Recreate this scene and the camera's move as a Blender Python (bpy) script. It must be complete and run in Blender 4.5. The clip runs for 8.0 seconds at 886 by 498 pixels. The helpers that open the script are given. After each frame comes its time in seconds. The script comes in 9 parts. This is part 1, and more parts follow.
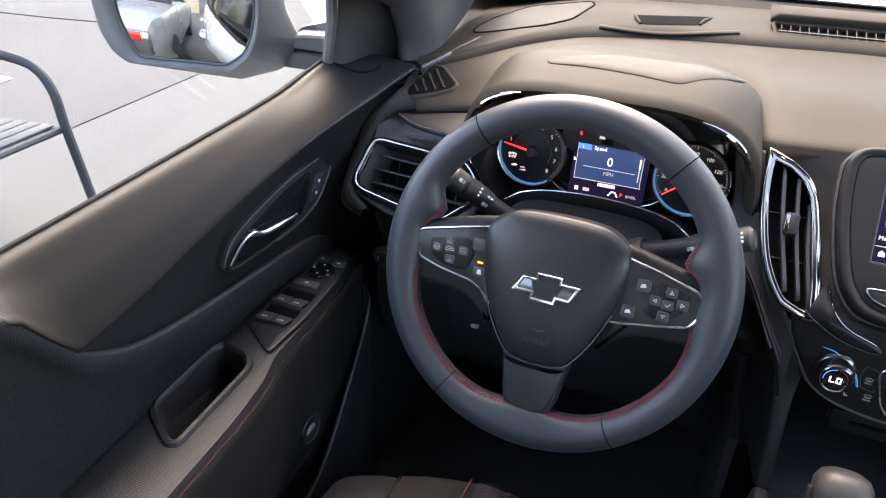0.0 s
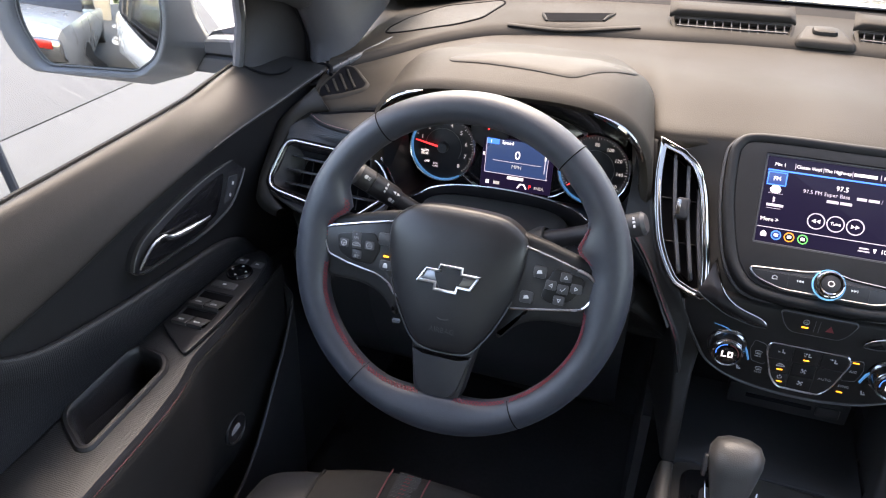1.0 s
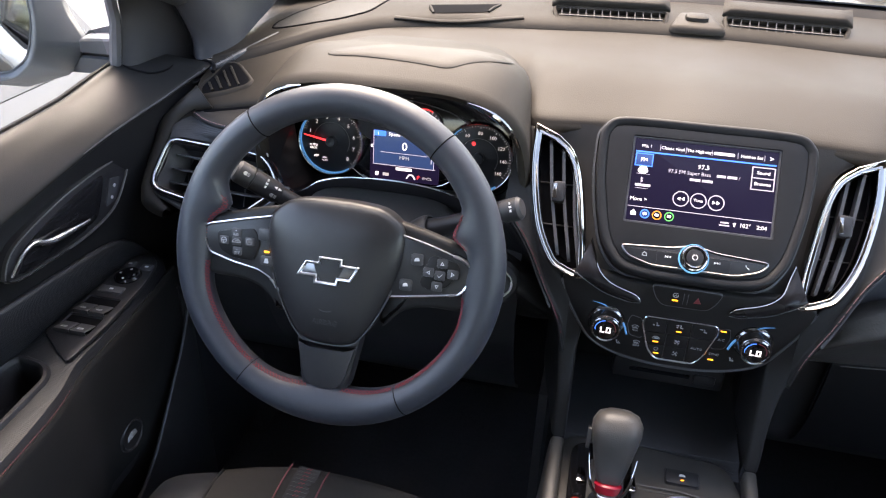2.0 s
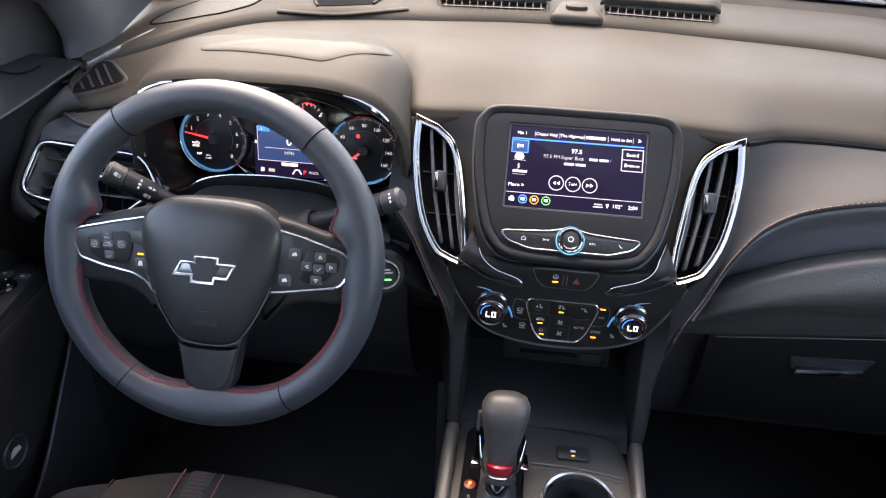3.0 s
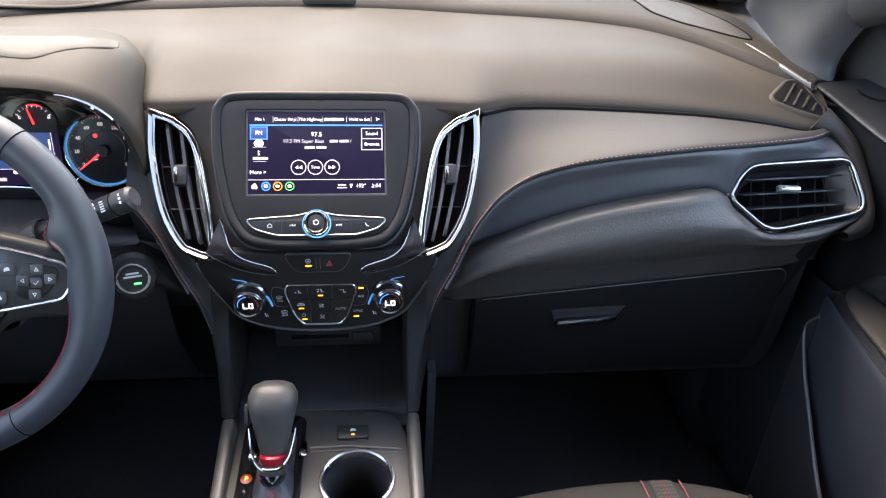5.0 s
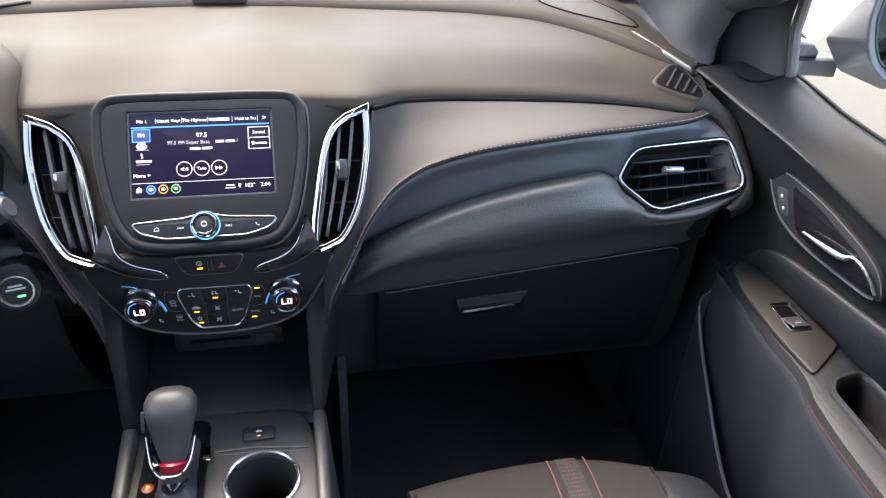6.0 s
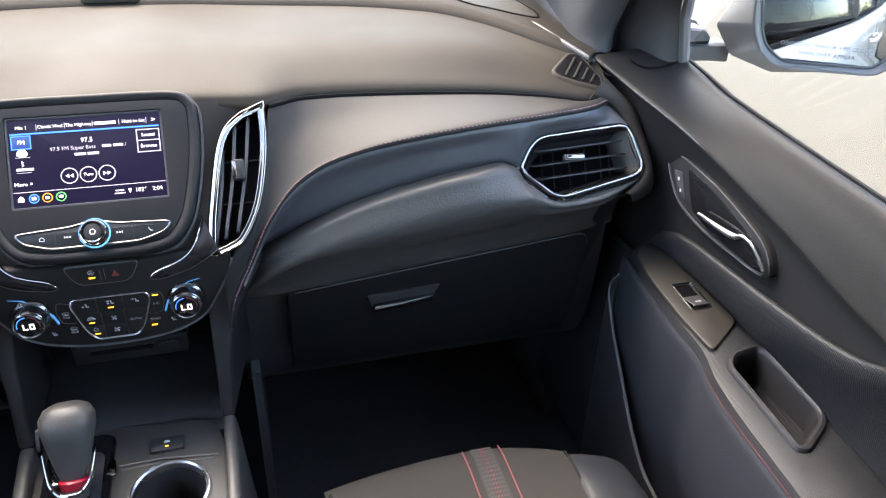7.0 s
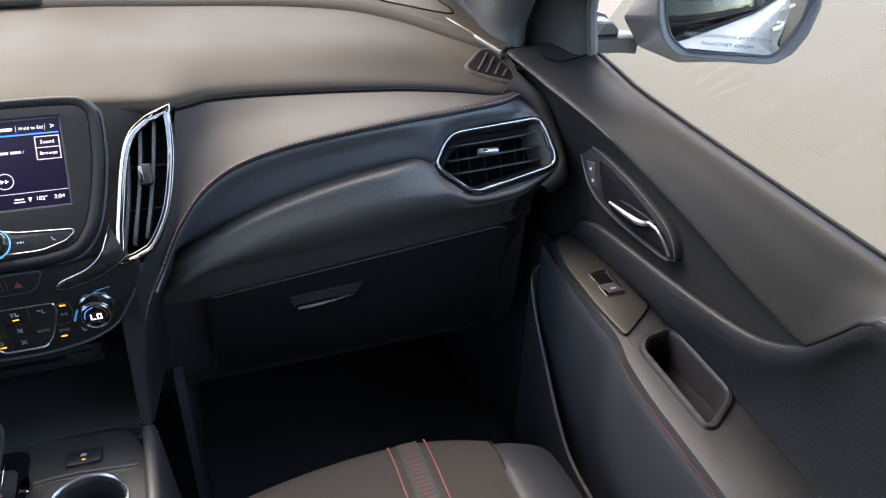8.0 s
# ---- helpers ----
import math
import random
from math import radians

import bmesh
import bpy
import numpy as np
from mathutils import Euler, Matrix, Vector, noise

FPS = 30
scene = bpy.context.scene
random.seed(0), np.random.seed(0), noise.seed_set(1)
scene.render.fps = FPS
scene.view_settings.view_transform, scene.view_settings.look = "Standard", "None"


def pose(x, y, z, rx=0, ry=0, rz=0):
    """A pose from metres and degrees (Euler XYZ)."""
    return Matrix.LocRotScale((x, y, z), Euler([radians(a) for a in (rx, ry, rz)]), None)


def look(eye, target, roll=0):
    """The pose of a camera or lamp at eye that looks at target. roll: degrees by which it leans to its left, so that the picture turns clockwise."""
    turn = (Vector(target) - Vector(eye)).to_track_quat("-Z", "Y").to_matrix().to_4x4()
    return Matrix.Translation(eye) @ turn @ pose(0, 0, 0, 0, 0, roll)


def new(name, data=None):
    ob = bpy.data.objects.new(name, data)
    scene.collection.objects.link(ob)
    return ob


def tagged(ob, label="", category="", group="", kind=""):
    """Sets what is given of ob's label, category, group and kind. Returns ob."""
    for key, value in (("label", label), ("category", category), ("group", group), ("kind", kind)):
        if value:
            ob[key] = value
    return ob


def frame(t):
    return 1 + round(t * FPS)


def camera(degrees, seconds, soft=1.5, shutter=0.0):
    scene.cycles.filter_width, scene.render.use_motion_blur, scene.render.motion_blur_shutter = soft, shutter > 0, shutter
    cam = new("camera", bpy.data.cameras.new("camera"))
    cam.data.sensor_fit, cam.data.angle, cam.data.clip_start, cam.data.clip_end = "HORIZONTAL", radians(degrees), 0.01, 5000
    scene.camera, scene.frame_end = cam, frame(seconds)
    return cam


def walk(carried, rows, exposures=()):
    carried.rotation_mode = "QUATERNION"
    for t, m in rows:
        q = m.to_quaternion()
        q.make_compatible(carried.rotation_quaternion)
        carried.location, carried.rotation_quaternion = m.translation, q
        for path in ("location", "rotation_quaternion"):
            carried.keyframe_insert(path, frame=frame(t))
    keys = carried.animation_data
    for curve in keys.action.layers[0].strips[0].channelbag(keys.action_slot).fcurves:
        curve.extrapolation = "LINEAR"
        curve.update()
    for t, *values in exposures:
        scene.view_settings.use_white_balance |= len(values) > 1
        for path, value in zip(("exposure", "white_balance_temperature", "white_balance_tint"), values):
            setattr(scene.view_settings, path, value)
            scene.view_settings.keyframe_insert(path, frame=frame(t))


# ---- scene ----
# camera and walk
cam = camera(62.6, 8.0, soft=1.15)
PATH = [
    (0, (-0.237, 0.012, 1.499), (-0.889, 1.593, 0.463), 1.3),
    (0.5, (-0.208, 0.012, 1.502), (-0.818, 1.613, 0.471), 1.0),
    (1, (-0.179, 0.01, 1.505), (-0.72, 1.635, 0.473), 1.1),
    (1.5, (-0.147, 0.013, 1.507), (-0.608, 1.66, 0.47), 1.2),
    (3, (-0.064, 0.02, 1.509), (-0.25, 1.71, 0.456), 2.0),
    (3.5, (-0.034, 0.024, 1.51), (-0.122, 1.717, 0.448), 2.3),
    (4, (0.004, 0.025, 1.51), (0.007, 1.716, 0.443), 2.3),
    (4.5, (0.032, 0.028, 1.511), (0.136, 1.711, 0.436), 2.6),
    (5, (0.061, 0.021, 1.514), (0.255, 1.694, 0.435), 2.7),
    (6.5, (0.141, 0.001, 1.515), (0.561, 1.63, 0.434), 2.6),
    (7, (0.164, -0.003, 1.515), (0.657, 1.603, 0.43), 2.7),
    (7.5, (0.188, -0.014, 1.515), (0.741, 1.574, 0.433), 2.6),
    (8, (0.203, -0.02, 1.519), (0.821, 1.54, 0.432), 2.9),
]
walk(cam, [(t, look(eye, target, roll)) for t, eye, target, roll in PATH], exposures=[(0.0, 4.03, 8150, 20), (3.0, 4.08, 8100, 20), (4.5, 4.17, 7850, 18), (6.5, 4.30, 7550, 15), (7.5, 4.30, 7550, 15), (8.0, 3.76, 7550, 16)])

# world, sun, exposure
SUN_EL, SUN_AZ = radians(54), radians(-16)
world = bpy.data.worlds.new("sky")
scene.world = world
world.use_nodes = True
wn = world.node_tree.nodes
sky = wn.new("ShaderNodeTexSky")
sky.sky_type, sky.sun_disc = "NISHITA", False
sky.sun_elevation, sky.sun_rotation = SUN_EL, SUN_AZ
sky.air_density, sky.dust_density = 1.0, 1.6
world.node_tree.links.new(sky.outputs[0], wn["Background"].inputs[0])
wn["Background"].inputs[1].default_value = 0.15
sun = new("sun", bpy.data.lights.new("sun", "SUN"))
sun.data.energy, sun.data.angle, sun.data.color = 0.68, radians(50), (1.0, 0.965, 0.92)
sun.matrix_world = look((3 * math.sin(SUN_AZ) * math.cos(SUN_EL), 3 * math.cos(SUN_AZ) * math.cos(SUN_EL), 3 * math.sin(SUN_EL)), (0, 0, 0))


# ---- tools ----
BASE = {}


def thing(name, base, label, category, group="", kind=""):
    ob = new(name)
    ob.empty_display_size = 0.02
    ob.location = base
    BASE[ob.name] = Vector(base)
    return tagged(ob, label, category, group, kind)


def finish(bm, smooth=35):
    bmesh.ops.remove_doubles(bm, verts=bm.verts, dist=1e-6)
    bmesh.ops.recalc_face_normals(bm, faces=bm.faces)
    lim = radians(smooth)
    for f in bm.faces:
        f.smooth = True
    for e in bm.edges:
        if len(e.link_faces) != 2 or e.calc_face_angle(0) > lim:
            e.smooth = False


def part(name, bm, material, parent=None, label="", solid=0.0, smooth=35, at=None):
    """One mesh, given in world metres, under a thing or a part."""
    finish(bm, smooth)
    base = BASE[parent.name] if parent else Vector(at or (0, 0, 0))
    bmesh.ops.translate(bm, verts=bm.verts, vec=-base)
    me = bpy.data.meshes.new(name)
    bm.to_mesh(me)
    bm.free()
    me.materials.append(material)
    ob = new(name, me)
    BASE[ob.name] = base
    if parent:
        ob.parent = parent
    else:
        ob.location = base
    if solid:
        mod = ob.modifiers.new("thickness", "SOLIDIFY")
        mod.thickness, mod.offset = solid, 0.0
    if label:
        tagged(ob, label)
    return ob


def pchip(keys):
    """A smooth curve through (x, y) keys, without overshoot."""
    xs, ys = np.array([k[0] for k in keys], float), np.array([k[1] for k in keys], float)
    h, d = np.diff(xs), np.diff(ys) / np.diff(xs)
    m = np.zeros(len(xs))
    m[0], m[-1] = d[0], d[-1]
    for i in range(1, len(xs) - 1):
        if d[i - 1] * d[i] > 0:
            w1, w2 = 2 * h[i] + h[i - 1], h[i] + 2 * h[i - 1]
            m[i] = (w1 + w2) / (w1 / d[i - 1] + w2 / d[i])

    def f(x):
        x = min(max(x, xs[0]), xs[-1])
        i = min(max(int(np.searchsorted(xs, x)) - 1, 0), len(xs) - 2)
        t = (x - xs[i]) / h[i]
        a, b = 2 * t**3 - 3 * t**2 + 1, t**3 - 2 * t**2 + t
        return float(a * ys[i] + b * h[i] * m[i] + (1 - a) * ys[i + 1] + (t**3 - t**2) * h[i] * m[i + 1])

    return f


def spline(pts, n=6, closed=False):
    """Catmull-Rom through points of any dimension, n steps a span."""
    P = [np.array(p, float) for p in pts]
    N, out = len(P), []
    for i in range(N if closed else N - 1):
        if closed:
            a, b, c, d = (P[(i + k) % N] for k in (-1, 0, 1, 2))
        else:
            b, c = P[i], P[i + 1]
            a = P[i - 1] if i else 2 * b - c
            d = P[i + 2] if i + 2 < N else 2 * c - b
        for k in range(n):
            t = k / n
            out.append(0.5 * (2 * b + (c - a) * t + (2 * a - 5 * b + 4 * c - d) * t * t + (3 * b - a - 3 * c + d) * t**3))
    if not closed:
        out.append(P[-1])
    return out


def rounded(corners, r, n=4):
    """A polygon with its corners rounded; r is one radius or one for each corner."""
    P, out = [np.array(c, float) for c in corners], []
    for i, p in enumerate(P):
        a, b = P[i - 1] - p, P[(i + 1) % len(P)] - p
        la, lb = np.linalg.norm(a), np.linalg.norm(b)
        ri = r[i] if isinstance(r, (list, tuple)) else r
        k = min(ri, 0.48 * la, 0.48 * lb)
        s, e = p + a / la * k, p + b / lb * k
        for j in range(n + 1):
            t = j / n
            out.append((1 - t) ** 2 * s + 2 * t * (1 - t) * p + t * t * e)
    return out


def box2(w, h, r=0.0, cx=0.0, cy=0.0, n=4):
    c = [(cx - w / 2, cy - h / 2), (cx + w / 2, cy - h / 2), (cx + w / 2, cy + h / 2), (cx - w / 2, cy + h / 2)]
    return rounded(c, r, n) if r else [np.array(p, float) for p in c]


def disc(r, n=32, cx=0.0, cy=0.0):
    return [np.array((cx + r * math.cos(2 * math.pi * i / n), cy + r * math.sin(2 * math.pi * i / n))) for i in range(n)]


def mirror2(pts):
    return [np.array((-p[0], p[1])) for p in pts][::-1]


def inset(pts, d):
    """The closed outline moved inwards by d."""
    P = [np.array(p, float) for p in pts]
    area = sum(P[i - 1][0] * P[i][1] - P[i][0] * P[i - 1][1] for i in range(len(P)))
    sign, out = (1 if area > 0 else -1), []
    for i, p in enumerate(P):
        a, b = p - P[i - 1], P[(i + 1) % len(P)] - p
        a, b = a / (np.linalg.norm(a) + 1e-12), b / (np.linalg.norm(b) + 1e-12)
        na, nb = np.array((-a[1], a[0])) * sign, np.array((-b[1], b[0])) * sign
        m = na + nb
        m = m / max(np.linalg.norm(m), 1e-6)
        out.append(p + m * d / max(0.5, float(m @ na)))
    return out


def onto(o, x, y):
    """The pose of a plane: its origin, its right and its up; z points out of it."""
    x = Vector(x).normalized()
    y = Vector(y)
    y = (y - x * y.dot(x)).normalized()
    z = x.cross(y)
    m = Matrix((x, y, z)).transposed().to_4x4()
    m.translation = o
    return m


def ring_of(bm, pts, z, m):
    return [bm.verts.new(m @ Vector((p[0], p[1], z))) for p in pts]


def bridge(bm, a, b, closed=True):
    n = len(a)
    for i in range(n if closed else n - 1):
        j = (i + 1) % n
        bm.faces.new((a[i], a[j], b[j], b[i]))


def fill(bm, *loops):
    if len(loops) == 1:
        bm.faces.new(loops[0])
        return
    edges = []
    for l in loops:
        for i in range(len(l)):
            e = bm.edges.get((l[i - 1], l[i])) or bm.edges.new((l[i - 1], l[i]))
            edges.append(e)
    bmesh.ops.triangle_fill(bm, use_beauty=True, use_dissolve=False, edges=edges)


def plate(bm, outline, h, m, bevel=0.001, z=0.0, holes=(), deep=0.0):
    """A plate with a rounded upper edge, standing h out of the plane m, with holes that go deep into it."""
    a = ring_of(bm, outline, z, m)
    b = ring_of(bm, outline, z + h - bevel, m)
    c = ring_of(bm, inset(outline, bevel * 0.3), z + h - bevel * 0.3, m)
    d = ring_of(bm, inset(outline, bevel), z + h, m)
    bridge(bm, a, b), bridge(bm, b, c), bridge(bm, c, d)
    if not holes or deep <= h:
        bm.faces.new(a)
    tops = []
    for hole in holes:
        t = ring_of(bm, hole, z + h, m)
        u = ring_of(bm, inset(hole, 0.0006), z + h - 0.001, m)
        v = ring_of(bm, inset(hole, 0.0015), z + h - (deep or h), m)
        bridge(bm, t, u), bridge(bm, u, v)
        bm.faces.new(v)
        tops.append(t)
    fill(bm, d, *tops)
    return bm


def band(bm, outline, prof, m, closed=True):
    """A ring round an outline; prof holds (inwards, outwards) pairs."""
    rings = [ring_of(bm, inset(outline, i), z, m) for i, z in prof]
    for a, b in zip(rings, rings[1:] + ([rings[0]] if closed else [])):
        bridge(bm, a, b)
    return bm


def loft(rows, closed=False, bm=None):
    bm = bm or bmesh.new()
    rings = [[bm.verts.new(Vector(p)) for p in row] for row in rows]
    for a, b in zip(rings, rings[1:]):
        bridge(bm, a, b, closed)
    return bm


def tube(path, r, closed=False, sides=8, bm=None, flat=1.0):
    """A round bar along a path; r is a radius or one for each point."""
    bm = bm or bmesh.new()
    P = [Vector(p) for p in path]
    n, rings, up = len(P), [], None
    for i, p in enumerate(P):
        a = P[i - 1] if (i or closed) else p
        b = P[(i + 1) % n] if (i < n - 1 or closed) else p
        t = (b - a).normalized()
        if up is None:
            up = Vector((0, 0, 1)) if abs(t.z) < 0.9 else Vector((1, 0, 0))
        side = t.cross(up).normalized()
        up = side.cross(t).normalized()
        ri = r[i] if isinstance(r, (list, tuple)) else r
        rings.append([bm.verts.new(p + side * (math.cos(2 * math.pi * k / sides) * ri) + up * (math.sin(2 * math.pi * k / sides) * ri * flat)) for k in range(sides)])
    for a, b in zip(rings, rings[1:]):
        bridge(bm, a, b)
    if closed:
        bridge(bm, rings[-1], rings[0])
    else:
        bm.faces.new(rings[0][::-1]), bm.faces.new(rings[-1])
    return bm


def block(bm, lo, hi, bevel=0.0):
    """A box from corner to corner, with bevelled edges."""
    v = [bm.verts.new((x, y, z)) for x in (lo[0], hi[0]) for y in (lo[1], hi[1]) for z in (lo[2], hi[2])]
    fs = [bm.faces.new([v[i] for i in q]) for q in ((0, 1, 3, 2), (4, 6, 7, 5), (0, 4, 5, 1), (2, 3, 7, 6), (0, 2, 6, 4), (1, 5, 7, 3))]
    if bevel:
        edges = list({e for f in fs for e in f.edges})
        bmesh.ops.bevel(bm, geom=edges, offset=bevel, segments=2, affect="EDGES", profile=0.5)
    return bm


def turned(prof, m, n=32, bm=None, cap=True):
    """A turned body: (radius, height) pairs round the z of m."""
    bm = bm or bmesh.new()
    rings = [ring_of(bm, disc(r, n), z, m) for r, z in prof]
    for a, b in zip(rings, rings[1:]):
        bridge(bm, a, b)
    if cap:
        bm.faces.new(rings[0][::-1]), bm.faces.new(rings[-1])
    return bm


def lettering(text, size, m, material, parent, name="lettering", align="CENTER", deep=0.0002, wide=1.0):
    cu = bpy.data.curves.new(name, "FONT")
    cu.body, cu.size, cu.align_x, cu.align_y, cu.extrude, cu.resolution_u = text, size, align, "CENTER", deep, 2
    tmp = bpy.data.objects.new("tmp", cu)
    me = bpy.data.meshes.new_from_object(tmp)
    bpy.data.objects.remove(tmp)
    bpy.data.curves.remove(cu)
    me.name = name
    base = BASE[parent.name]
    me.transform(Matrix.Translation(-base) @ m @ Matrix.Diagonal((wide, 1, 1, 1)))
    me.materials.clear()
    me.materials.append(material)
    ob = new(name, me)
    ob.parent = parent
    BASE[ob.name] = base
    return ob


def bars(bm, rects, m, h=0.0003):
    """Flat bars (x, y, width, height) standing for writing that cannot be read."""
    for x, y, w, d in rects:
        plate(bm, box2(w, d, 0, x, y), h, m, bevel=0.0001)
    return bm


# ---- materials ----
def surface(name, color, rough=0.5, metal=0.0, grain=0.0, scale=900.0, vary=0.12, spots=6.0, spec=0.5, coat=0.0, kind="noise", emit=None, power=0.0, alpha=None):
    m = bpy.data.materials.new(name)
    m.use_nodes = True
    nt = m.node_tree
    N, L = nt.nodes, nt.links
    b = N["Principled BSDF"]
    b.inputs["Metallic"].default_value = metal
    b.inputs["Specular IOR Level"].default_value = spec
    b.inputs["Coat Weight"].default_value = coat
    b.inputs["Coat Roughness"].default_value = 0.05
    co = N.new("ShaderNodeTexCoord")
    big = N.new("ShaderNodeTexNoise")
    big.inputs["Scale"].default_value, big.inputs["Detail"].default_value = spots, 5
    L.new(co.outputs["Object"], big.inputs["Vector"])
    fine = N.new("ShaderNodeTexNoise")
    fine.inputs["Scale"].default_value, fine.inputs["Detail"].default_value = spots * 22, 3
    L.new(co.outputs["Object"], fine.inputs["Vector"])
    mixv = N.new("ShaderNodeMath")
    mixv.operation = "ADD"
    half = N.new("ShaderNodeMath")
    half.operation, half.inputs[1].default_value = "MULTIPLY", 0.5
    L.new(fine.outputs["Fac"], half.inputs[0])
    L.new(big.outputs["Fac"], mixv.inputs[0]), L.new(half.outputs[0], mixv.inputs[1])
    ramp = N.new("ShaderNodeMapRange")
    ramp.inputs["From Min"].default_value, ramp.inputs["From Max"].default_value = 0.45, 1.05
    ramp.inputs["To Min"].default_value, ramp.inputs["To Max"].default_value = 1 - vary, 1 + vary
    L.new(mixv.outputs[0], ramp.inputs["Value"])
    tint = N.new("ShaderNodeVectorMath")
    tint.operation = "SCALE"
    tint.inputs[0].default_value = color
    L.new(ramp.outputs[0], tint.inputs["Scale"])
    L.new(tint.outputs[0], b.inputs["Base Color"])
    rr = N.new("ShaderNodeMapRange")
    rr.inputs["From Min"].default_value, rr.inputs["From Max"].default_value = 0.3, 0.7
    rr.inputs["To Min"].default_value, rr.inputs["To Max"].default_value = max(0.02, rough - 0.06 * min(1, rough * 3)), min(1, rough + 0.06 * min(1, rough * 3))
    L.new(big.outputs["Fac"], rr.inputs["Value"])
    L.new(rr.outputs[0], b.inputs["Roughness"])
    if grain:
        if kind == "leather":
            tex = N.new("ShaderNodeTexVoronoi")
            tex.feature = "SMOOTH_F1"
            out = tex.outputs["Distance"]
        elif kind == "dots":
            tex = N.new("ShaderNodeTexVoronoi")
            tex.inputs["Randomness"].default_value = 0.25
            out = tex.outputs["Distance"]
        elif kind == "weave":
            tex = N.new("ShaderNodeTexWave")
            tex.inputs["Distortion"].default_value = 1.5
            tex.bands_direction = "Z"
            out = tex.outputs["Fac"]
        else:
            tex = N.new("ShaderNodeTexNoise")
            tex.inputs["Detail"].default_value = 2
            out = tex.outputs["Fac"]
        tex.inputs["Scale"].default_value = scale
        L.new(co.outputs["Object"], tex.inputs["Vector"])
        bump = N.new("ShaderNodeBump")
        bump.inputs["Strength"].default_value, bump.inputs["Distance"].default_value = grain, 0.0006
        L.new(out, bump.inputs["Height"])
        L.new(bump.outputs[0], b.inputs["Normal"])
    if emit:
        b.inputs["Emission Color"].default_value = (*emit, 1)
        b.inputs["Emission Strength"].default_value = power
    return m


def clear_glass(name, tint=(0.86, 0.89, 0.88)):
    m = bpy.data.materials.new(name)
    m.use_nodes = True
    N, L = m.node_tree.nodes, m.node_tree.links
    N.remove(N["Principled BSDF"])
    tr, gl, fr, pw, sc, mx = (N.new("ShaderNode" + k) for k in ("BsdfTransparent", "BsdfGlossy", "LayerWeight", "Math", "MapRange", "MixShader"))
    tr.inputs[0].default_value = (*tint, 1)
    gl.inputs["Roughness"].default_value = 0.01
    fr.inputs[0].default_value = 0.5
    pw.operation, pw.inputs[1].default_value = "POWER", 5.0
    sc.inputs["To Min"].default_value, sc.inputs["To Max"].default_value = 0.02, 0.75
    L.new(fr.outputs["Facing"], pw.inputs[0]), L.new(pw.outputs[0], sc.inputs["Value"])
    L.new(sc.outputs[0], mx.inputs[0]), L.new(tr.outputs[0], mx.inputs[1]), L.new(gl.outputs[0], mx.inputs[2])
    L.new(mx.outputs[0], N["Material Output"].inputs[0])
    return m


# brownish cast puts the warm light on the dash top into the colour
PAD = surface("soft_dash_vinyl", (0.0262, 0.0216, 0.0167), 0.6, grain=0.22, scale=850, vary=0.10, spots=7, spec=0.17, kind="leather")
# same vinyl as the pad, darkened to hold down the light by the windscreen
SHELF = surface("shelf_vinyl_dimmed", (0.0210, 0.0176, 0.0139), 0.62, grain=0.25, scale=800, vary=0.10, spots=7, spec=0.13, kind="leather")
VINYL = surface("stitched_vinyl", (0.019, 0.0186, 0.0186), 0.5, grain=0.25, scale=850, spec=0.24, vary=0.16, kind="leather")
FABRIC = surface("door_insert_weave", (0.0196, 0.0208, 0.0232), 0.44, grain=0.9, scale=480, spec=0.34, vary=0.18, kind="dots")
PLASTIC = surface("moulded_plastic", (0.023, 0.023, 0.025), 0.36, grain=0.4, scale=800, vary=0.16, spec=0.36)
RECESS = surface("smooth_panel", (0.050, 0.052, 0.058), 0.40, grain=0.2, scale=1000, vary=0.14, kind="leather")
PILLAR = surface("pillar_trim", (0.036, 0.036, 0.039), 0.6, grain=0.4, scale=900, vary=0.12, spec=0.3)
BEZEL = surface("matt_bezel", (0.015, 0.015, 0.016), 0.5, grain=0.2, scale=900, vary=0.12, spec=0.22)
LID = surface("glovebox_black", (0.0095, 0.0097, 0.0104), 0.5, grain=0.3, scale=900, vary=0.15, spec=0.25)
PALEROSE = surface("pale_rose_thread", (0.25, 0.125, 0.12), 0.75, vary=0.15)
DARK = surface("shadow_plastic", (0.028, 0.028, 0.030), 0.5, grain=0.2, scale=1200)
GLOSS = surface("piano_black", (0.008, 0.008, 0.009), 0.09, vary=0.1, coat=0.4)
HUBVINYL = surface("airbag_cover_vinyl", (0.0195, 0.0195, 0.0205), 0.36, grain=0.10, scale=900, spec=0.45, vary=0.12, kind="leather")
LEATHER = surface("wheel_leather", (0.0325, 0.0372, 0.0465), 0.42, spec=0.48, grain=0.15, scale=1200, vary=0.14, kind="leather")
CHROME = surface("chrome", (0.42, 0.41, 0.40), 0.06, metal=1.0, vary=0.03)
EMBLEM = surface("emblem_silver", (0.80, 0.81, 0.83), 0.26, metal=1.0, vary=0.04)
DIALMETAL = surface("brushed_dial_silver", (0.30, 0.30, 0.31), 0.22, metal=1.0, vary=0.05)
SATIN = surface("satin_metal", (0.21, 0.21, 0.22), 0.28, metal=1.0, vary=0.05)
GREYTRIM = surface("grey_console_trim", (0.051, 0.0485, 0.0455), 0.42, grain=0.15, scale=900, vary=0.08)
SPOKE = surface("dark_silver_plastic", (0.075, 0.076, 0.080), 0.42, grain=0.15, scale=1500, vary=0.08)
DULLRED = surface("unlit_red_print", (0.22, 0.035, 0.04), 0.5, vary=0.05)
RED = surface("red_thread", (0.215, 0.022, 0.032), 0.7, vary=0.15)
ROSE = surface("faded_red_thread", (0.16, 0.040, 0.046), 0.75, vary=0.15)
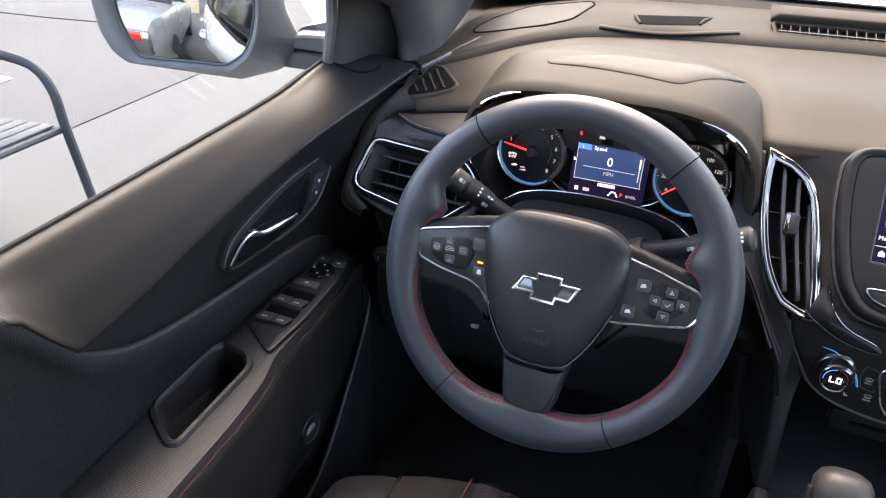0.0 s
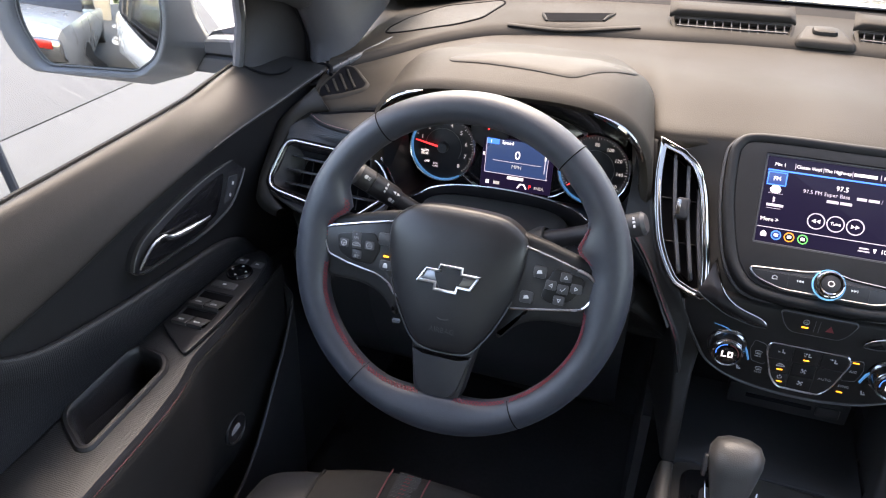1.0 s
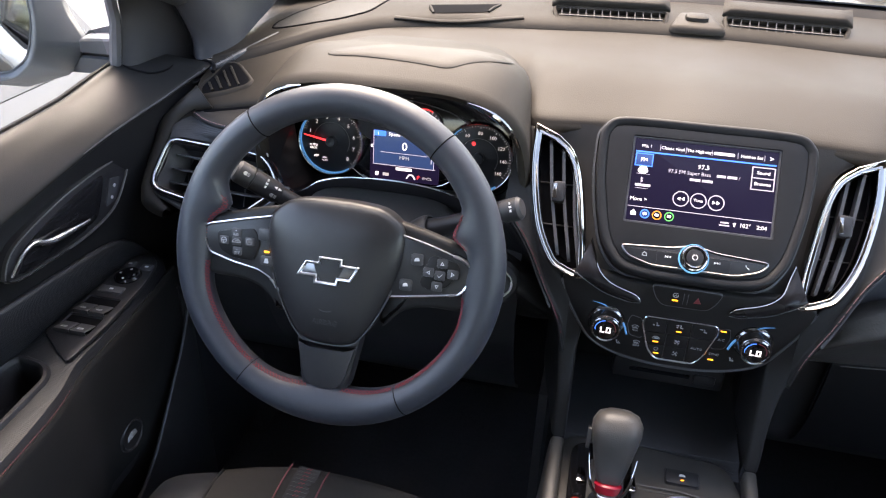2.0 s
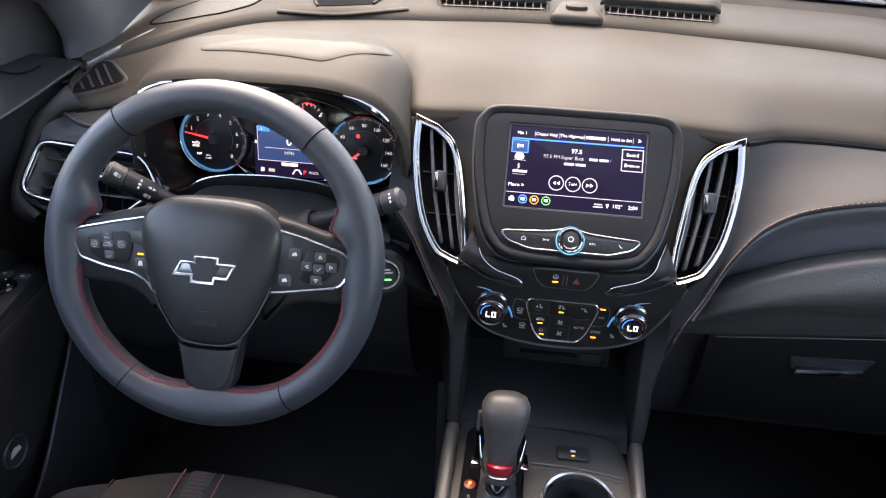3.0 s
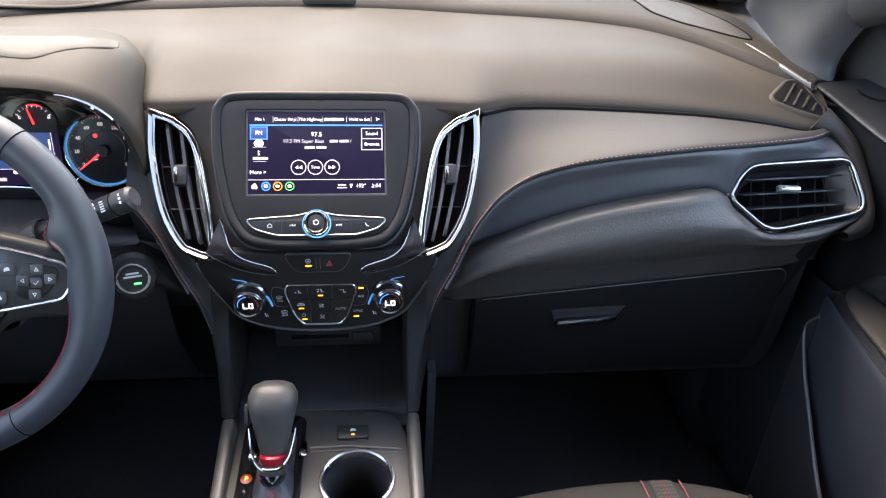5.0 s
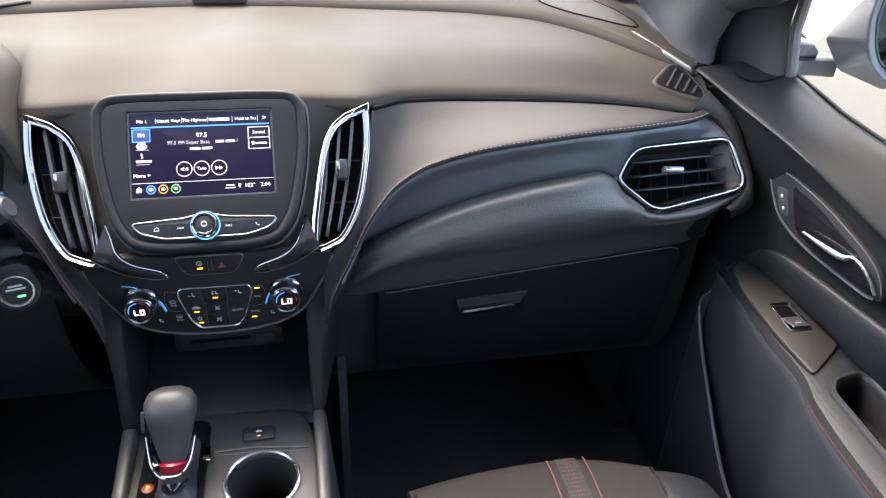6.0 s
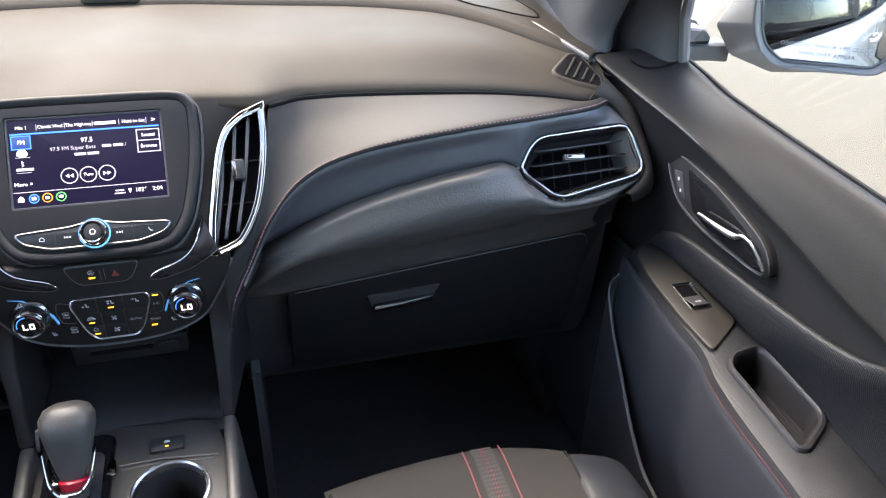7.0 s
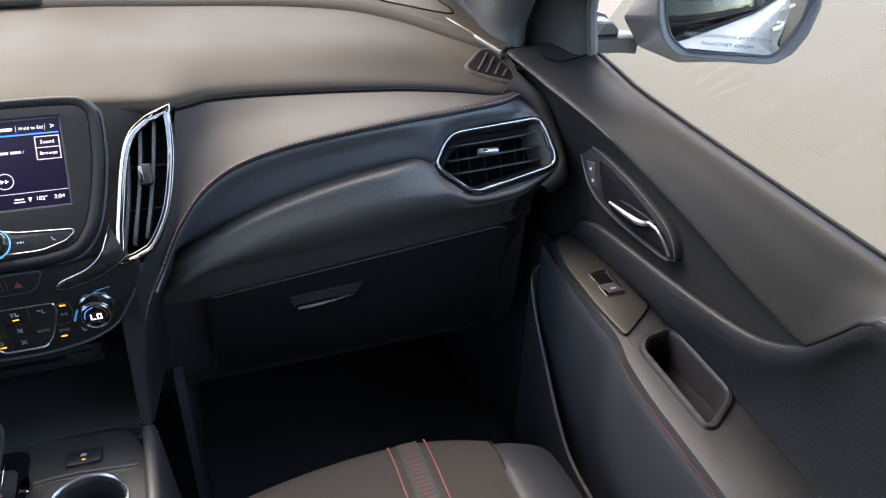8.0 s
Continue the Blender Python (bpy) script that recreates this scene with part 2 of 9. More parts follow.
REDRING = surface("red_plastic", (0.42, 0.012, 0.03), 0.25, vary=0.08)
CLOTH = surface("seat_cloth", (0.031, 0.029, 0.027), 0.9, grain=0.5, scale=1500, vary=0.08, spec=0.15)
BOLSTER = surface("seat_side_vinyl", (0.020, 0.022, 0.026), 0.5, spec=0.35, grain=0.3, scale=800, vary=0.08, kind="leather")
CARPET = surface("black_carpet", (0.075, 0.073, 0.076), 0.95, grain=0.8, scale=900, vary=0.2, spec=0.05)
# near black for joints and seams, and for shade painted into ducts and wells
PIT = surface("joint_and_shade_black", (0.006, 0.006, 0.007), 0.95, spec=0.05)
PANELBLACK = surface("satin_panel_black", (0.0135, 0.0130, 0.0130), 0.38, grain=0.12, scale=1500, vary=0.12, spec=0.25)
LEGVINYL = surface("leg_vinyl", (0.0185, 0.0180, 0.0180), 0.5, grain=0.25, scale=1100, vary=0.14, spec=0.25, kind="leather")
KEYPRINT = surface("key_print_grey", (0.34, 0.34, 0.345), 0.6, vary=0.05)
PODGREY = surface("pod_grey", (0.029, 0.029, 0.030), 0.36, grain=0.1, scale=1500, vary=0.10, spec=0.4)
SWITCH = surface("switch_grey", (0.050, 0.050, 0.052), 0.38, grain=0.1, scale=1500, vary=0.08)
DOORTOP = surface("door_top_vinyl", (0.0155, 0.0151, 0.0147), 0.46, grain=0.2, scale=1100, spec=0.15, vary=0.14, kind="leather")
# paler and glossier than the panels, so edges show a highlight
EDGEVINYL = surface("edge_highlight_vinyl", (0.050, 0.050, 0.052), 0.30, spec=0.6, vary=0.08)
# lighter and bluer to carry the sky light on the passenger's door
DOORLOW = surface("door_lower_bluelit", (0.0285, 0.0318, 0.0385), 0.46, grain=0.7, scale=700, spec=0.34, vary=0.2)
WRAP = surface("end_wrap_vinyl", (0.0215, 0.0195, 0.0175), 0.55, grain=0.25, scale=900, vary=0.1, spec=0.22, kind="leather")
MIRRORPRINT = surface("etched_print", (0.20, 0.20, 0.21), 0.6, vary=0.05)
# pad vinyl made darker; shade of the steeper stack face is in the colour
STACK = surface("stack_vinyl_shaded", (0.0200, 0.0192, 0.0185), 0.52, grain=0.2, scale=900, vary=0.12, spec=0.22, kind="leather")
INLAY = surface("spoke_inlay_grey", (0.034, 0.034, 0.036), 0.40, grain=0.12, scale=1500, vary=0.08)
BEZELGLOSS = surface("smoked_bezel", (0.010, 0.0095, 0.0105), 0.30, vary=0.1, spec=0.3)
COLUMN = surface("column_plastic", (0.034, 0.033, 0.032), 0.5, grain=0.3, scale=1100, vary=0.1)
ARCBLUE = surface("arc_blue_light", (0.04, 0.14, 0.30), 0.4, vary=0.0, emit=(0.035, 0.19, 0.46), power=0.075)
RUBBER = surface("window_rubber", (0.010, 0.010, 0.011), 0.7, grain=0.2, scale=800, spec=0.15)
PRINT = surface("white_print", (0.62, 0.62, 0.62), 0.6, vary=0.05)
FAINT = surface("moulded_letters", (0.11, 0.105, 0.10), 0.5, vary=0.05)
SILVERPAINT = surface("mirror_base_grey", (0.092, 0.092, 0.096), 0.45, vary=0.05)
ARMGREY = surface("mirror_arm_grey", (0.052, 0.053, 0.056), 0.5, vary=0.05)
MIRROR = surface("mirror_silver", (0.46, 0.48, 0.49), 0.015, metal=1.0, vary=0.0)
PAINT = surface("white_car_paint", (0.42, 0.43, 0.44), 0.25, vary=0.03, coat=0.6)
HEADLINER = surface("grey_headliner", (0.46, 0.455, 0.45), 0.9, grain=0.4, scale=900)
GLASS = clear_glass("window_glass")
PRIVACY = clear_glass("tinted_glass", (0.62, 0.64, 0.65))
WINDSCREEN = clear_glass("windscreen_glass", (0.67, 0.685, 0.665))
SCREENGLASS = surface("display_black", (0.004, 0.004, 0.008), 0.35, spec=0.15, vary=0.0, emit=(0.007, 0.005, 0.020), power=0.134)
SCREENBLUE = surface("display_blue", (0.01, 0.02, 0.06), 0.15, vary=0.0, emit=(0.022, 0.055, 0.20), power=0.134)
LIT = surface("lit_white", (0.5, 0.5, 0.5), 0.4, vary=0.0, emit=(0.9, 0.9, 1.0), power=0.134)
NAVY = surface("display_navy", (0.006, 0.010, 0.03), 0.3, vary=0.0, emit=(0.017, 0.040, 0.120), power=0.134)
LITDIM = surface("lit_dim_white", (0.3, 0.3, 0.3), 0.4, vary=0.0, emit=(0.75, 0.75, 0.8), power=0.055)
LITGREY = surface("lit_grey", (0.2, 0.2, 0.22), 0.4, vary=0.0, emit=(0.45, 0.42, 0.55), power=0.121)
LITBLUE = surface("lit_blue", (0.02, 0.1, 0.4), 0.4, vary=0.0, emit=(0.03, 0.20, 1.0), power=0.134)
ICEBLUE = surface("ice_blue_light", (0.05, 0.2, 0.35), 0.4, vary=0.0, emit=(0.10, 0.42, 0.85), power=0.094)
LITRED = surface("lit_red", (0.4, 0.02, 0.02), 0.4, vary=0.0, emit=(1.0, 0.04, 0.05), power=0.162)
AMBER = surface("amber_lamp", (0.5, 0.2, 0.02), 0.4, vary=0.0, emit=(1.0, 0.38, 0.03), power=0.216)
GREEN = surface("green_lamp", (0.02, 0.3, 0.08), 0.4, vary=0.0, emit=(0.05, 0.9, 0.25), power=0.162)
ORANGE = surface("lit_orange", (0.4, 0.15, 0.02), 0.4, vary=0.0, emit=(0.9, 0.25, 0.02), power=0.121)
LITGREEN = surface("lit_green", (0.02, 0.3, 0.08), 0.4, vary=0.0, emit=(0.08, 0.55, 0.10), power=0.121)
DIAL = surface("dial_face", (0.010, 0.010, 0.012), 0.5, vary=0.1)
CONCRETE = surface("pale_concrete", (0.055, 0.056, 0.055), 0.9, grain=0.4, scale=120, vary=0.05, spots=0.7)
CONCRETE_OLD = surface("grey_concrete", (0.040, 0.040, 0.0405), 0.9, grain=0.5, scale=90, vary=0.06, spots=0.8)
CONCRETE_WARM = surface("beige_concrete", (0.0560, 0.0455, 0.0290), 0.9, grain=0.5, scale=100, vary=0.07, spots=0.6)


# ---- ground outside ----
def slab_sheet(name, x0, x1, y0, y1, z, material, label, nx=1, ny=1):
    bm = bmesh.new()
    if z:
        block(bm, (x0, y0, z - 0.05), (x1, y1, z))
    else:
        bmesh.ops.create_grid(bm, x_segments=2, y_segments=2, size=1)
        bmesh.ops.transform(bm, matrix=Matrix.Translation(((x0 + x1) / 2, (y0 + y1) / 2, 0)) @ Matrix.Diagonal(((x1 - x0) / 2, (y1 - y0) / 2, 1, 1)), verts=bm.verts)
    return tagged(part(name, bm, material), label, "ground", kind="structure")


slab_sheet("ground", -900, 900, -900, 900, 0, CONCRETE_OLD, "grey concrete yard reaching to the horizon")
slab_sheet("pavement", -3.44, 0.0, -30, 30, 0.006, CONCRETE, "pale smooth concrete slab beside the car")
slab_sheet("pavement", 0.004, 30, -30, 30, 0.006, CONCRETE_WARM, "sunlit beige concrete lot")
bm = tube([(-5.95, 4.20, 0.0), (-5.4, 4.26, 0.0), (-4.97, 4.34, 0.0), (-4.0, 4.5, 0.0), (-3.45, 4.57, 0.0)], 0.012, sides=6, flat=0.3)
tagged(part("ground_joint", bm, PIT), "dark filled joint across the grey concrete", "joint", kind="structure")
bm = block(bmesh.new(), (-3.462, -30, 0.001), (-3.44, 30, 0.004))
tagged(part("ground_joint", bm, PIT), "dark joint along the edge of the pale slab", "joint", kind="structure")
# patch of sunlight on the ground, laid as a thin white slab
bm = block(bmesh.new(), (-8.5, 2.2, 0.002), (-4.42, 3.05, 0.006))
tagged(part("painted_sun_patch", bm, PRINT), "broad patch of sunlight painted white on grey concrete", "marking", kind="structure")


# ---- car body round the cabin ----
body = thing("car_body", (0, 0, 0.3), "white car body shell with pale grey headliner and black pillar trims", "car body")


def panel(name, pts, material, thick, label="", nx=1):
    """A bent panel lofted between two or more edge lines."""
    return part(name, loft(pts), material, body, label, solid=thick)


# roof with its lining
roof_y = [0.56, 0.40, 0.20, -0.4, -1.2, -2.0, -2.35]
roof_z = [1.505, 1.545, 1.60, 1.635, 1.63, 1.59, 1.52]
panel("roof", [[(x, y, z + 0.02 * (1 - (x / 0.6) ** 2)) for x in np.linspace(-0.60, 0.60, 13)] for y, z in zip(roof_y, roof_z)], PAINT, 0.03)
panel("headliner", [[(x, y - 0.01, z - 0.035 + 0.02 * (1 - (x / 0.58) ** 2)) for x in np.linspace(-0.58, 0.58, 13)] for y, z in zip(roof_y, roof_z)], HEADLINER, 0.012)
for s in (1, -1):
    # roof rail, pillars and the outer flank
    rail = [(s * x, y, z) for x, y, z in ((0.60, 0.42, 1.53), (0.62, 0.1, 1.58), (0.63, -0.5, 1.60), (0.63, -1.3, 1.58), (0.60, -2.2, 1.50))]
    part("roof_rail", tube(spline(rail, 5), 0.045, sides=10), HEADLINER, body)
    a = spline([(s * 0.700, 1.075, 1.165), (s * 0.693, 1.00, 1.235), (s * 0.672, 0.86, 1.335), (s * 0.635, 0.63, 1.46), (s * 0.60, 0.40, 1.54)], 5)
    part("front_pillar_trim", tube(a, [0.012] * 6 + [0.016, 0.020, 0.024, 0.030, 0.036] + [0.045] * (len(a) - 11), sides=12, flat=1.3), PILLAR, body, "dark plastic windscreen pillar trim")
    part("middle_pillar", tube([(s * 0.735, -0.30, 0.5), (s * 0.73, -0.30, 1.18), (s * 0.64, -0.32, 1.58)], 0.055, sides=10), PLASTIC, body)
    part("rear_pillar", tube([(s * 0.73, -1.35, 0.7), (s * 0.72, -1.40, 1.2), (s * 0.62, -1.55, 1.57)], 0.09, sides=10), PLASTIC, body)
    part("tail_pillar", tube([(s * 0.68, -2.45, 0.7), (s * 0.68, -2.40, 1.2), (s * 0.60, -2.25, 1.5)], 0.10, sides=10), PLASTIC, body)
    sec = [(0.785, 1.140), (0.835, 1.128), (0.866, 1.09), (0.886, 1.01), (0.892, 0.92), (0.885, 0.80), (0.905, 0.70), (0.90, 0.55), (0.86, 0.40)]
    rows = []
    for y, k in ((2.42, 0.80), (2.34, 0.90), (2.1, 0.96), (1.6, 0.985), (1.05, 0.985), (0.6, 1.0), (0.0, 1.005), (-0.8, 1.005), (-1.6, 1.0), (-2.3, 0.97), (-2.6, 0.88)):
        rows.append([(s * x * k, y, z + (0.02 if y < -1.5 else 0)) for x, z in spline(sec, 3)])
    part("flank", loft(rows), PAINT, body, "glossy white door flanks", solid=0.01)
    for y in (1.72, -1.62):
        q = onto((s * 0.80, y, 0.36), (0, 1, 0), (0, 0, 1))
        w = part("wheel", turned([(0.22, -0.11), (0.34, -0.11), (0.36, -0.08), (0.36, 0.08), (0.34, 0.11), (0.22, 0.11)], q, 28), RUBBER, body, "black tyre")
        part("rim", turned([(0.225, -0.10), (0.215, 0.06), (0.06, 0.09)], q, 24), SATIN, w)
    for y in (-0.22, -1.15):
        h = spline([(s * 0.902, y - 0.10, 1.015), (s * 0.935, y - 0.075, 1.02), (s * 0.94, y + 0.06, 1.022), (s * 0.902, y + 0.09, 1.018)], 4)
        part("door_handle", tube(h, 0.012, sides=8, flat=1.4), PAINT, body)
    part("belt_moulding", tube([(s * 0.785, 0.95, 1.148), (s * 0.79, 0.0, 1.146), (s * 0.79, -1.3, 1.15), (s * 0.77, -2.0, 1.16)], 0.009, sides=6), RUBBER, body)
    part("quarter_wall", block(bmesh.new(), (min(s * 0.70, s * 0.76), -2.5, 0.35), (max(s * 0.70, s * 0.76), -0.36, 1.17)), PLASTIC, body)
    part("sill_wall", block(bmesh.new(), (min(s * 0.74, s * 0.78), -0.36, 0.30), (max(s * 0.74, s * 0.78), 1.2, 0.72)), PLASTIC, body)
for s in (1, -1):
    # broad foot of the pillar trim, standing on the shelf's corner
    foot = [[(0.700, 1.275, 1.226), (0.675, 1.17, 1.220), (0.655, 1.06, 1.215), (0.640, 0.965, 1.209), (0.648, 0.918, 1.204), (0.668, 0.905, 1.200), (0.690, 0.930, 1.198)],
            [(0.696, 1.24, 1.250), (0.674, 1.15, 1.240), (0.655, 1.045, 1.236), (0.642, 0.962, 1.228), (0.652, 0.922, 1.222), (0.672, 0.912, 1.218), (0.692, 0.936, 1.216)],
            [(0.690, 1.19, 1.270), (0.672, 1.11, 1.264), (0.656, 1.02, 1.262), (0.646, 0.945, 1.255), (0.656, 0.914, 1.247), (0.674, 0.906, 1.242), (0.692, 0.928, 1.238)],
            [(0.682, 1.09, 1.318), (0.669, 1.03, 1.320), (0.656, 0.955, 1.318), (0.648, 0.900, 1.310), (0.658, 0.878, 1.300), (0.676, 0.874, 1.294), (0.690, 0.893, 1.288)],
            [(0.670, 0.95, 1.375), (0.660, 0.90, 1.376), (0.648, 0.85, 1.372), (0.643, 0.81, 1.365), (0.652, 0.80, 1.356), (0.670, 0.81, 1.346), (0.688, 0.83, 1.338)]]
    rows = [spline([(s * x, y, z) for x, y, z in row], 4) for row in foot]
    part("pillar_foot", loft([spline(c, 4) for c in zip(*rows)]), PILLAR, body, "dark moulded foot of the windscreen pillar", solid=0.003, smooth=60)
    part("pillar_seal", tube(spline([(s * 0.702, 0.950, 1.192), (s * 0.700, 0.942, 1.235), (s * 0.697, 0.912, 1.28), (s * 0.692, 0.862, 1.325), (s * 0.690, 0.80, 1.365)], 4), 0.008, sides=8), RUBBER, body)
    part("kick_wall", block(bmesh.new(), (min(s * 0.700, s * 0.745), 0.98, 0.40), (max(s * 0.700, s * 0.745), 1.24, 1.15), 0.01), CARPET, body)
part("nose_wall", block(bmesh.new(), (-0.70, 2.30, 0.40), (0.70, 2.38, 0.98), 0.03), PLASTIC, body)
part("tail_wall", block(bmesh.new(), (-0.78, -2.56, 0.35), (0.78, -2.5, 1.16), 0.01), PLASTIC, body)
part("cabin_floor", block(bmesh.new(), (-0.78, -2.5, 0.36), (0.78, 1.24, 0.40)), CARPET, body, "black carpeted cabin floor")
part("bulkhead", block(bmesh.new(), (-0.78, 1.24, 0.36), (0.78, 1.30, 1.18)), CARPET, body)
bonnet = [[(x, y, z - 0.10 * (x / 0.8) ** 2) for x in np.linspace(-0.80, 0.80, 13)] for y, z in ((1.42, 1.20), (1.6, 1.19), (1.9, 1.16), (2.2, 1.10), (2.38, 1.0), (2.42, 0.8))]
panel("bonnet", bonnet, PAINT, 0.02)
cowl = [[(x, y - 0.10 * (x / 0.75) ** 2, z) for x in np.linspace(-0.75, 0.75, 15)] for y, z in ((1.285, 1.232), (1.31, 1.244), (1.345, 1.246), (1.40, 1.215), (1.44, 1.19))]
panel("cowl_strip", cowl, RUBBER, 0.008, "black strip at the foot of the windscreen")

# windscreen, one curved pane
ws = [[(x, y - 0.10 * (x / 0.72) ** 2, z) for x in np.linspace(-0.72 + k, 0.72 - k, 13)] for y, z, k in ((1.345, 1.25, 0.0), (1.0, 1.385, 0.05), (0.7, 1.485, 0.09), (0.44, 1.555, 0.12))]
pane = part("windscreen", loft(ws), WINDSCREEN, None, solid=0.005)
pane.visible_shadow = False
tagged(pane, "clear curved windscreen glass above the dashboard", "windscreen", kind="structure")
def screen_point(x, f):
    """A point just under the windscreen, f of the way from its foot to its second line."""
    k = 0.05 * f
    return (x * (0.72 - k) / 0.72, 1.345 - 0.345 * f - 0.10 * (x / 0.72) ** 2, 1.25 + 0.135 * f - 0.007)


part("screen_border", loft([[screen_point(x, f) for x in np.linspace(-0.72, 0.72, 25)] for f in (0.0, 0.04, 0.08)]), GLOSS, body, "black border of the windscreen", solid=0.002)
for s in (1, -1):
    part("screen_border", loft([[screen_point(s * (0.625 + 0.095 * u + 0.02 * f * (1 - u)), f) for u in (0.0, 0.5, 1.0)] for f in (0.16, 0.4, 0.7, 1.0)]), GLOSS, body, "black border of the windscreen", solid=0.002)
pane = part("rear_window", loft([[(x, y, z) for x in (-0.68, -0.3, 0.3, 0.68)] for y, z in ((-2.53, 1.15), (-2.45, 1.33), (-2.32, 1.53))]), PRIVACY, None, solid=0.004)
tagged(pane, "dark tinted rear window", "car window", kind="structure")
for s in (1, -1):
    sg = [[(s * 0.755, 0.835, 1.19), (s * 0.755, 0.5, 1.185), (s * 0.755, 0.1, 1.18), (s * 0.755, -0.25, 1.18)],
          [(s * 0.735, 0.80, 1.25), (s * 0.725, 0.5, 1.30), (s * 0.72, 0.1, 1.31), (s * 0.72, -0.27, 1.31)],
          [(s * 0.695, 0.62, 1.42), (s * 0.68, 0.45, 1.47), (s * 0.67, 0.1, 1.53), (s * 0.665, -0.28, 1.54)]]
    pane = part("side_window", loft(sg), GLASS, None, solid=0.004)
    pane.visible_shadow = False
    tagged(pane, "closed clear side window of a front door", "car window", kind="structure")
    rg = [[(s * 0.755, y, 1.165) for y in (-0.34, -0.8, -1.38, -2.45)], [(s * 0.72, y, 1.33) for y in (-0.34, -0.8, -1.38, -2.38)], [(s * 0.64, y, 1.56 - 0.04 * (y < -2)) for y in (-0.34, -0.8, -1.5, -2.25)]]
    pane = part("rear_side_window", loft(rg), PRIVACY, None, solid=0.004)
    tagged(pane, "dark tinted rear side window", "car window", kind="structure")


# ---- dashboard ----
dash = thing("dashboard", (0, 0.95, 1.0), "black grained vinyl dashboard with red-stitched passenger panel", "dashboard")
seam_y = pchip([(0, 0.846), (0.12, 0.845), (0.185, 0.842), (0.205, 0.850), (0.24, 0.869), (0.30, 0.873), (0.37, 0.870), (0.43, 0.866), (0.50, 0.861), (0.57, 0.852), (0.63, 0.838), (0.66, 0.832)])
seam_z = pchip([(0, 1.188), (0.19, 1.1815), (0.30, 1.179), (0.45, 1.175), (0.55, 1.168), (0.63, 1.159), (0.66, 1.157)])
base_y = pchip([(0, 0.849), (0.15, 0.853), (0.30, 0.868), (0.40, 0.867), (0.50, 0.861), (0.57, 0.852), (0.66, 0.832)])
crease_y = pchip([(0, 1.163), (0.1, 1.158), (0.2, 1.142), (0.35, 1.118), (0.45, 1.082), (0.52, 1.035), (0.58, 0.970), (0.62, 0.925), (0.66, 0.885)])
crease_z = pchip([(0, 1.218), (0.45, 1.216), (0.54, 1.208), (0.60, 1.198), (0.66, 1.190)])
rise = pchip([(0, 0.80), (0.48, 0.78), (0.60, 0.45), (0.66, 0.4)])


def pad_section(x):
    a = abs(x)
    y0, z0, yc, zc = seam_y(a), seam_z(a), crease_y(a), crease_z(a)
    yb = base_y(a)
    if -0.522 < x < -0.210:
        # the pad stops behind the instruments
        y0 = yb = 0.925
    w = yc - y0
    wb = yc - yb
    return [(y0 + 0.012, z0 - 0.016), (y0 + 0.001, z0 - 0.006), (y0 + 0.002, z0 + 0.002), (y0 + min(0.02, w * 0.2), z0 + 0.012), (yb + wb * 0.35, z0 + 0.004 + (zc - z0) * (rise(a) - 0.1 * (1 - rise(a)))), (yb + wb * 0.7, zc - 0.002 - 0.25 * (zc - z0) * (0.8 - rise(a))), (yc, zc)]


XS = [float(x) for x in np.linspace(-0.650, 0.650, 89)]
part("upper_pad", loft([[(x, y, z) for y, z in spline(pad_section(x), 5)] for x in XS]), PAD, dash, "matt grained upper pad", solid=0.004, smooth=60)


def shelf_section(x):
    a = abs(x)
    yc, zc = crease_y(a), crease_z(a)
    end = 1.300 - 0.10 * (x / 0.72) ** 2
    w = max(end - yc, 0.05)
    return [(yc - 0.004, zc - 0.006), (yc - 0.001, zc + 0.001), (yc + 0.010, zc + 0.009), (yc + 0.03, zc + 0.014), (yc + 0.5 * w, zc + 0.018), (yc + w, zc + 0.021), (yc + w + 0.026, zc + 0.032)]


part("shelf", loft([[(x, y, z) for y, z in spline(shelf_section(x), 4)] for x in XS]), SHELF, dash, "raised shelf below the windscreen", solid=0.004, smooth=60)


def shelf_surface(x, y):
    sec = spline(shelf_section(x), 6)
    return Vector((x, y, float(np.interp(y, [p[0] for p in sec], [p[1] for p in sec]))))


def pad_surface(x, y):
    sec = spline(pad_section(x), 6)[4:]
    return Vector((x, y, float(np.interp(y, [p[0] for p in sec], [p[1] for p in sec]))))


for s in (1, -1):
    rows = [[(s * x, y, shelf_surface(0.655, y).z - 0.0015) for x in (0.650, 0.680, 0.710)] for y in np.linspace(0.965, 1.24, 12)]
    part("shelf_end", loft(rows), PAD, dash, solid=0.003)

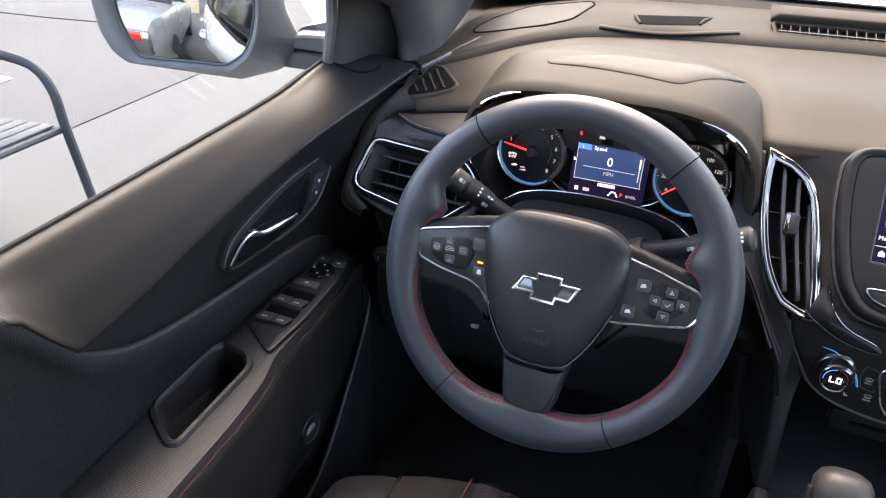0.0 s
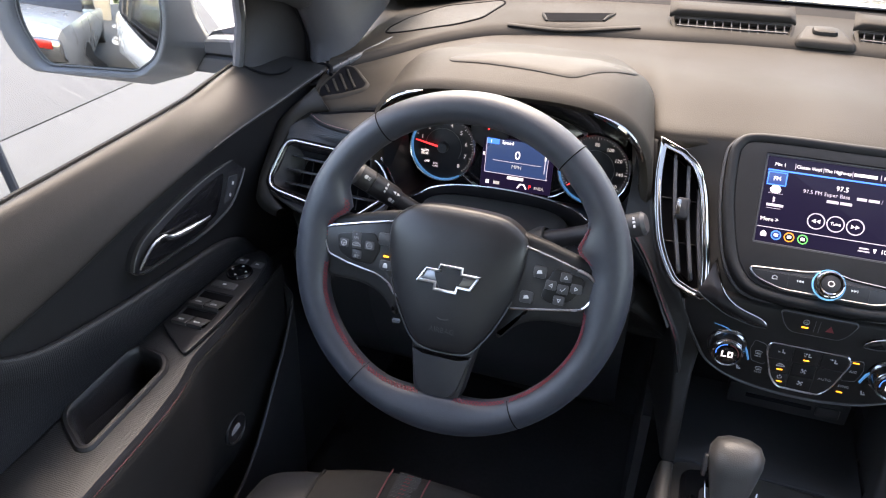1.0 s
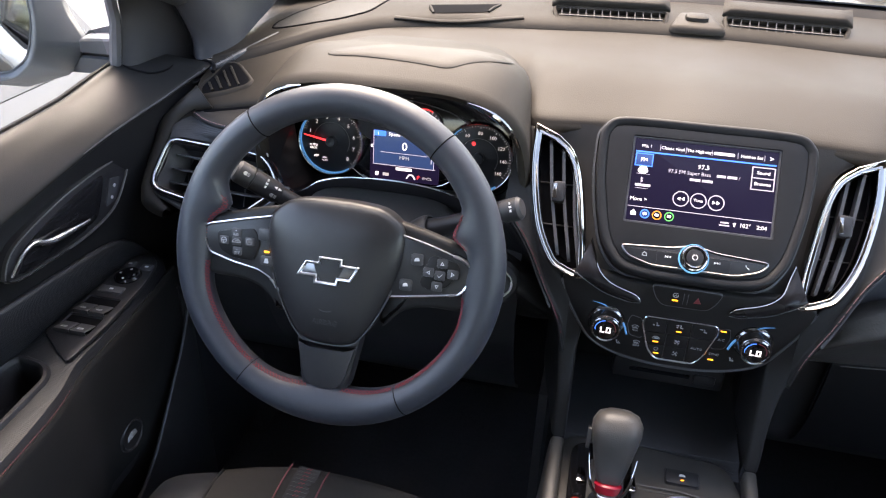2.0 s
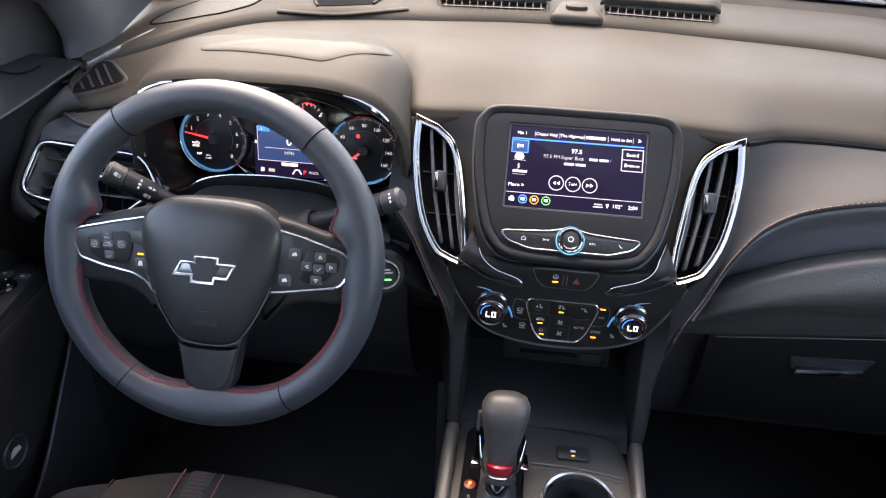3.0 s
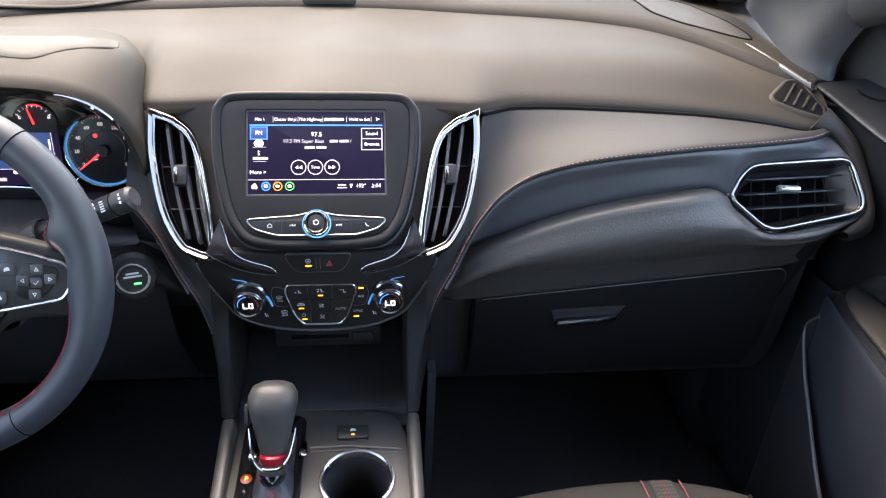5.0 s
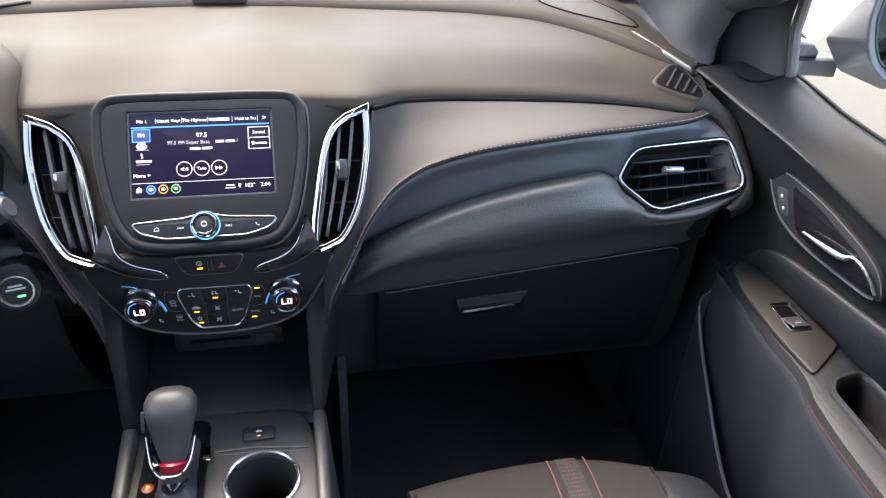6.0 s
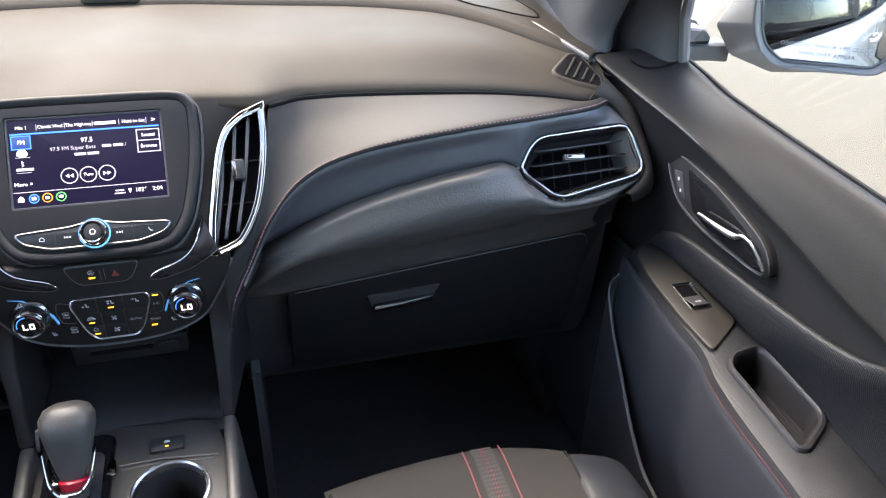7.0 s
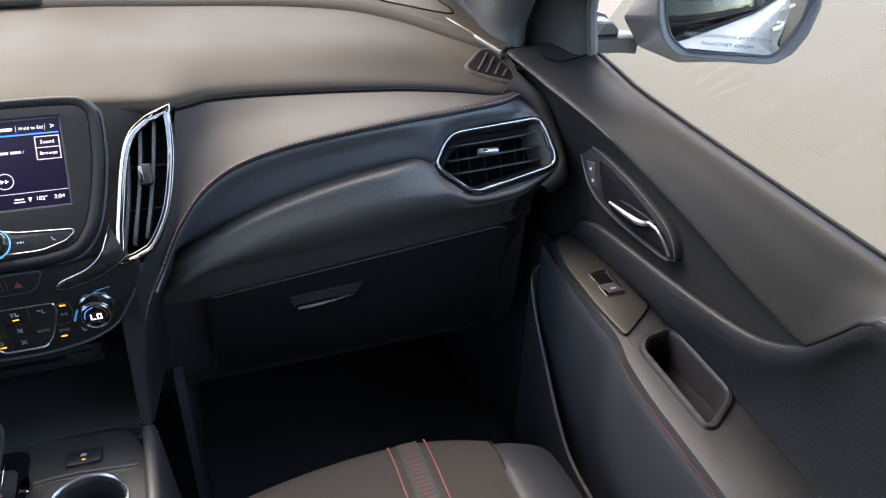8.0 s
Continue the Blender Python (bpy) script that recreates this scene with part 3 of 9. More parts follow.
# defroster grilles: dark troughs with a grid of bars
for s in (1, -1):
    grille = thing("defroster_grille", (s * 0.125, 1.18, 1.235), "grey plastic defroster grille set in the dashboard shelf", "air vent", "defroster grilles")
    x0, x1 = (0.052, 0.200)
    tilt = onto((s * (x0 + x1) / 2, 1.185 - (0.004), 1.2345), (1, -s * 0.09, 0), (0, 1, 0.50))
    outl = rounded([(-0.078, -0.017), (0.078, -0.017), (0.085, 0.017), (-0.085, 0.017)], 0.006)
    bm = bmesh.new()
    band(bm, outl, [(-0.004, -0.01), (-0.004, 0.001), (0.0, 0.002), (0.002, 0.0), (0.002, -0.02), (-0.002, -0.02)], tilt)
    part("surround", bm, PAD, grille)
    # trough floor coloured black for the shade between the bars
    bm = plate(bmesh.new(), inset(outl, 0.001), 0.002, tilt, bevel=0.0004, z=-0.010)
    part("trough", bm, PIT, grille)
    rows = [[tilt @ Vector((u, v, z * min(1.0, (0.092 - abs(u)) / 0.012))) for v, z in ((0.0195, -0.004), (0.0205, 0.006), (0.0230, 0.0092), (0.0270, 0.0098), (0.0450, 0.0040), (0.0620, -0.004))] for u in np.linspace(-0.090, 0.090, 19)]
    part("rear_wall", loft(rows), SHELF, grille, "raised wall behind the slats", smooth=60)
    n = 13
    for k in range(n):
        u = -0.074 + 0.148 * k / (n - 1)
        bm = bmesh.new()
        bmesh.ops.create_cube(bm, size=1)
        bmesh.ops.transform(bm, matrix=tilt @ Matrix.Translation((u, 0, -0.004)) @ Matrix.Diagonal((0.0016, 0.034, 0.008, 1)), verts=bm.verts)
        part("slat", bm, DARK, grille)
    for v in (-0.0165, 0.0, 0.0165):
        bm = bmesh.new()
        bmesh.ops.create_cube(bm, size=1)
        bmesh.ops.transform(bm, matrix=tilt @ Matrix.Translation((0, v, -0.003)) @ Matrix.Diagonal((0.156, 0.0018, 0.008, 1)), verts=bm.verts)
        part("crossbar", bm, DARK, grille)

# sun sensor housing between the grilles
m = onto((0.002, 1.197, 1.2325), (1, 0, 0), (0, 1, 0.06))
sensor = thing("sensor_pod", (0.002, 1.19, 1.23), "grey plastic light sensor pod on the dashboard shelf", "sensor")
bm = plate(bmesh.new(), rounded([(-0.044, -0.038), (0.044, -0.038), (0.030, 0.045), (-0.030, 0.045)], 0.016, 6), 0.010, m, bevel=0.0095, z=-0.0062)
part("housing", bm, PAD, sensor, smooth=70)
bm = plate(bmesh.new(), box2(0.034, 0.030, 0.010, 0, 0.006), 0.008, m, bevel=0.004, z=0.002)
part("lens", bm, PAD, sensor)

# recess for the head-up display blank on the driver's side
blank = thing("dash_recess", (-0.35, 1.15, 1.235), "shallow open tray with thin lip in dashboard shelf", "tray")


def over_shelf(pts, lift):
    return [Vector((x, y, shelf_surface(x, y).z + lift)) for x, y in pts]


front = spline([(-0.4410, 1.1015), (-0.4386, 1.1020), (-0.3493, 1.1232), (-0.2627, 1.1509), (-0.2605, 1.1516)], 6)
part("lip", tube(over_shelf(front, 0.0010), [0.0030] * 3 + [0.0070] * (len(front) - 6) + [0.0030] * 3, sides=12, flat=0.42), SHELF, blank, "raised front lip", smooth=70)
# flat black sheet on the shelf, painting the shade inside the tray
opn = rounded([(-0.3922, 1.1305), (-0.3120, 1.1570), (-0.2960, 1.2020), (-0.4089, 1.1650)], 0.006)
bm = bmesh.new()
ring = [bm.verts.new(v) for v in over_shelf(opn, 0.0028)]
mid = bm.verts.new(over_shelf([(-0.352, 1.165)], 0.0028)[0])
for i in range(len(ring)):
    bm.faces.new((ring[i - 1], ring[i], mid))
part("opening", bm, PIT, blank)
for x0, y0, x1, y1 in ((-0.3925, 1.1310, -0.4060, 1.1620), (-0.3110, 1.1580, -0.2985, 1.1960)):
    part("cheek", tube(over_shelf([(x0, y0), (0.5 * (x0 + x1) - 0.001, 0.5 * (y0 + y1)), (x1, y1)], 0.003), [0.0020, 0.0032, 0.0015], sides=8), SHELF, blank, "rounded side of the opening", smooth=70)

# speaker grilles in the corners
for s in (1, -1):
    spk = thing("speaker_grille", (s * 0.56, 1.08, 1.235), "perforated grey speaker grille in dashboard corner", "speaker", "dashboard speaker grilles")
    o = rounded([(0.617, 1.032), (0.624, 1.060), (0.616, 1.125), (0.582, 1.195), (0.484, 1.222), (0.477, 1.200), (0.490, 1.112), (0.523, 1.074), (0.572, 1.046)], 0.014, 4)
    cx, cy = 0.553, 1.125
    bm = bmesh.new()
    rings = []
    for k, lift in ((1.0, 0.0012), (0.985, 0.0030), (0.95, 0.0034), (0.7, 0.0034), (0.4, 0.0034), (0.1, 0.0034)):
        ring = [(cx + (p[0] - cx) * k, cy + (p[1] - cy) * k) for p in o]
        rings.append([bm.verts.new((s * x, y, shelf_surface(x, y).z + lift)) for x, y in ring])
    for a, b in zip(rings, rings[1:]):
        bridge(bm, a, b)
    bm.faces.new(rings[-1])
    part("mesh", bm, surface("speaker_mesh", (0.030, 0.028, 0.025), 0.6, grain=1.0, scale=420, spec=0.2, kind="dots"), spk, "finely perforated cover", smooth=60)
    part("groove", tube([(s * p[0], p[1], shelf_surface(p[0], p[1]).z + 0.0022) for p in inset(o, -0.0010)], 0.0016, closed=True, sides=6), PIT, spk, "dark groove round the cover")

# side window vents
for s in (1, -1):
    sv = thing("side_window_vent", (s * 0.605, 0.90, 1.185), "small dark demister vent at the end of the dashboard", "air vent", "demister vents")
    o = [(0.637, 0.848), (0.642, 0.860), (0.629, 0.908), (0.623, 0.913), (0.614, 0.911), (0.584, 0.884), (0.585, 0.876), (0.610, 0.861)]
    o = rounded(o, 0.004, 3)
    bm = bmesh.new()
    rings = [[bm.verts.new((s * p[0], p[1], pad_surface(p[0], p[1]).z + z)) for p in inset(o, d)] for d, z in ((-0.0060, 0.0015), (-0.0035, 0.0046), (-0.0008, 0.0052), (0.0002, 0.0046))]
    for a, b in zip(rings, rings[1:]):
        bridge(bm, a, b)
    part("rim", bm, PAD, sv, smooth=60)
    # black sheet laid over the pad; its colour is the duct's shade
    bm = bmesh.new()
    ring = [bm.verts.new((s * p[0], p[1], pad_surface(p[0], p[1]).z + 0.0047)) for p in inset(o, 0.0001)]
    mid = bm.verts.new((s * 0.615, 0.882, pad_surface(0.615, 0.882).z + 0.0047))
    for i in range(len(ring)):
        bm.faces.new((ring[i - 1], ring[i], mid))
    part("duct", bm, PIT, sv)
    for k in range(4):
        f = (k + 0.75) / 4.5
        a, b = (0.587 + 0.046 * f, 0.876 - 0.024 * f), (0.616 + 0.024 * f, 0.911 - 0.052 * f)
        pts = [(x, y, pad_surface(x, y).z + 0.0056) for x, y in (a, (0.5 * (a[0] + b[0]), 0.5 * (a[1] + b[1])), b)]
        part("fin", tube([(s * x, y, z) for x, y, z in pts], 0.0018, sides=6), PAD, sv)

# moulded word on the passenger side
lettering("AIRBAG", 0.0110, onto(pad_surface(0.566, 0.853) + Vector((0, -0.001, 0.0075)), (0.035, -0.010, pad_surface(0.584, 0.848).z - pad_surface(0.549, 0.858).z), (0.2, 0.95, 0.32)), RUBBER, dash, "moulded_word", wide=1.2, deep=0.0003)


# fascia below the pad
vent_y = pchip([(0.82, 0.672), (0.85, 0.678), (0.90, 0.694), (0.94, 0.708), (0.97, 0.717), (1.00, 0.7195), (1.05, 0.7235), (1.12, 0.784), (1.19, 0.846)])
stitch_z = pchip([(0.125, 0.965), (0.135, 1.0), (0.152, 1.030), (0.184, 1.078), (0.218, 1.108), (0.26, 1.128), (0.33, 1.144), (0.40, 1.152), (0.47, 1.157), (0.53, 1.1590), (0.57, 1.1605), (0.60, 1.1600), (0.62, 1.1600), (0.643, 1.1585), (0.657, 1.147), (0.664, 1.136)])
stitch_y = pchip([(0.125, 0.700), (0.152, 0.716), (0.184, 0.747), (0.218, 0.769), (0.26, 0.779), (0.40, 0.784), (0.53, 0.794), (0.57, 0.799), (0.60, 0.807), (0.62, 0.815), (0.643, 0.829), (0.657, 0.815), (0.664, 0.802)])
lip_z = pchip([(0.125, 0.935), (0.14, 0.975), (0.16, 1.006), (0.18, 1.026), (0.22, 1.047), (0.29, 1.075), (0.35, 1.091), (0.42, 1.104), (0.475, 1.109), (0.497, 1.099), (0.53, 1.066), (0.57, 1.062), (0.66, 1.076)])
low_y = pchip([(0.125, 0.055), (0.150, 0.022), (0.175, 0.002), (0.205, 0.0), (0.66, 0.0)])
flank_z = pchip([(0.125, 1.030), (0.140, 1.056), (0.157, 1.068), (0.177, 1.100), (0.189, 1.150), (0.195, 1.178)])
foot_z = pchip([(0.125, 0.900), (0.15, 0.955), (0.18, 0.986), (0.2255, 1.004), (0.30, 1.012), (0.365, 1.018), (0.44, 1.025), (0.50, 1.030), (0.60, 1.041), (0.66, 1.047)])
lid_z = pchip([(0.125, 0.926), (0.205, 0.9338), (0.63, 0.978), (0.70, 0.985)])


def stations(a, b, n):
    return [float(x) for x in np.linspace(a, b, n)]


# paler than the driver's pad: light on the upturned face put into the colour
LOWPAD = surface("lower_pad_lit_grain", (0.066, 0.0615, 0.0565), 0.42, grain=0.5, scale=500, vary=0.2, spots=9, kind="leather")


# the outer vents' planes, their frames' upper and lower edges, and the seam's end above them
VENT = {s: onto((s * 0.494, 0.786, 1.093), (0.994, -0.110 * s, 0), (0.077 * s, 0.694, 0.716)) @ Matrix.Translation((0, 0 if s > 0 else -0.009, 0.008)) for s in (1, -1)}
vent_up = pchip([(0.0085, 0.0), (0.0130, 0.0085), (0.0225, 0.0262), (0.0360, 0.0392), (0.0480, 0.0428), (0.1525, 0.0548), (0.1645, 0.0525)])
vent_down = pchip([(0.0085, 0.0), (0.0130, -0.0105), (0.0250, -0.0215), (0.0480, -0.0412), (0.0640, -0.0442), (0.1640, -0.0195), (0.176, -0.010)])
TIP = 0.508


def smooth(x, a, b):
    t = min(1.0, max(0.0, (x - a) / (b - a)))
    return t * t * (3 - 2 * t)


def end_bend(x):
    return 0.03 * max(0.0, (x - 0.60) / 0.06) ** 2


low_seam = pchip([(0.125, 0.0), (0.215, 0.0), (0.53, -0.0100), (0.60, -0.0100), (0.63, -0.0085), (0.643, -0.0045), (0.657, 0.0060), (0.664, 0.0080)])


def thread_z(s, x):
    """The stitching's height; on the driver's side its outer run lies lower."""
    return stitch_z(x) + (low_seam(x) if s < 0 else 0.0)


def panel_row(s, x):
    """The stitched panel between the pad's seam and the stitching."""
    y0, z0, ys, zs = seam_y(x), seam_z(x), stitch_y(x), thread_z(s, x)
    if x < 0.195:
        z0 = flank_z(x)
        y0 = vent_y(z0) + 0.006
    top = spline([(y0 + 0.012, z0 - 0.012), (y0 + 0.003, z0 - 0.005), (y0 - 0.006, z0 - 0.005), (y0 * 0.6 + ys * 0.4, z0 * 0.55 + zs * 0.45 - 0.001), (ys + 0.008, zs + 0.004), (ys, zs), (ys + 0.004, zs - 0.006)], 4)
    return [(s * x, y, z) for y, z in top]


def vent_edge(s, u, v, z=-0.0030):
    return VENT[s] @ Vector((s * u, v, z))


def recess_row(s, x, a):
    """From the stitching down to a: the lip, or the vent frame's upper edge."""
    ys, zs = stitch_y(x), thread_z(s, x)
    w = smooth(x, 0.42, 0.53)
    t, a = Vector((s * x, ys - 0.001, zs - 0.007)), Vector(a)
    h = max(0.0, t.z - a.z)
    d = 0.0045 * (1 - w) - 0.0025 * w
    return spline([(s * x, ys + 0.004, zs - 0.002), tuple(t), tuple(t.lerp(a, 0.35) + Vector((0, d, 0))), tuple(t.lerp(a, 0.7) + Vector((0, d * 0.4, 0))), tuple(a), tuple(a + Vector((0, 0.005, -0.012 * (1 - w) - 0.004 * w)))], 4)


def lower_row(s, x, a, lip):
    """From a, the lip or the frame's lower edge, round the pad's nose and back under it."""
    zf, a = foot_z(x), Vector(a)
    yb = end_bend(x) + low_y(x)
    zl = lip_z(min(x, 0.470)) - 0.004
    n1 = Vector((a.x, 0.744 + yb, min(a.z - 0.010, zl * 0.58 + zf * 0.42)))
    head = [a + Vector((0, 0.031 * lip + 0.006 * (1 - lip), -0.006 * lip + 0.002)), a + Vector((0, 0.011 * lip + 0.002 * (1 - lip), 0.001 * lip)), a, a.lerp(n1, 0.35) + Vector((0, -0.004 * (1 - lip), 0))]
    tail = [Vector((a.x, 0.7460 + yb, 0.55 * n1.z + 0.45 * zf)), Vector((a.x, 0.7600 + yb, zf)), Vector((a.x, 0.7740 + yb, zf - 0.016)), Vector((a.x, 0.7890 + yb * 0.6, 0.35 * zf + 0.65 * lid_z(x))), Vector((a.x, 0.7985 + yb * 0.3, lid_z(x) + 0.002)), Vector((a.x, 0.822, lid_z(x) - 0.006))]
    return spline([tuple(p) for p in head + [n1] + tail], 4)


def fascia(s, x0, x1):
    xs = stations(x0, min(x1, 0.643), max(4, int((min(x1, 0.643) - x0) / 0.009)))
    part("stitched_panel", loft([panel_row(s, x) for x in xs]), VINYL, dash, "black vinyl panel edged with red stitching", solid=0.003, smooth=60)
    rec, low = [], []
    for x in stations(max(x0, 0.146), min(x1, TIP - 0.010), max(4, int((min(x1, TIP) - max(x0, 0.146)) / 0.009))) if x0 < TIP else []:
        yl = 0.785 + low_y(x)
        rec.append(recess_row(s, x, (s * x, yl, lip_z(x) + 0.002)))
        low.append(lower_row(s, x, (s * x, 0.757 + 0.015 * smooth(x, 0.43, 0.508) + low_y(x), lip_z(x) - 0.004), 1.0))
    if x1 > TIP:
        us = stations(0.0090, 0.036, 10) + stations(0.040, 0.1640, 30)
        for u in us:
            a = vent_edge(s, u, vent_up(u) + 0.0006)
            if s > 0 or u > 0.034:
                rec.append(recess_row(s, min(abs(a.x), 0.664), a))
        for u in us + [0.170, 0.1745]:
            a = vent_edge(s, u, vent_down(u) - 0.0045, -0.0045)
            low.append(lower_row(s, min(abs(a.x), 0.66), a, 1.0 - smooth(u, 0.004, 0.03)))
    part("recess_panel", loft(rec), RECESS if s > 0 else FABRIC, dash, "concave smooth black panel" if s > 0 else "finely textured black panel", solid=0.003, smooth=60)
    # lit colour on the passenger's pad only, plain dark vinyl on the driver's
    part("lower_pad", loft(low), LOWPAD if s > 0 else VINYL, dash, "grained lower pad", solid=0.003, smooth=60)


fascia(1, 0.125, 0.66)
fascia(-1, 0.125, 0.215)
fascia(-1, 0.530, 0.66)
# the pad wraps round the ends of the dashboard, outside the vents
WRAP_IN = [(0.1180, 0.0945), (0.1385, 0.0885), (0.1520, 0.0775), (0.1600, 0.0660), (0.1665, 0.0500), (0.1735, 0.0270), (0.1785, 0.0060), (0.1805, -0.0080), (0.1740, -0.0180), (0.1690, -0.0250), (0.1610, -0.0320), (0.152, -0.0390)]
WRAP_OUT = [(0.1450, 0.1250), (0.1640, 0.1000), (0.1765, 0.0830), (0.1845, 0.0670), (0.1890, 0.0500), (0.1925, 0.0300), (0.1948, 0.0060), (0.1948, -0.0120), (0.1930, -0.0265), (0.1875, -0.0355), (0.1770, -0.0420), (0.163, -0.0460)]
for s in (1, -1):
    rows = []
    up = 0.009 if s < 0 else 0.0
    for a, b in zip(spline(WRAP_IN, 4), spline(WRAP_OUT, 4)):
        row = []
        a, b = ((p[0], p[1] + up * smooth(p[1], 0.015, 0.06)) for p in (a, b))
        rise = smooth(a[1], 0.045, 0.085)
        for k, z in ((0.0, -0.010), (0.02, -0.0035), (0.30, -0.0020 + 0.0025 * rise), (0.62, -0.0045 + 0.0050 * rise), (0.88, -0.0110 + 0.0070 * rise), (1.0, -0.0200 + 0.0060 * rise)):
            row.append(VENT[s] @ Vector((s * (a[0] + (b[0] - a[0]) * k), a[1] + (b[1] - a[1]) * k, z - 0.25 * max(0.0, -0.02 - a[1]))))
        e = row[-1]
        back = 1.0 - smooth(-a[1], 0.012, 0.030)
        row += [e + Vector((s * 0.002 * back, 0.030, -0.010)), e + Vector((s * 0.004 * back, 0.120, -0.030))]
        rows.append(spline([tuple(p) for p in row], 2))
    part("end_wrap", loft(rows), WRAP, dash, "pad wrapping round the end of the dashboard", solid=0.003, smooth=70)
    part("wrap_seam", tube([VENT[s] @ Vector((s * p[0], p[1] + up * smooth(p[1], 0.015, 0.06), -0.0030)) for p in spline(WRAP_IN[1:8], 4)], 0.0010, sides=5), PIT, dash)
    rows = []
    for y, z in spline([(0.770, 1.066), (0.7600, 1.061), (0.7540, 1.054), (0.7640, 1.044), (0.7780, 1.028), (0.7900, 1.000), (0.8000, 0.978), (0.8120, 0.940), (0.818, 0.890), (0.835, 0.80)], 3):
        rows.append(spline([(s * x, y + d, z) for x, d in ((0.598, 0.005), (0.622, 0.0025), (0.644, 0.0040), (0.659, 0.0105), (0.668, 0.023), (0.6725, 0.050), (0.675, 0.20))], 3))
    part("end_side", loft(rows), VINYL, dash, "rounded lower end of the dashboard", solid=0.003, smooth=70)
    end = spline([(0.845, 1.150), (0.815, 1.12), (0.785, 1.09), (0.775, 1.05), (0.790, 1.00), (0.83, 0.95)], 4)
    rows = [[(s * (0.655 + 0.012 * k), y + d, z) for y, z in end] for k, d in ((0, 0.02), (0.6, 0.03), (1, 0.05), (1.0, 0.14), (1.0, 0.25))]
    part("end_cap", loft(rows), PLASTIC, dash, solid=0.003, smooth=60)


def seam_stitch(points, name, material, step=0.0031, length=0.0023, r=0.00045, parent=None):
    """A run of short stitches along a line, one joined part."""
    P = [Vector(p) for p in points]
    bm, carry = bmesh.new(), 0.0
    for a, b in zip(P, P[1:]):
        d = (b - a).length
        t = (b - a) / max(d, 1e-9)
        u = carry
        while u + length < d + 1e-9:
            tube([a + t * u, a + t * (u + length)], r, sides=5, bm=bm)
            u += step
        carry = max(0.0, u - d)
    ob = part(name, bm, material, parent or dash)
    return tagged(ob, kind="stuff")


seam_stitch([(x, stitch_y(x) - 0.0003, stitch_z(x) + 0.0026) for x in stations(0.13, 0.643, 90)], "stitching", PALEROSE, step=0.0034, length=0.0025, r=0.00060)
seam_stitch([(-x, stitch_y(x) - 0.0003, thread_z(-1, x) + 0.0026) for x in stations(0.535, 0.643, 24)], "stitching", PALEROSE, r=0.0005)
seam_stitch([(-x, stitch_y(x) + 0.0005, stitch_z(x) + 0.0022) for x in stations(0.13, 0.21, 16)], "stitching", RED)

# dark joint between pad and panels
for run in ([x for x in stations(0.197, 0.643, 50)], [-x for x in stations(0.535, 0.643, 14)]):
    part("pad_joint", tube([(x, seam_y(abs(x)) - 0.0055, seam_z(abs(x)) - 0.0034) for x in run], 0.0027, sides=6), PIT, dash)

# knee panel and lower dash of the driver's side
rows = []
for x in stations(0.19, 0.54, 12):
    rows.append([(-x, y, z) for y, z in spline([(0.90, 1.052), (0.84, 1.050), (0.795, 1.042), (0.775, 1.02), (0.768, 0.97), (0.785, 0.88), (0.84, 0.78), (0.92, 0.70)], 4)])
part("knee_panel", loft(rows), PLASTIC, dash, solid=0.004, smooth=60)
rows = []
for x in stations(0.54, 0.665, 5):
    rows.append([(-x, y, z) for y, z in spline([(0.815, 0.96), (0.80, 0.90), (0.83, 0.80), (0.92, 0.70)], 4)])
part("side_panel", loft(rows), PLASTIC, dash, solid=0.004, smooth=60)
rows = []
for x in stations(0.13, 0.665, 8):
    rows.append([(x, y, z) for y, z in spline([(0.818, 0.985), (0.820, 0.90), (0.83, 0.80), (0.87, 0.73), (0.96, 0.70)], 4)])
part("lower_carrier", loft(rows), DARK, dash, solid=0.004, smooth=60)

# round lamp switch low on the driver's end of the dashboard
q = onto((-0.6505, 0.802, 0.9515), (1, 0, 0), (0, 0, 1))
lamp_switch = thing("lamp_switch", (-0.6505, 0.80, 0.9515), "small round black lamp switch on the lower dashboard", "switch")
part("collar", turned([(0.0165, -0.012), (0.0165, 0.010), (0.0150, 0.012), (0.0135, 0.010)], q, 32), SWITCH, lamp_switch)
part("knob", turned([(0.0128, 0.0), (0.0128, 0.014), (0.0110, 0.016)], q, 32), PLASTIC, lamp_switch)
part("mark", plate(bmesh.new(), box2(0.0016, 0.0070, 0.0006, -0.0050, 0), 0.0004, q, bevel=0.0001, z=0.0158), PRINT, lamp_switch)
part("release_tab", block(bmesh.new(), (-0.5085, 0.776, 0.8815), (-0.4975, 0.786, 0.8865), 0.001), KEYPRINT, dash, "small pale pull tab")

# glovebox
glove = thing("glovebox", (0.41, 0.82, 0.86), "closed black glovebox lid with silver-edged latch", "glovebox")
rows = []
for x in stations(0.198, 0.625, 20):
    zt = 0.9338 + (x - 0.205) * 0.104
    k = max(0.0, (x - 0.605) / 0.02)
    zt -= 0.012 * k * k
    rows.append([(x, y, z) for y, z in spline([(0.820, zt - 0.001), (0.802, zt), (0.799, zt - 0.006), (0.800, 0.90), (0.808, 0.84), (0.828, 0.78), (0.86, 0.745)], 4)])
part("lid", loft(rows), LID, glove, "smooth black lid", solid=0.004, smooth=60)
# light caught by the lid's edge, painted as a thin pale tube
edge = [(x, 0.7930, 0.9338 + (x - 0.205) * 0.104 + 0.0005) for x in stations(0.206, 0.606, 20)]
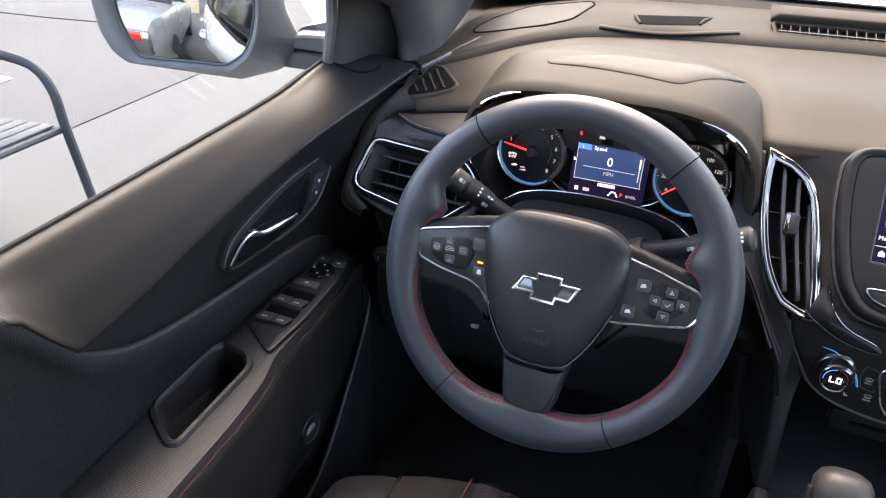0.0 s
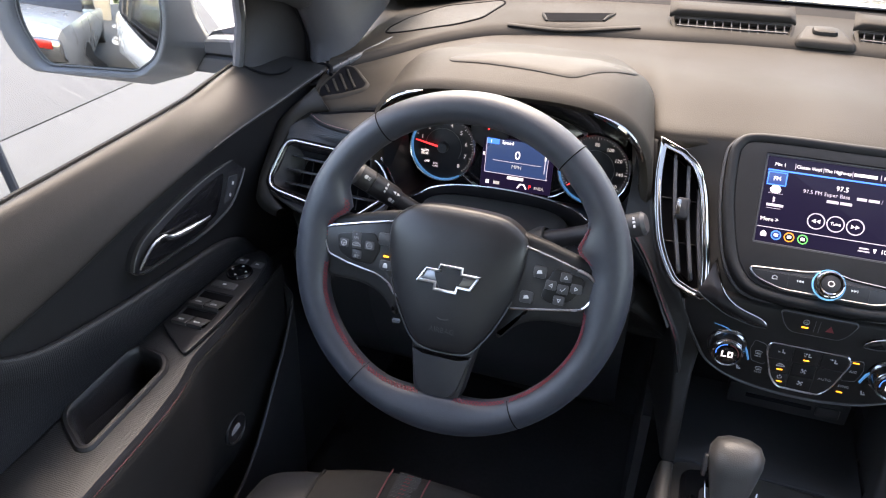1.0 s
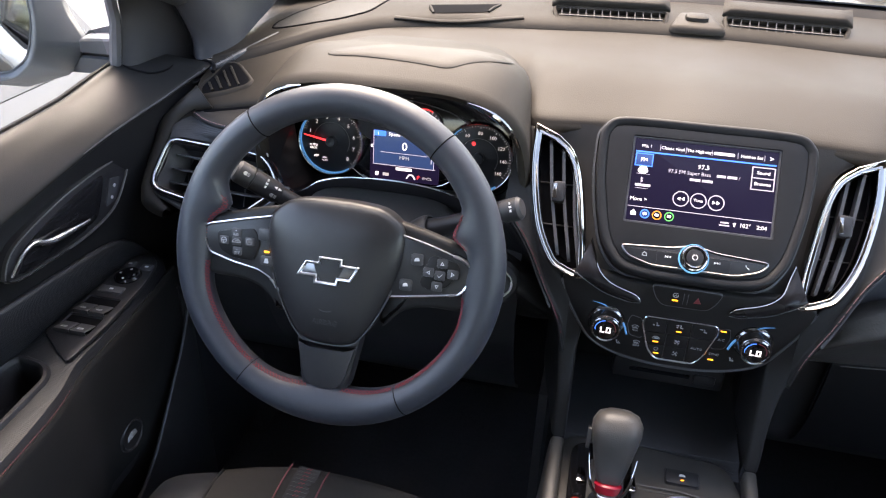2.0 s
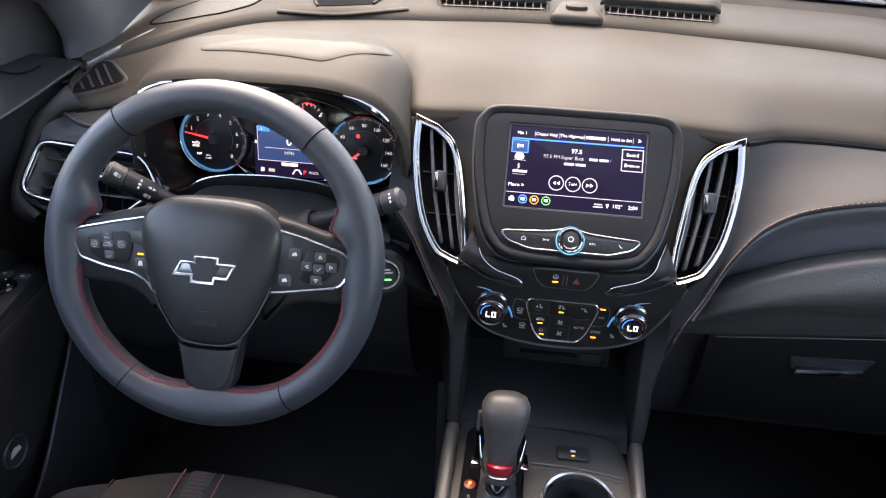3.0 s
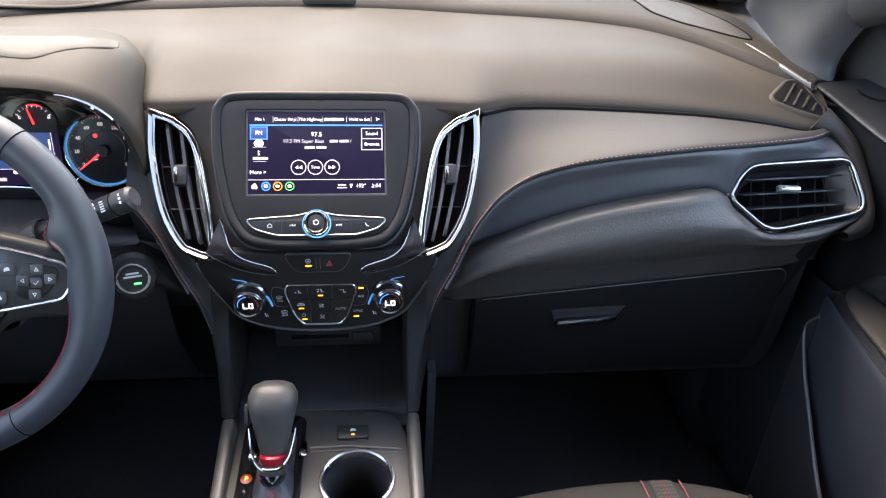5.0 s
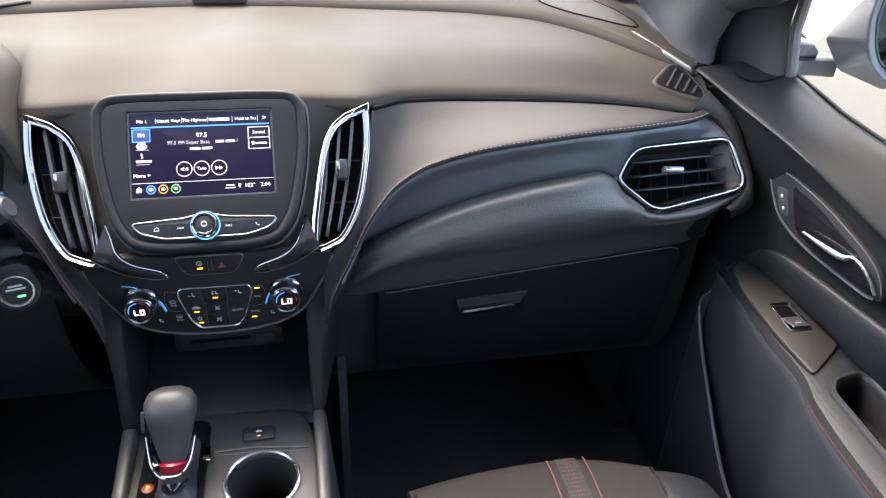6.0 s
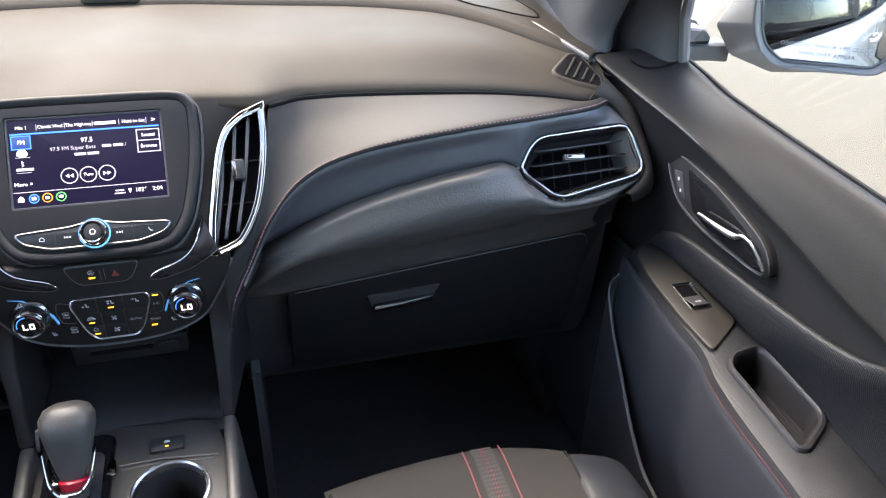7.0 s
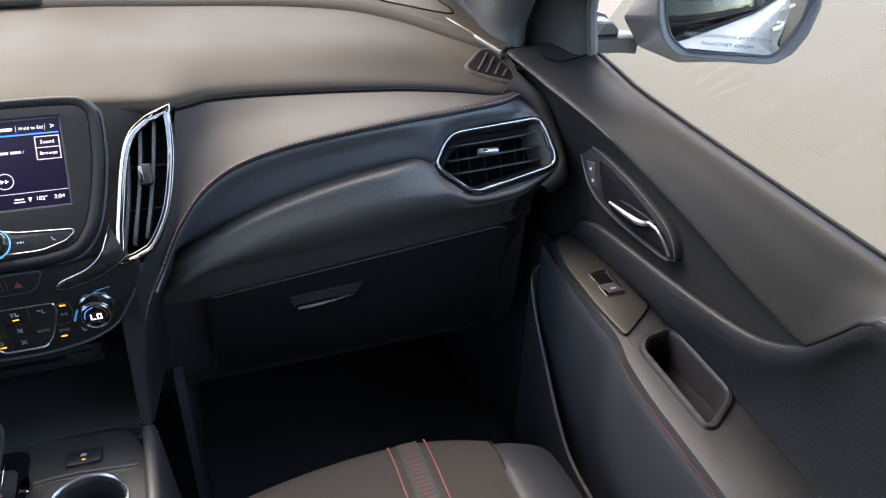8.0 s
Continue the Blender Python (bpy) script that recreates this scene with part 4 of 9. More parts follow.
part("lid_edge", tube(edge + [(0.616, 0.7935, 0.9750), (0.623, 0.7942, 0.9695), (0.6265, 0.7955, 0.9600), (0.627, 0.7975, 0.9480)], [0.0008] * 20 + [0.0007, 0.0005, 0.0004, 0.0002], sides=6), FAINT, glove, "thin lid edge painted pale as if catching light")
part("lid_gap", tube([(0.205, 0.7995, 0.9330), (0.1985, 0.7990, 0.9300), (0.1955, 0.7990, 0.9220), (0.1945, 0.7995, 0.89), (0.194, 0.806, 0.84)], 0.0012, sides=6), PIT, glove, "dark gap beside the lid")
m = onto((0.352, 0.797, 0.903), (1, 0, 0.045), (0, 0.05, 1))
part("latch_recess", plate(bmesh.new(), rounded([(-0.042, -0.010), (0.040, -0.010), (0.056, 0.012), (-0.048, 0.012)], 0.003), 0.003, m, bevel=0.001, z=0.0), DARK, glove)
bm = bmesh.new()
part("latch", plate(bm, rounded([(-0.043, -0.0115), (0.040, -0.0115), (0.045, -0.0005), (-0.040, -0.0025)], 0.002), 0.010, m, bevel=0.003, z=0.0), SATIN, glove, "worn silver-grey latch")


# ---- centre stack ----
UP = (0, 0.634, 0.773)
SCR = onto((0, 0.757, 1.116), (1, 0, 0), UP)
unit = thing("infotainment_unit", (0, 0.77, 1.12), "lit touchscreen in rounded matt black bezel with silver-edged button bar", "car display")
half = [(0.0, 0.1195), (0.060, 0.1195), (0.0985, 0.117), (0.1125, 0.106), (0.1170, 0.090), (0.1145, 0.040), (0.1030, -0.016), (0.0905, -0.042), (0.0740, -0.056), (0.0450, -0.0615), (0.0, -0.0625)]
outl = spline(half + [(-x, y) for x, y in half[-2:0:-1]], 4, closed=True)[::-1]
win = box2(0.1590, 0.1005, 0.003, 0, 0.0475)
bm = plate(bmesh.new(), inset(outl, 0.011), 0.0225, SCR, bevel=0.001, z=-0.019, holes=[win], deep=0.0066)
band(bm, outl, [(0.0, -0.019), (0.0, 0.0010), (0.0012, 0.0042), (0.0030, 0.0056), (0.0050, 0.0058), (0.0085, 0.0046), (0.0105, 0.0030), (0.0120, -0.001)], SCR)
part("bezel", bm, BEZEL, unit, "matt black bezel", smooth=50)
part("bezel_groove", band(bmesh.new(), outl, [(-0.0035, -0.02), (-0.0035, -0.012), (-0.001, -0.011), (0.001, -0.016)], SCR), DARK, unit)
part("screen_border", band(bmesh.new(), box2(0.1575, 0.099, 0.002, 0, 0.0475), [(0, -0.003), (0, 0.0016), (0.0012, 0.0018), (0.0022, 0.0), (0.0022, -0.003)], SCR), SPOKE, unit)
display = part("display", plate(bmesh.new(), box2(0.1535, 0.0950, 0.001, 0, 0.0475), 0.003, SCR, bevel=0.0006, z=-0.0025), SCREENGLASS, unit, "dark blue radio screen")
ON = SCR @ Matrix.Translation((0, 0, 0.0006))


def on_screen(u, v, lift=0.0):
    """u to the right, v down, as shares of the display."""
    return ON @ Matrix.Translation((-0.0765 + 0.153 * u, 0.0945 - 0.0945 * v, lift))


def shape(name, pts, material, parent=display, lift=0.0, h=0.0003):
    q = [(-0.0765 + 0.153 * u, 0.0945 - 0.0945 * v) for u, v in pts]
    return part(name, plate(bmesh.new(), q, h, ON, bevel=0.0001, z=lift), material, parent)


def rect(name, u0, v0, u1, v1, material, lift=0.0):
    return shape(name, [(u0, v1), (u1, v1), (u1, v0), (u0, v0)], material, lift=lift)


rect("blue_line", 0.01, 0.148, 0.99, 0.166, LITBLUE)
rect("white_line", 0.0, 0.822, 1.0, 0.830, LITGREY)
rect("blue_tile", 0.013, 0.175, 0.142, 0.335, SCREENBLUE)
for a, b, c, d in ((0.013, 0.175, 0.142, 0.187), (0.013, 0.323, 0.142, 0.335), (0.013, 0.175, 0.021, 0.335), (0.134, 0.175, 0.142, 0.335)):
    rect("tile_line", a, b, c, d, LITBLUE, 0.0002)
for a, b, c, d in ((0.83, 0.19, 0.99, 0.202), (0.83, 0.318, 0.99, 0.33), (0.83, 0.455, 0.99, 0.467), (0.83, 0.19, 0.838, 0.467), (0.982, 0.19, 0.99, 0.467)):
    rect("box_line", a, b, c, d, LITGREY, 0.0002)
for a, b, c, d in ((0.035, 0.425, 0.13, 0.430), (0.035, 0.60, 0.13, 0.605)):
    rect("divider", a, b, c, d, LITGREY)
for u, words in ((0.085, "Mix 1"), (0.270, "Classic Vinyl"), (0.455, "The Highway"), (0.820, "Hold to Set")):
    lettering(words, 0.0050, on_screen(u, 0.085), LIT, display)
part("word_bar", bars(bmesh.new(), [(0, 0, 0.022, 0.0032)], on_screen(0.630, 0.085)), LIT, display)
for u in (0.180, 0.362, 0.545, 0.722, 0.905):
    rect("split_line", u, 0.05, u + 0.004, 0.12, LITGREY)
for u, v, w in ((0.627, 0.355, 0.062), (0.703, 0.355, 0.068), (0.450, 0.432, 0.075), (0.535, 0.432, 0.075), (0.09, 0.565, 0.11)):
    bm = bars(bmesh.new(), [(0, 0, 0.153 * w, 0.0030)], on_screen(u, v))
    part("word_bar", bm, LITGREY, display)
lettering("97.5 FM Super Bass", 0.0058, on_screen(0.405, 0.355), LITGREY, display)
lettering("/", 0.0058, on_screen(0.752, 0.355), LITGREY, display)
lettering("97.5", 0.0072, on_screen(0.50, 0.272), LIT, display)
lettering("FM", 0.0062, on_screen(0.078, 0.255, 0.0004), LIT, display)
lettering("Sound", 0.0056, on_screen(0.91, 0.26), LIT, display)
lettering("Browse", 0.0056, on_screen(0.91, 0.392), LIT, display)
lettering("More >", 0.0060, on_screen(0.072, 0.735), LIT, display)
lettering(">", 0.0085, on_screen(0.955, 0.085), LIT, display)
lettering("102°", 0.0062, on_screen(0.825, 0.905), LIT, display)
lettering("2:04", 0.0062, on_screen(0.938, 0.905), LIT, display)
bm = bars(bmesh.new(), [(0, 0.001, 0.009, 0.0016), (0, -0.002, 0.011, 0.0014)], on_screen(0.685, 0.905))
part("word_bar", bm, LITGREY, display)
part("pin_icon", tube([on_screen(0.752, 0.93).translation, on_screen(0.752, 0.885).translation], [0.0004, 0.0017], sides=8), LIT, display)
for u in (0.367, 0.490, 0.613):
    part("round_key", band(bmesh.new(), disc(0.0088, 28), [(0, 0), (0, 0.0004), (0.0011, 0.0004), (0.0011, 0)], on_screen(u, 0.675)), LITGREY, display)
lettering("Tune", 0.0048, on_screen(0.490, 0.675), LIT, display)
for u, d in ((0.367, -1), (0.613, 1)):
    for k in (-1, 1):
        o = [(k * 0.0022 - d * 0.0018, -0.0022), (k * 0.0022 + d * 0.0018, 0), (k * 0.0022 - d * 0.0018, 0.0022)]
        part("skip_mark", plate(bmesh.new(), o if d > 0 else o[::-1], 0.0003, on_screen(u, 0.675), bevel=0.0001), LIT, display)
for u, c in ((0.130, LITBLUE), (0.215, ORANGE), (0.302, LITGREEN)):
    part("app_icon", band(bmesh.new(), disc(0.0052, 24), [(0, 0), (0, 0.0004), (0.0011, 0.0004), (0.0011, 0)], on_screen(u, 0.905)), c, display)
    part("app_field", plate(bmesh.new(), disc(0.0041, 20), 0.0002, on_screen(u, 0.905), bevel=0.00005), SCREENBLUE if u < 0.2 else GLOSS, display)
    part("icon_mark", plate(bmesh.new(), box2(0.0042, 0.0030, 0.0008), 0.0003, on_screen(u, 0.905, 0.0004), bevel=0.0001), LIT, display)
part("home_icon", plate(bmesh.new(), [(-0.003, -0.0028), (0.003, -0.0028), (0.003, 0.0008), (0, 0.0036), (-0.003, 0.0008)], 0.0003, on_screen(0.048, 0.905), bevel=0.0001), LIT, display)
part("mast_icon", plate(bmesh.new(), rounded([(-0.006, -0.001), (0.006, -0.001), (0.003, 0.004), (-0.003, 0.004)], 0.001), 0.0003, on_screen(0.078, 0.375), bevel=0.0001), LIT, display)
part("mast_icon", plate(bmesh.new(), rounded([(-0.003, -0.004), (0.003, -0.004), (0.006, -0.0015), (-0.006, -0.0015)], 0.001), 0.0003, on_screen(0.078, 0.378), bevel=0.0001), LIT, display)
part("wireless_icon", plate(bmesh.new(), [(-0.001, -0.0036), (0.0016, -0.0016), (-0.001, 0.0), (0.0016, 0.0016), (-0.001, 0.0036)], 0.0003, on_screen(0.078, 0.50), bevel=0.0001), LITGREY, display)

# button bar under the screen
bar = [(-0.0785, -0.0295), (-0.022, -0.0260), (0.0, -0.0205), (0.022, -0.0260), (0.0785, -0.0295), (0.070, -0.0400), (0.044, -0.0478), (-0.044, -0.0478), (-0.070, -0.0400)][::-1]
bar = rounded(bar, 0.006, 3)
part("bar_rim", band(bmesh.new(), bar, [(-0.0010, 0.002), (-0.0010, 0.0066), (0.0, 0.0072), (0.0010, 0.0064), (0.0010, 0.003)], SCR), SATIN, unit, "thin silver rim")
part("button_bar", plate(bmesh.new(), inset(bar, 0.0012), 0.0042, SCR, bevel=0.001, z=0.002), PLASTIC, unit)
for u in (-0.0385, 0.0385):
    part("bar_split", plate(bmesh.new(), box2(0.0005, 0.016, 0, u, -0.037), 0.0003, SCR, bevel=0.0001, z=0.0062), DARK, unit)
BK = SCR @ Matrix.Translation((0, -0.0365, 0.0062))
part("key_mark", band(bmesh.new(), [(-0.0542, -0.0022), (-0.0490, -0.0022), (-0.0490, 0.0006), (-0.0516, 0.0026), (-0.0542, 0.0006)], [(0, 0), (0, 0.0003), (0.0007, 0.0003), (0.0007, 0)], BK), PRINT, unit, "printed house symbol")
for u, d in ((-0.0263, -1), (0.0243, 1)):
    bm = bmesh.new()
    for k in (-0.0016, 0.0012):
        tri = [(u + k * d - d * 0.0012, -0.0014), (u + k * d + d * 0.0014, 0), (u + k * d - d * 0.0012, 0.0014)]
        plate(bm, tri if d > 0 else tri[::-1], 0.0003, BK, bevel=0.0001)
    plate(bm, box2(0.0006, 0.0028, 0, u + 0.0032 * d, 0), 0.0003, BK, bevel=0.0001)
    part("key_mark", bm, PRINT, unit, "printed skip symbol")
part("key_mark", tube([BK @ Vector((0.0562 + x, y, 0.0002)) for x, y in ((-0.0020, 0.0018), (-0.0016, 0.0002), (-0.0002, -0.0012), (0.0016, -0.0018))], [0.0007, 0.0004, 0.0004, 0.0007], sides=6), PRINT, unit, "printed receiver symbol")
knob = part("volume_knob", turned([(0.0148, 0.004), (0.0148, 0.010), (0.0138, 0.012), (0.0125, 0.0125), (0.0120, 0.0165), (0.0112, 0.0175), (0.0098, 0.0172), (0.0094, 0.0155)], SCR @ Matrix.Translation((0.0, -0.035, 0)), 40), CHROME, unit, "chrome volume knob")
part("light_ring", turned([(0.0160, 0.0045), (0.0160, 0.0072), (0.0149, 0.0075)], SCR @ Matrix.Translation((0.0, -0.035, 0)), 40), ICEBLUE, knob)
part("knob_cap", turned([(0.0093, 0.0145), (0.0093, 0.0162), (0.0080, 0.0168)], SCR @ Matrix.Translation((0.0, -0.035, 0)), 32), PLASTIC, knob)
part("power_mark", band(bmesh.new(), disc(0.0030, 20), [(0, 0), (0, 0.0004), (0.0006, 0.0004), (0.0006, 0)], SCR @ Matrix.Translation((0.0, -0.035, 0.0167))), LIT, knob)

# centre air vents
VUP = (0, 0.663, 0.749)
for s in (1, -1):
    vent = thing("air_vent", (s * 0.15, 0.785, 1.12), "tall black louvred air vent in polished chrome frame", "air vent", "dashboard air vents")
    m = onto((0, 0.7235, 1.053), (1, 0, 0), VUP)
    o = spline([(0.1925, 0.1765), (0.1905, 0.120), (0.1765, 0.054), (0.1555, 0.0135), (0.1390, 0.0025), (0.1260, -0.0025)], 4) + spline([(0.1190, -0.0036), (0.1140, -0.0018), (0.1120, 0.0030), (0.1118, 0.012)], 3) + spline([(0.1150, 0.040), (0.1290, 0.113), (0.1420, 0.146), (0.1620, 0.164)], 4)
    o = o[::-1]
    o = o if s > 0 else mirror2(o)
    inner = inset(o, 0.0072)
    bm = bmesh.new()
    band(bm, o, [(0.0, -0.012), (0.0, 0.003), (0.0007, 0.0056), (0.0019, 0.0066), (0.0031, 0.0058), (0.0045, 0.0040), (0.0060, 0.0038), (0.0075, 0.0048), (0.0087, 0.0040), (0.0092, 0.0008), (0.0092, -0.012)], m)
    part("frame", bm, CHROME, vent, "polished chrome frame", smooth=70)
    # black backing plate, the vent's inner shade put into its colour
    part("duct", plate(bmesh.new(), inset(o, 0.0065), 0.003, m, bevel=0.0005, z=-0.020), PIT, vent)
    part("throat", band(bmesh.new(), inset(o, 0.0066), [(0, -0.02), (0, 0.004), (0.001, 0.003), (0.003, -0.018)], m), PLASTIC, vent)
    for k, (u0, u1) in enumerate(((0.141, 0.121), (0.157, 0.133), (0.172, 0.147))):
        lo, hi = (0.010, 0.136) if k == 0 else (0.012 + 0.006 * k, 0.158)
        pts = spline([(s * (u1 - 0.001), lo), (s * (0.5 * (u0 + u1) + 0.002), 0.5 * (lo + hi)), (s * u0, hi)], 6)
        rows = [[m @ Vector((p[0], p[1], z)) for p in pts] for z in (-0.014, -0.001)]
        part("louvre", loft(rows), RECESS, vent, solid=0.0036)
    for v in (0.060, 0.110):
        w = 0.118 + 0.11 * v
        part("cross_louvre", tube([m @ Vector((s * w, v, -0.016)), m @ Vector((s * (w + 0.050), v, -0.016))], 0.0010, sides=5), DARK, vent)
    part("tab", plate(bmesh.new(), box2(0.0150, 0.0240, 0.004, s * 0.1545, 0.0955), 0.009, m, bevel=0.002, z=-0.003), PLASTIC, vent, "grey sliding tab")
    part("tab_strip", plate(bmesh.new(), box2(0.0044, 0.0180, 0.0015, s * 0.1545 - 0.0045, 0.0955), 0.002, m, bevel=0.0006, z=0.0045), CHROME, vent)

# black climate panel, unscaled plane: u to the right, v up
CUP = (0, 0.04, 1.0)
CLM = onto((0, 0.7186, 0.9907), (1, 0, 0), CUP)
climate = thing("climate_panel", (0, 0.705, 1.0), "black climate control panel with chrome dials and lit keys", "control panel")
half = [(0.0, 0.0700), (0.050, 0.0700), (0.080, 0.0715), (0.101, 0.0720), (0.1275, 0.067), (0.1355, 0.060), (0.1290, 0.037), (0.1100, 0.003), (0.0955, -0.0165), (0.0700, -0.0300), (0.0355, -0.0372), (0.0, -0.0392)]
co = spline(half + [(-x, y) for x, y in half[-2:0:-1]], 4, closed=True)[::-1]
part("surround", plate(bmesh.new(), co, 0.012, CLM, bevel=0.004, z=-0.011), PANELBLACK, climate, "satin black panel", smooth=50)
edge = spline([(-0.1355, 0.058), (-0.1290, 0.037), (-0.1103, 0.003), (-0.0957, -0.0168), (-0.0700, -0.0305), (-0.0355, -0.0378), (0.0, -0.0398), (0.0355, -0.0378), (0.0700, -0.0305), (0.0957, -0.0168), (0.1103, 0.003), (0.1290, 0.037), (0.1355, 0.058)], 5)
part("lower_rim", tube([CLM @ Vector((p[0], p[1], -0.0020)) for p in edge], 0.0021, sides=8), SPOKE, climate, "dull dark silver rim")
for s in (1, -1):
    # gloss black blade under each vent, edged by a bright line above
    top = spline([(0.1095, 0.0975), (0.1030, 0.0855), (0.0955, 0.0745), (0.0790, 0.0630), (0.0560, 0.0545), (0.0485, 0.0490)], 6)
    low = spline([(0.0480, 0.0440), (0.0620, 0.0440), (0.0880, 0.0510), (0.1060, 0.0610), (0.1230, 0.0720)], 5)
    def on_stack(x, v, lift):
        z, flat = 0.9907 + v, 0.7176 + 0.04 * v
        t_ = min(1.0, max(0.0, (v - 0.064) / 0.026))
        return (s * x, flat + t_ * t_ * (3 - 2 * t_) * max(0.0, vent_y(z) + 0.003 - flat) - lift, z)

    low = low[::-1]
    rows = []
    for i in range(25):
        a, b = top[int(i * (len(top) - 1) / 24)], low[int(i * (len(low) - 1) / 24)]
        c = (0.5 * (a[0] + b[0]), 0.5 * (a[1] + b[1]))
        rows.append(spline([on_stack(*a, -0.002), on_stack(*a, 0.0025), on_stack(*c, 0.0048), on_stack(*b, 0.0028), on_stack(*b, -0.002)], 3))
    part("gloss_blade", loft(rows), BEZELGLOSS, climate, "gloss black blade below the vent", smooth=60)
    part("silver_line", tube([on_stack(*q_, 0.0034) for q_ in top] + [on_stack(0.0472, 0.0455, 0.003)], 0.0008, sides=6), CHROME, climate, "thin bright line")
    part("silver_line", tube([on_stack(*q_, 0.0030) for q_ in low], 0.0005, sides=6), SPOKE, climate)
    DM = onto((s * 0.0808, 0.7186, 1.0030), (1, 0, 0), CUP)
    dial = part("dial", turned([(0.0198, 0.0), (0.0196, 0.0028), (0.0186, 0.0040), (0.0176, 0.0046), (0.0172, 0.0060), (0.0171, 0.0150), (0.0169, 0.0162), (0.0163, 0.0168), (0.0167, 0.0176), (0.0163, 0.0192), (0.0150, 0.0201), (0.0138, 0.0196), (0.0132, 0.0182)], DM, 56), DIALMETAL, climate, "brushed silver temperature dial")
    part("dial_base", turned([(0.0212, -0.001), (0.0210, 0.0016), (0.0195, 0.0024)], DM, 48), GLOSS, dial)
    part("dial_face", turned([(0.0132, 0.016), (0.0132, 0.0186), (0.0126, 0.0189)], DM, 36), GLOSS, dial)
    # segment figures
    bm = bmesh.new()
    F_ = DM @ Matrix.Translation((0, -0.001, 0.0189))
    F_ = F_ @ Matrix.Diagonal((0.86, 0.80, 1, 1))
    for x, y, w, h in ((-0.0058, 0.0, 0.0018, 0.0092), (-0.0032, -0.0037, 0.0054, 0.0018), (0.0018, 0.0, 0.0018, 0.0092), (0.0062, 0.0, 0.0018, 0.0092), (0.0040, 0.0037, 0.0042, 0.0018), (0.0040, -0.0037, 0.0042, 0.0018)):
        plate(bm, box2(w, h, 0.0004, x, y), 0.0003, F_, bevel=0.0001)
    part("figures", bm, LIT, dial, "lit white letters LO")
    arc = [DM @ Vector((0.0114 * math.cos(a), 0.0114 * math.sin(a), 0.0190)) for a in np.linspace(radians(95), radians(190), 12)]
    part("cool_arc", tube(arc, 0.0005, sides=5), LITBLUE, dial)
    arc = [DM @ Vector((0.0114 * math.cos(a), 0.0114 * math.sin(a), 0.0190)) for a in np.linspace(radians(-10), radians(85), 12)]
    part("warm_arc", tube(arc, 0.0005, sides=5), DULLRED, dial)
    a0 = [(0.0985, 0.0365), (0.0865, 0.0340), (0.0755, 0.0285), (0.0660, 0.0205), (0.0595, 0.0090), (0.0560, -0.0008)]
    line = spline([(s * x, y) for x, y in a0], 6)
    part("light_arc", tube([CLM @ Vector((p[0], p[1], 0.0020)) for p in line], [0.0004 + 0.0018 * min(1, i / 22) for i in range(len(line))], sides=8, flat=0.5), ARCBLUE, climate, "ice blue lit arc")
pad = rounded([(-0.0385, 0.0275), (-0.0410, 0.0185), (-0.0300, -0.0165), (-0.0205, -0.0285), (0.0215, -0.0285), (0.0315, -0.0165), (0.0425, 0.0185), (0.0400, 0.0275)], [0.005, 0.005, 0.008, 0.006, 0.006, 0.008, 0.005, 0.005], 4)
part("key_rim", band(bmesh.new(), pad, [(-0.0008, 0.0), (-0.0008, 0.0030), (0, 0.0036), (0.0010, 0.0030), (0.0010, 0.0)], CLM), EMBLEM, climate, "thin silver frame")
part("key_field", plate(bmesh.new(), inset(pad, 0.0008), 0.0018, CLM, bevel=0.0006), DARK, climate)


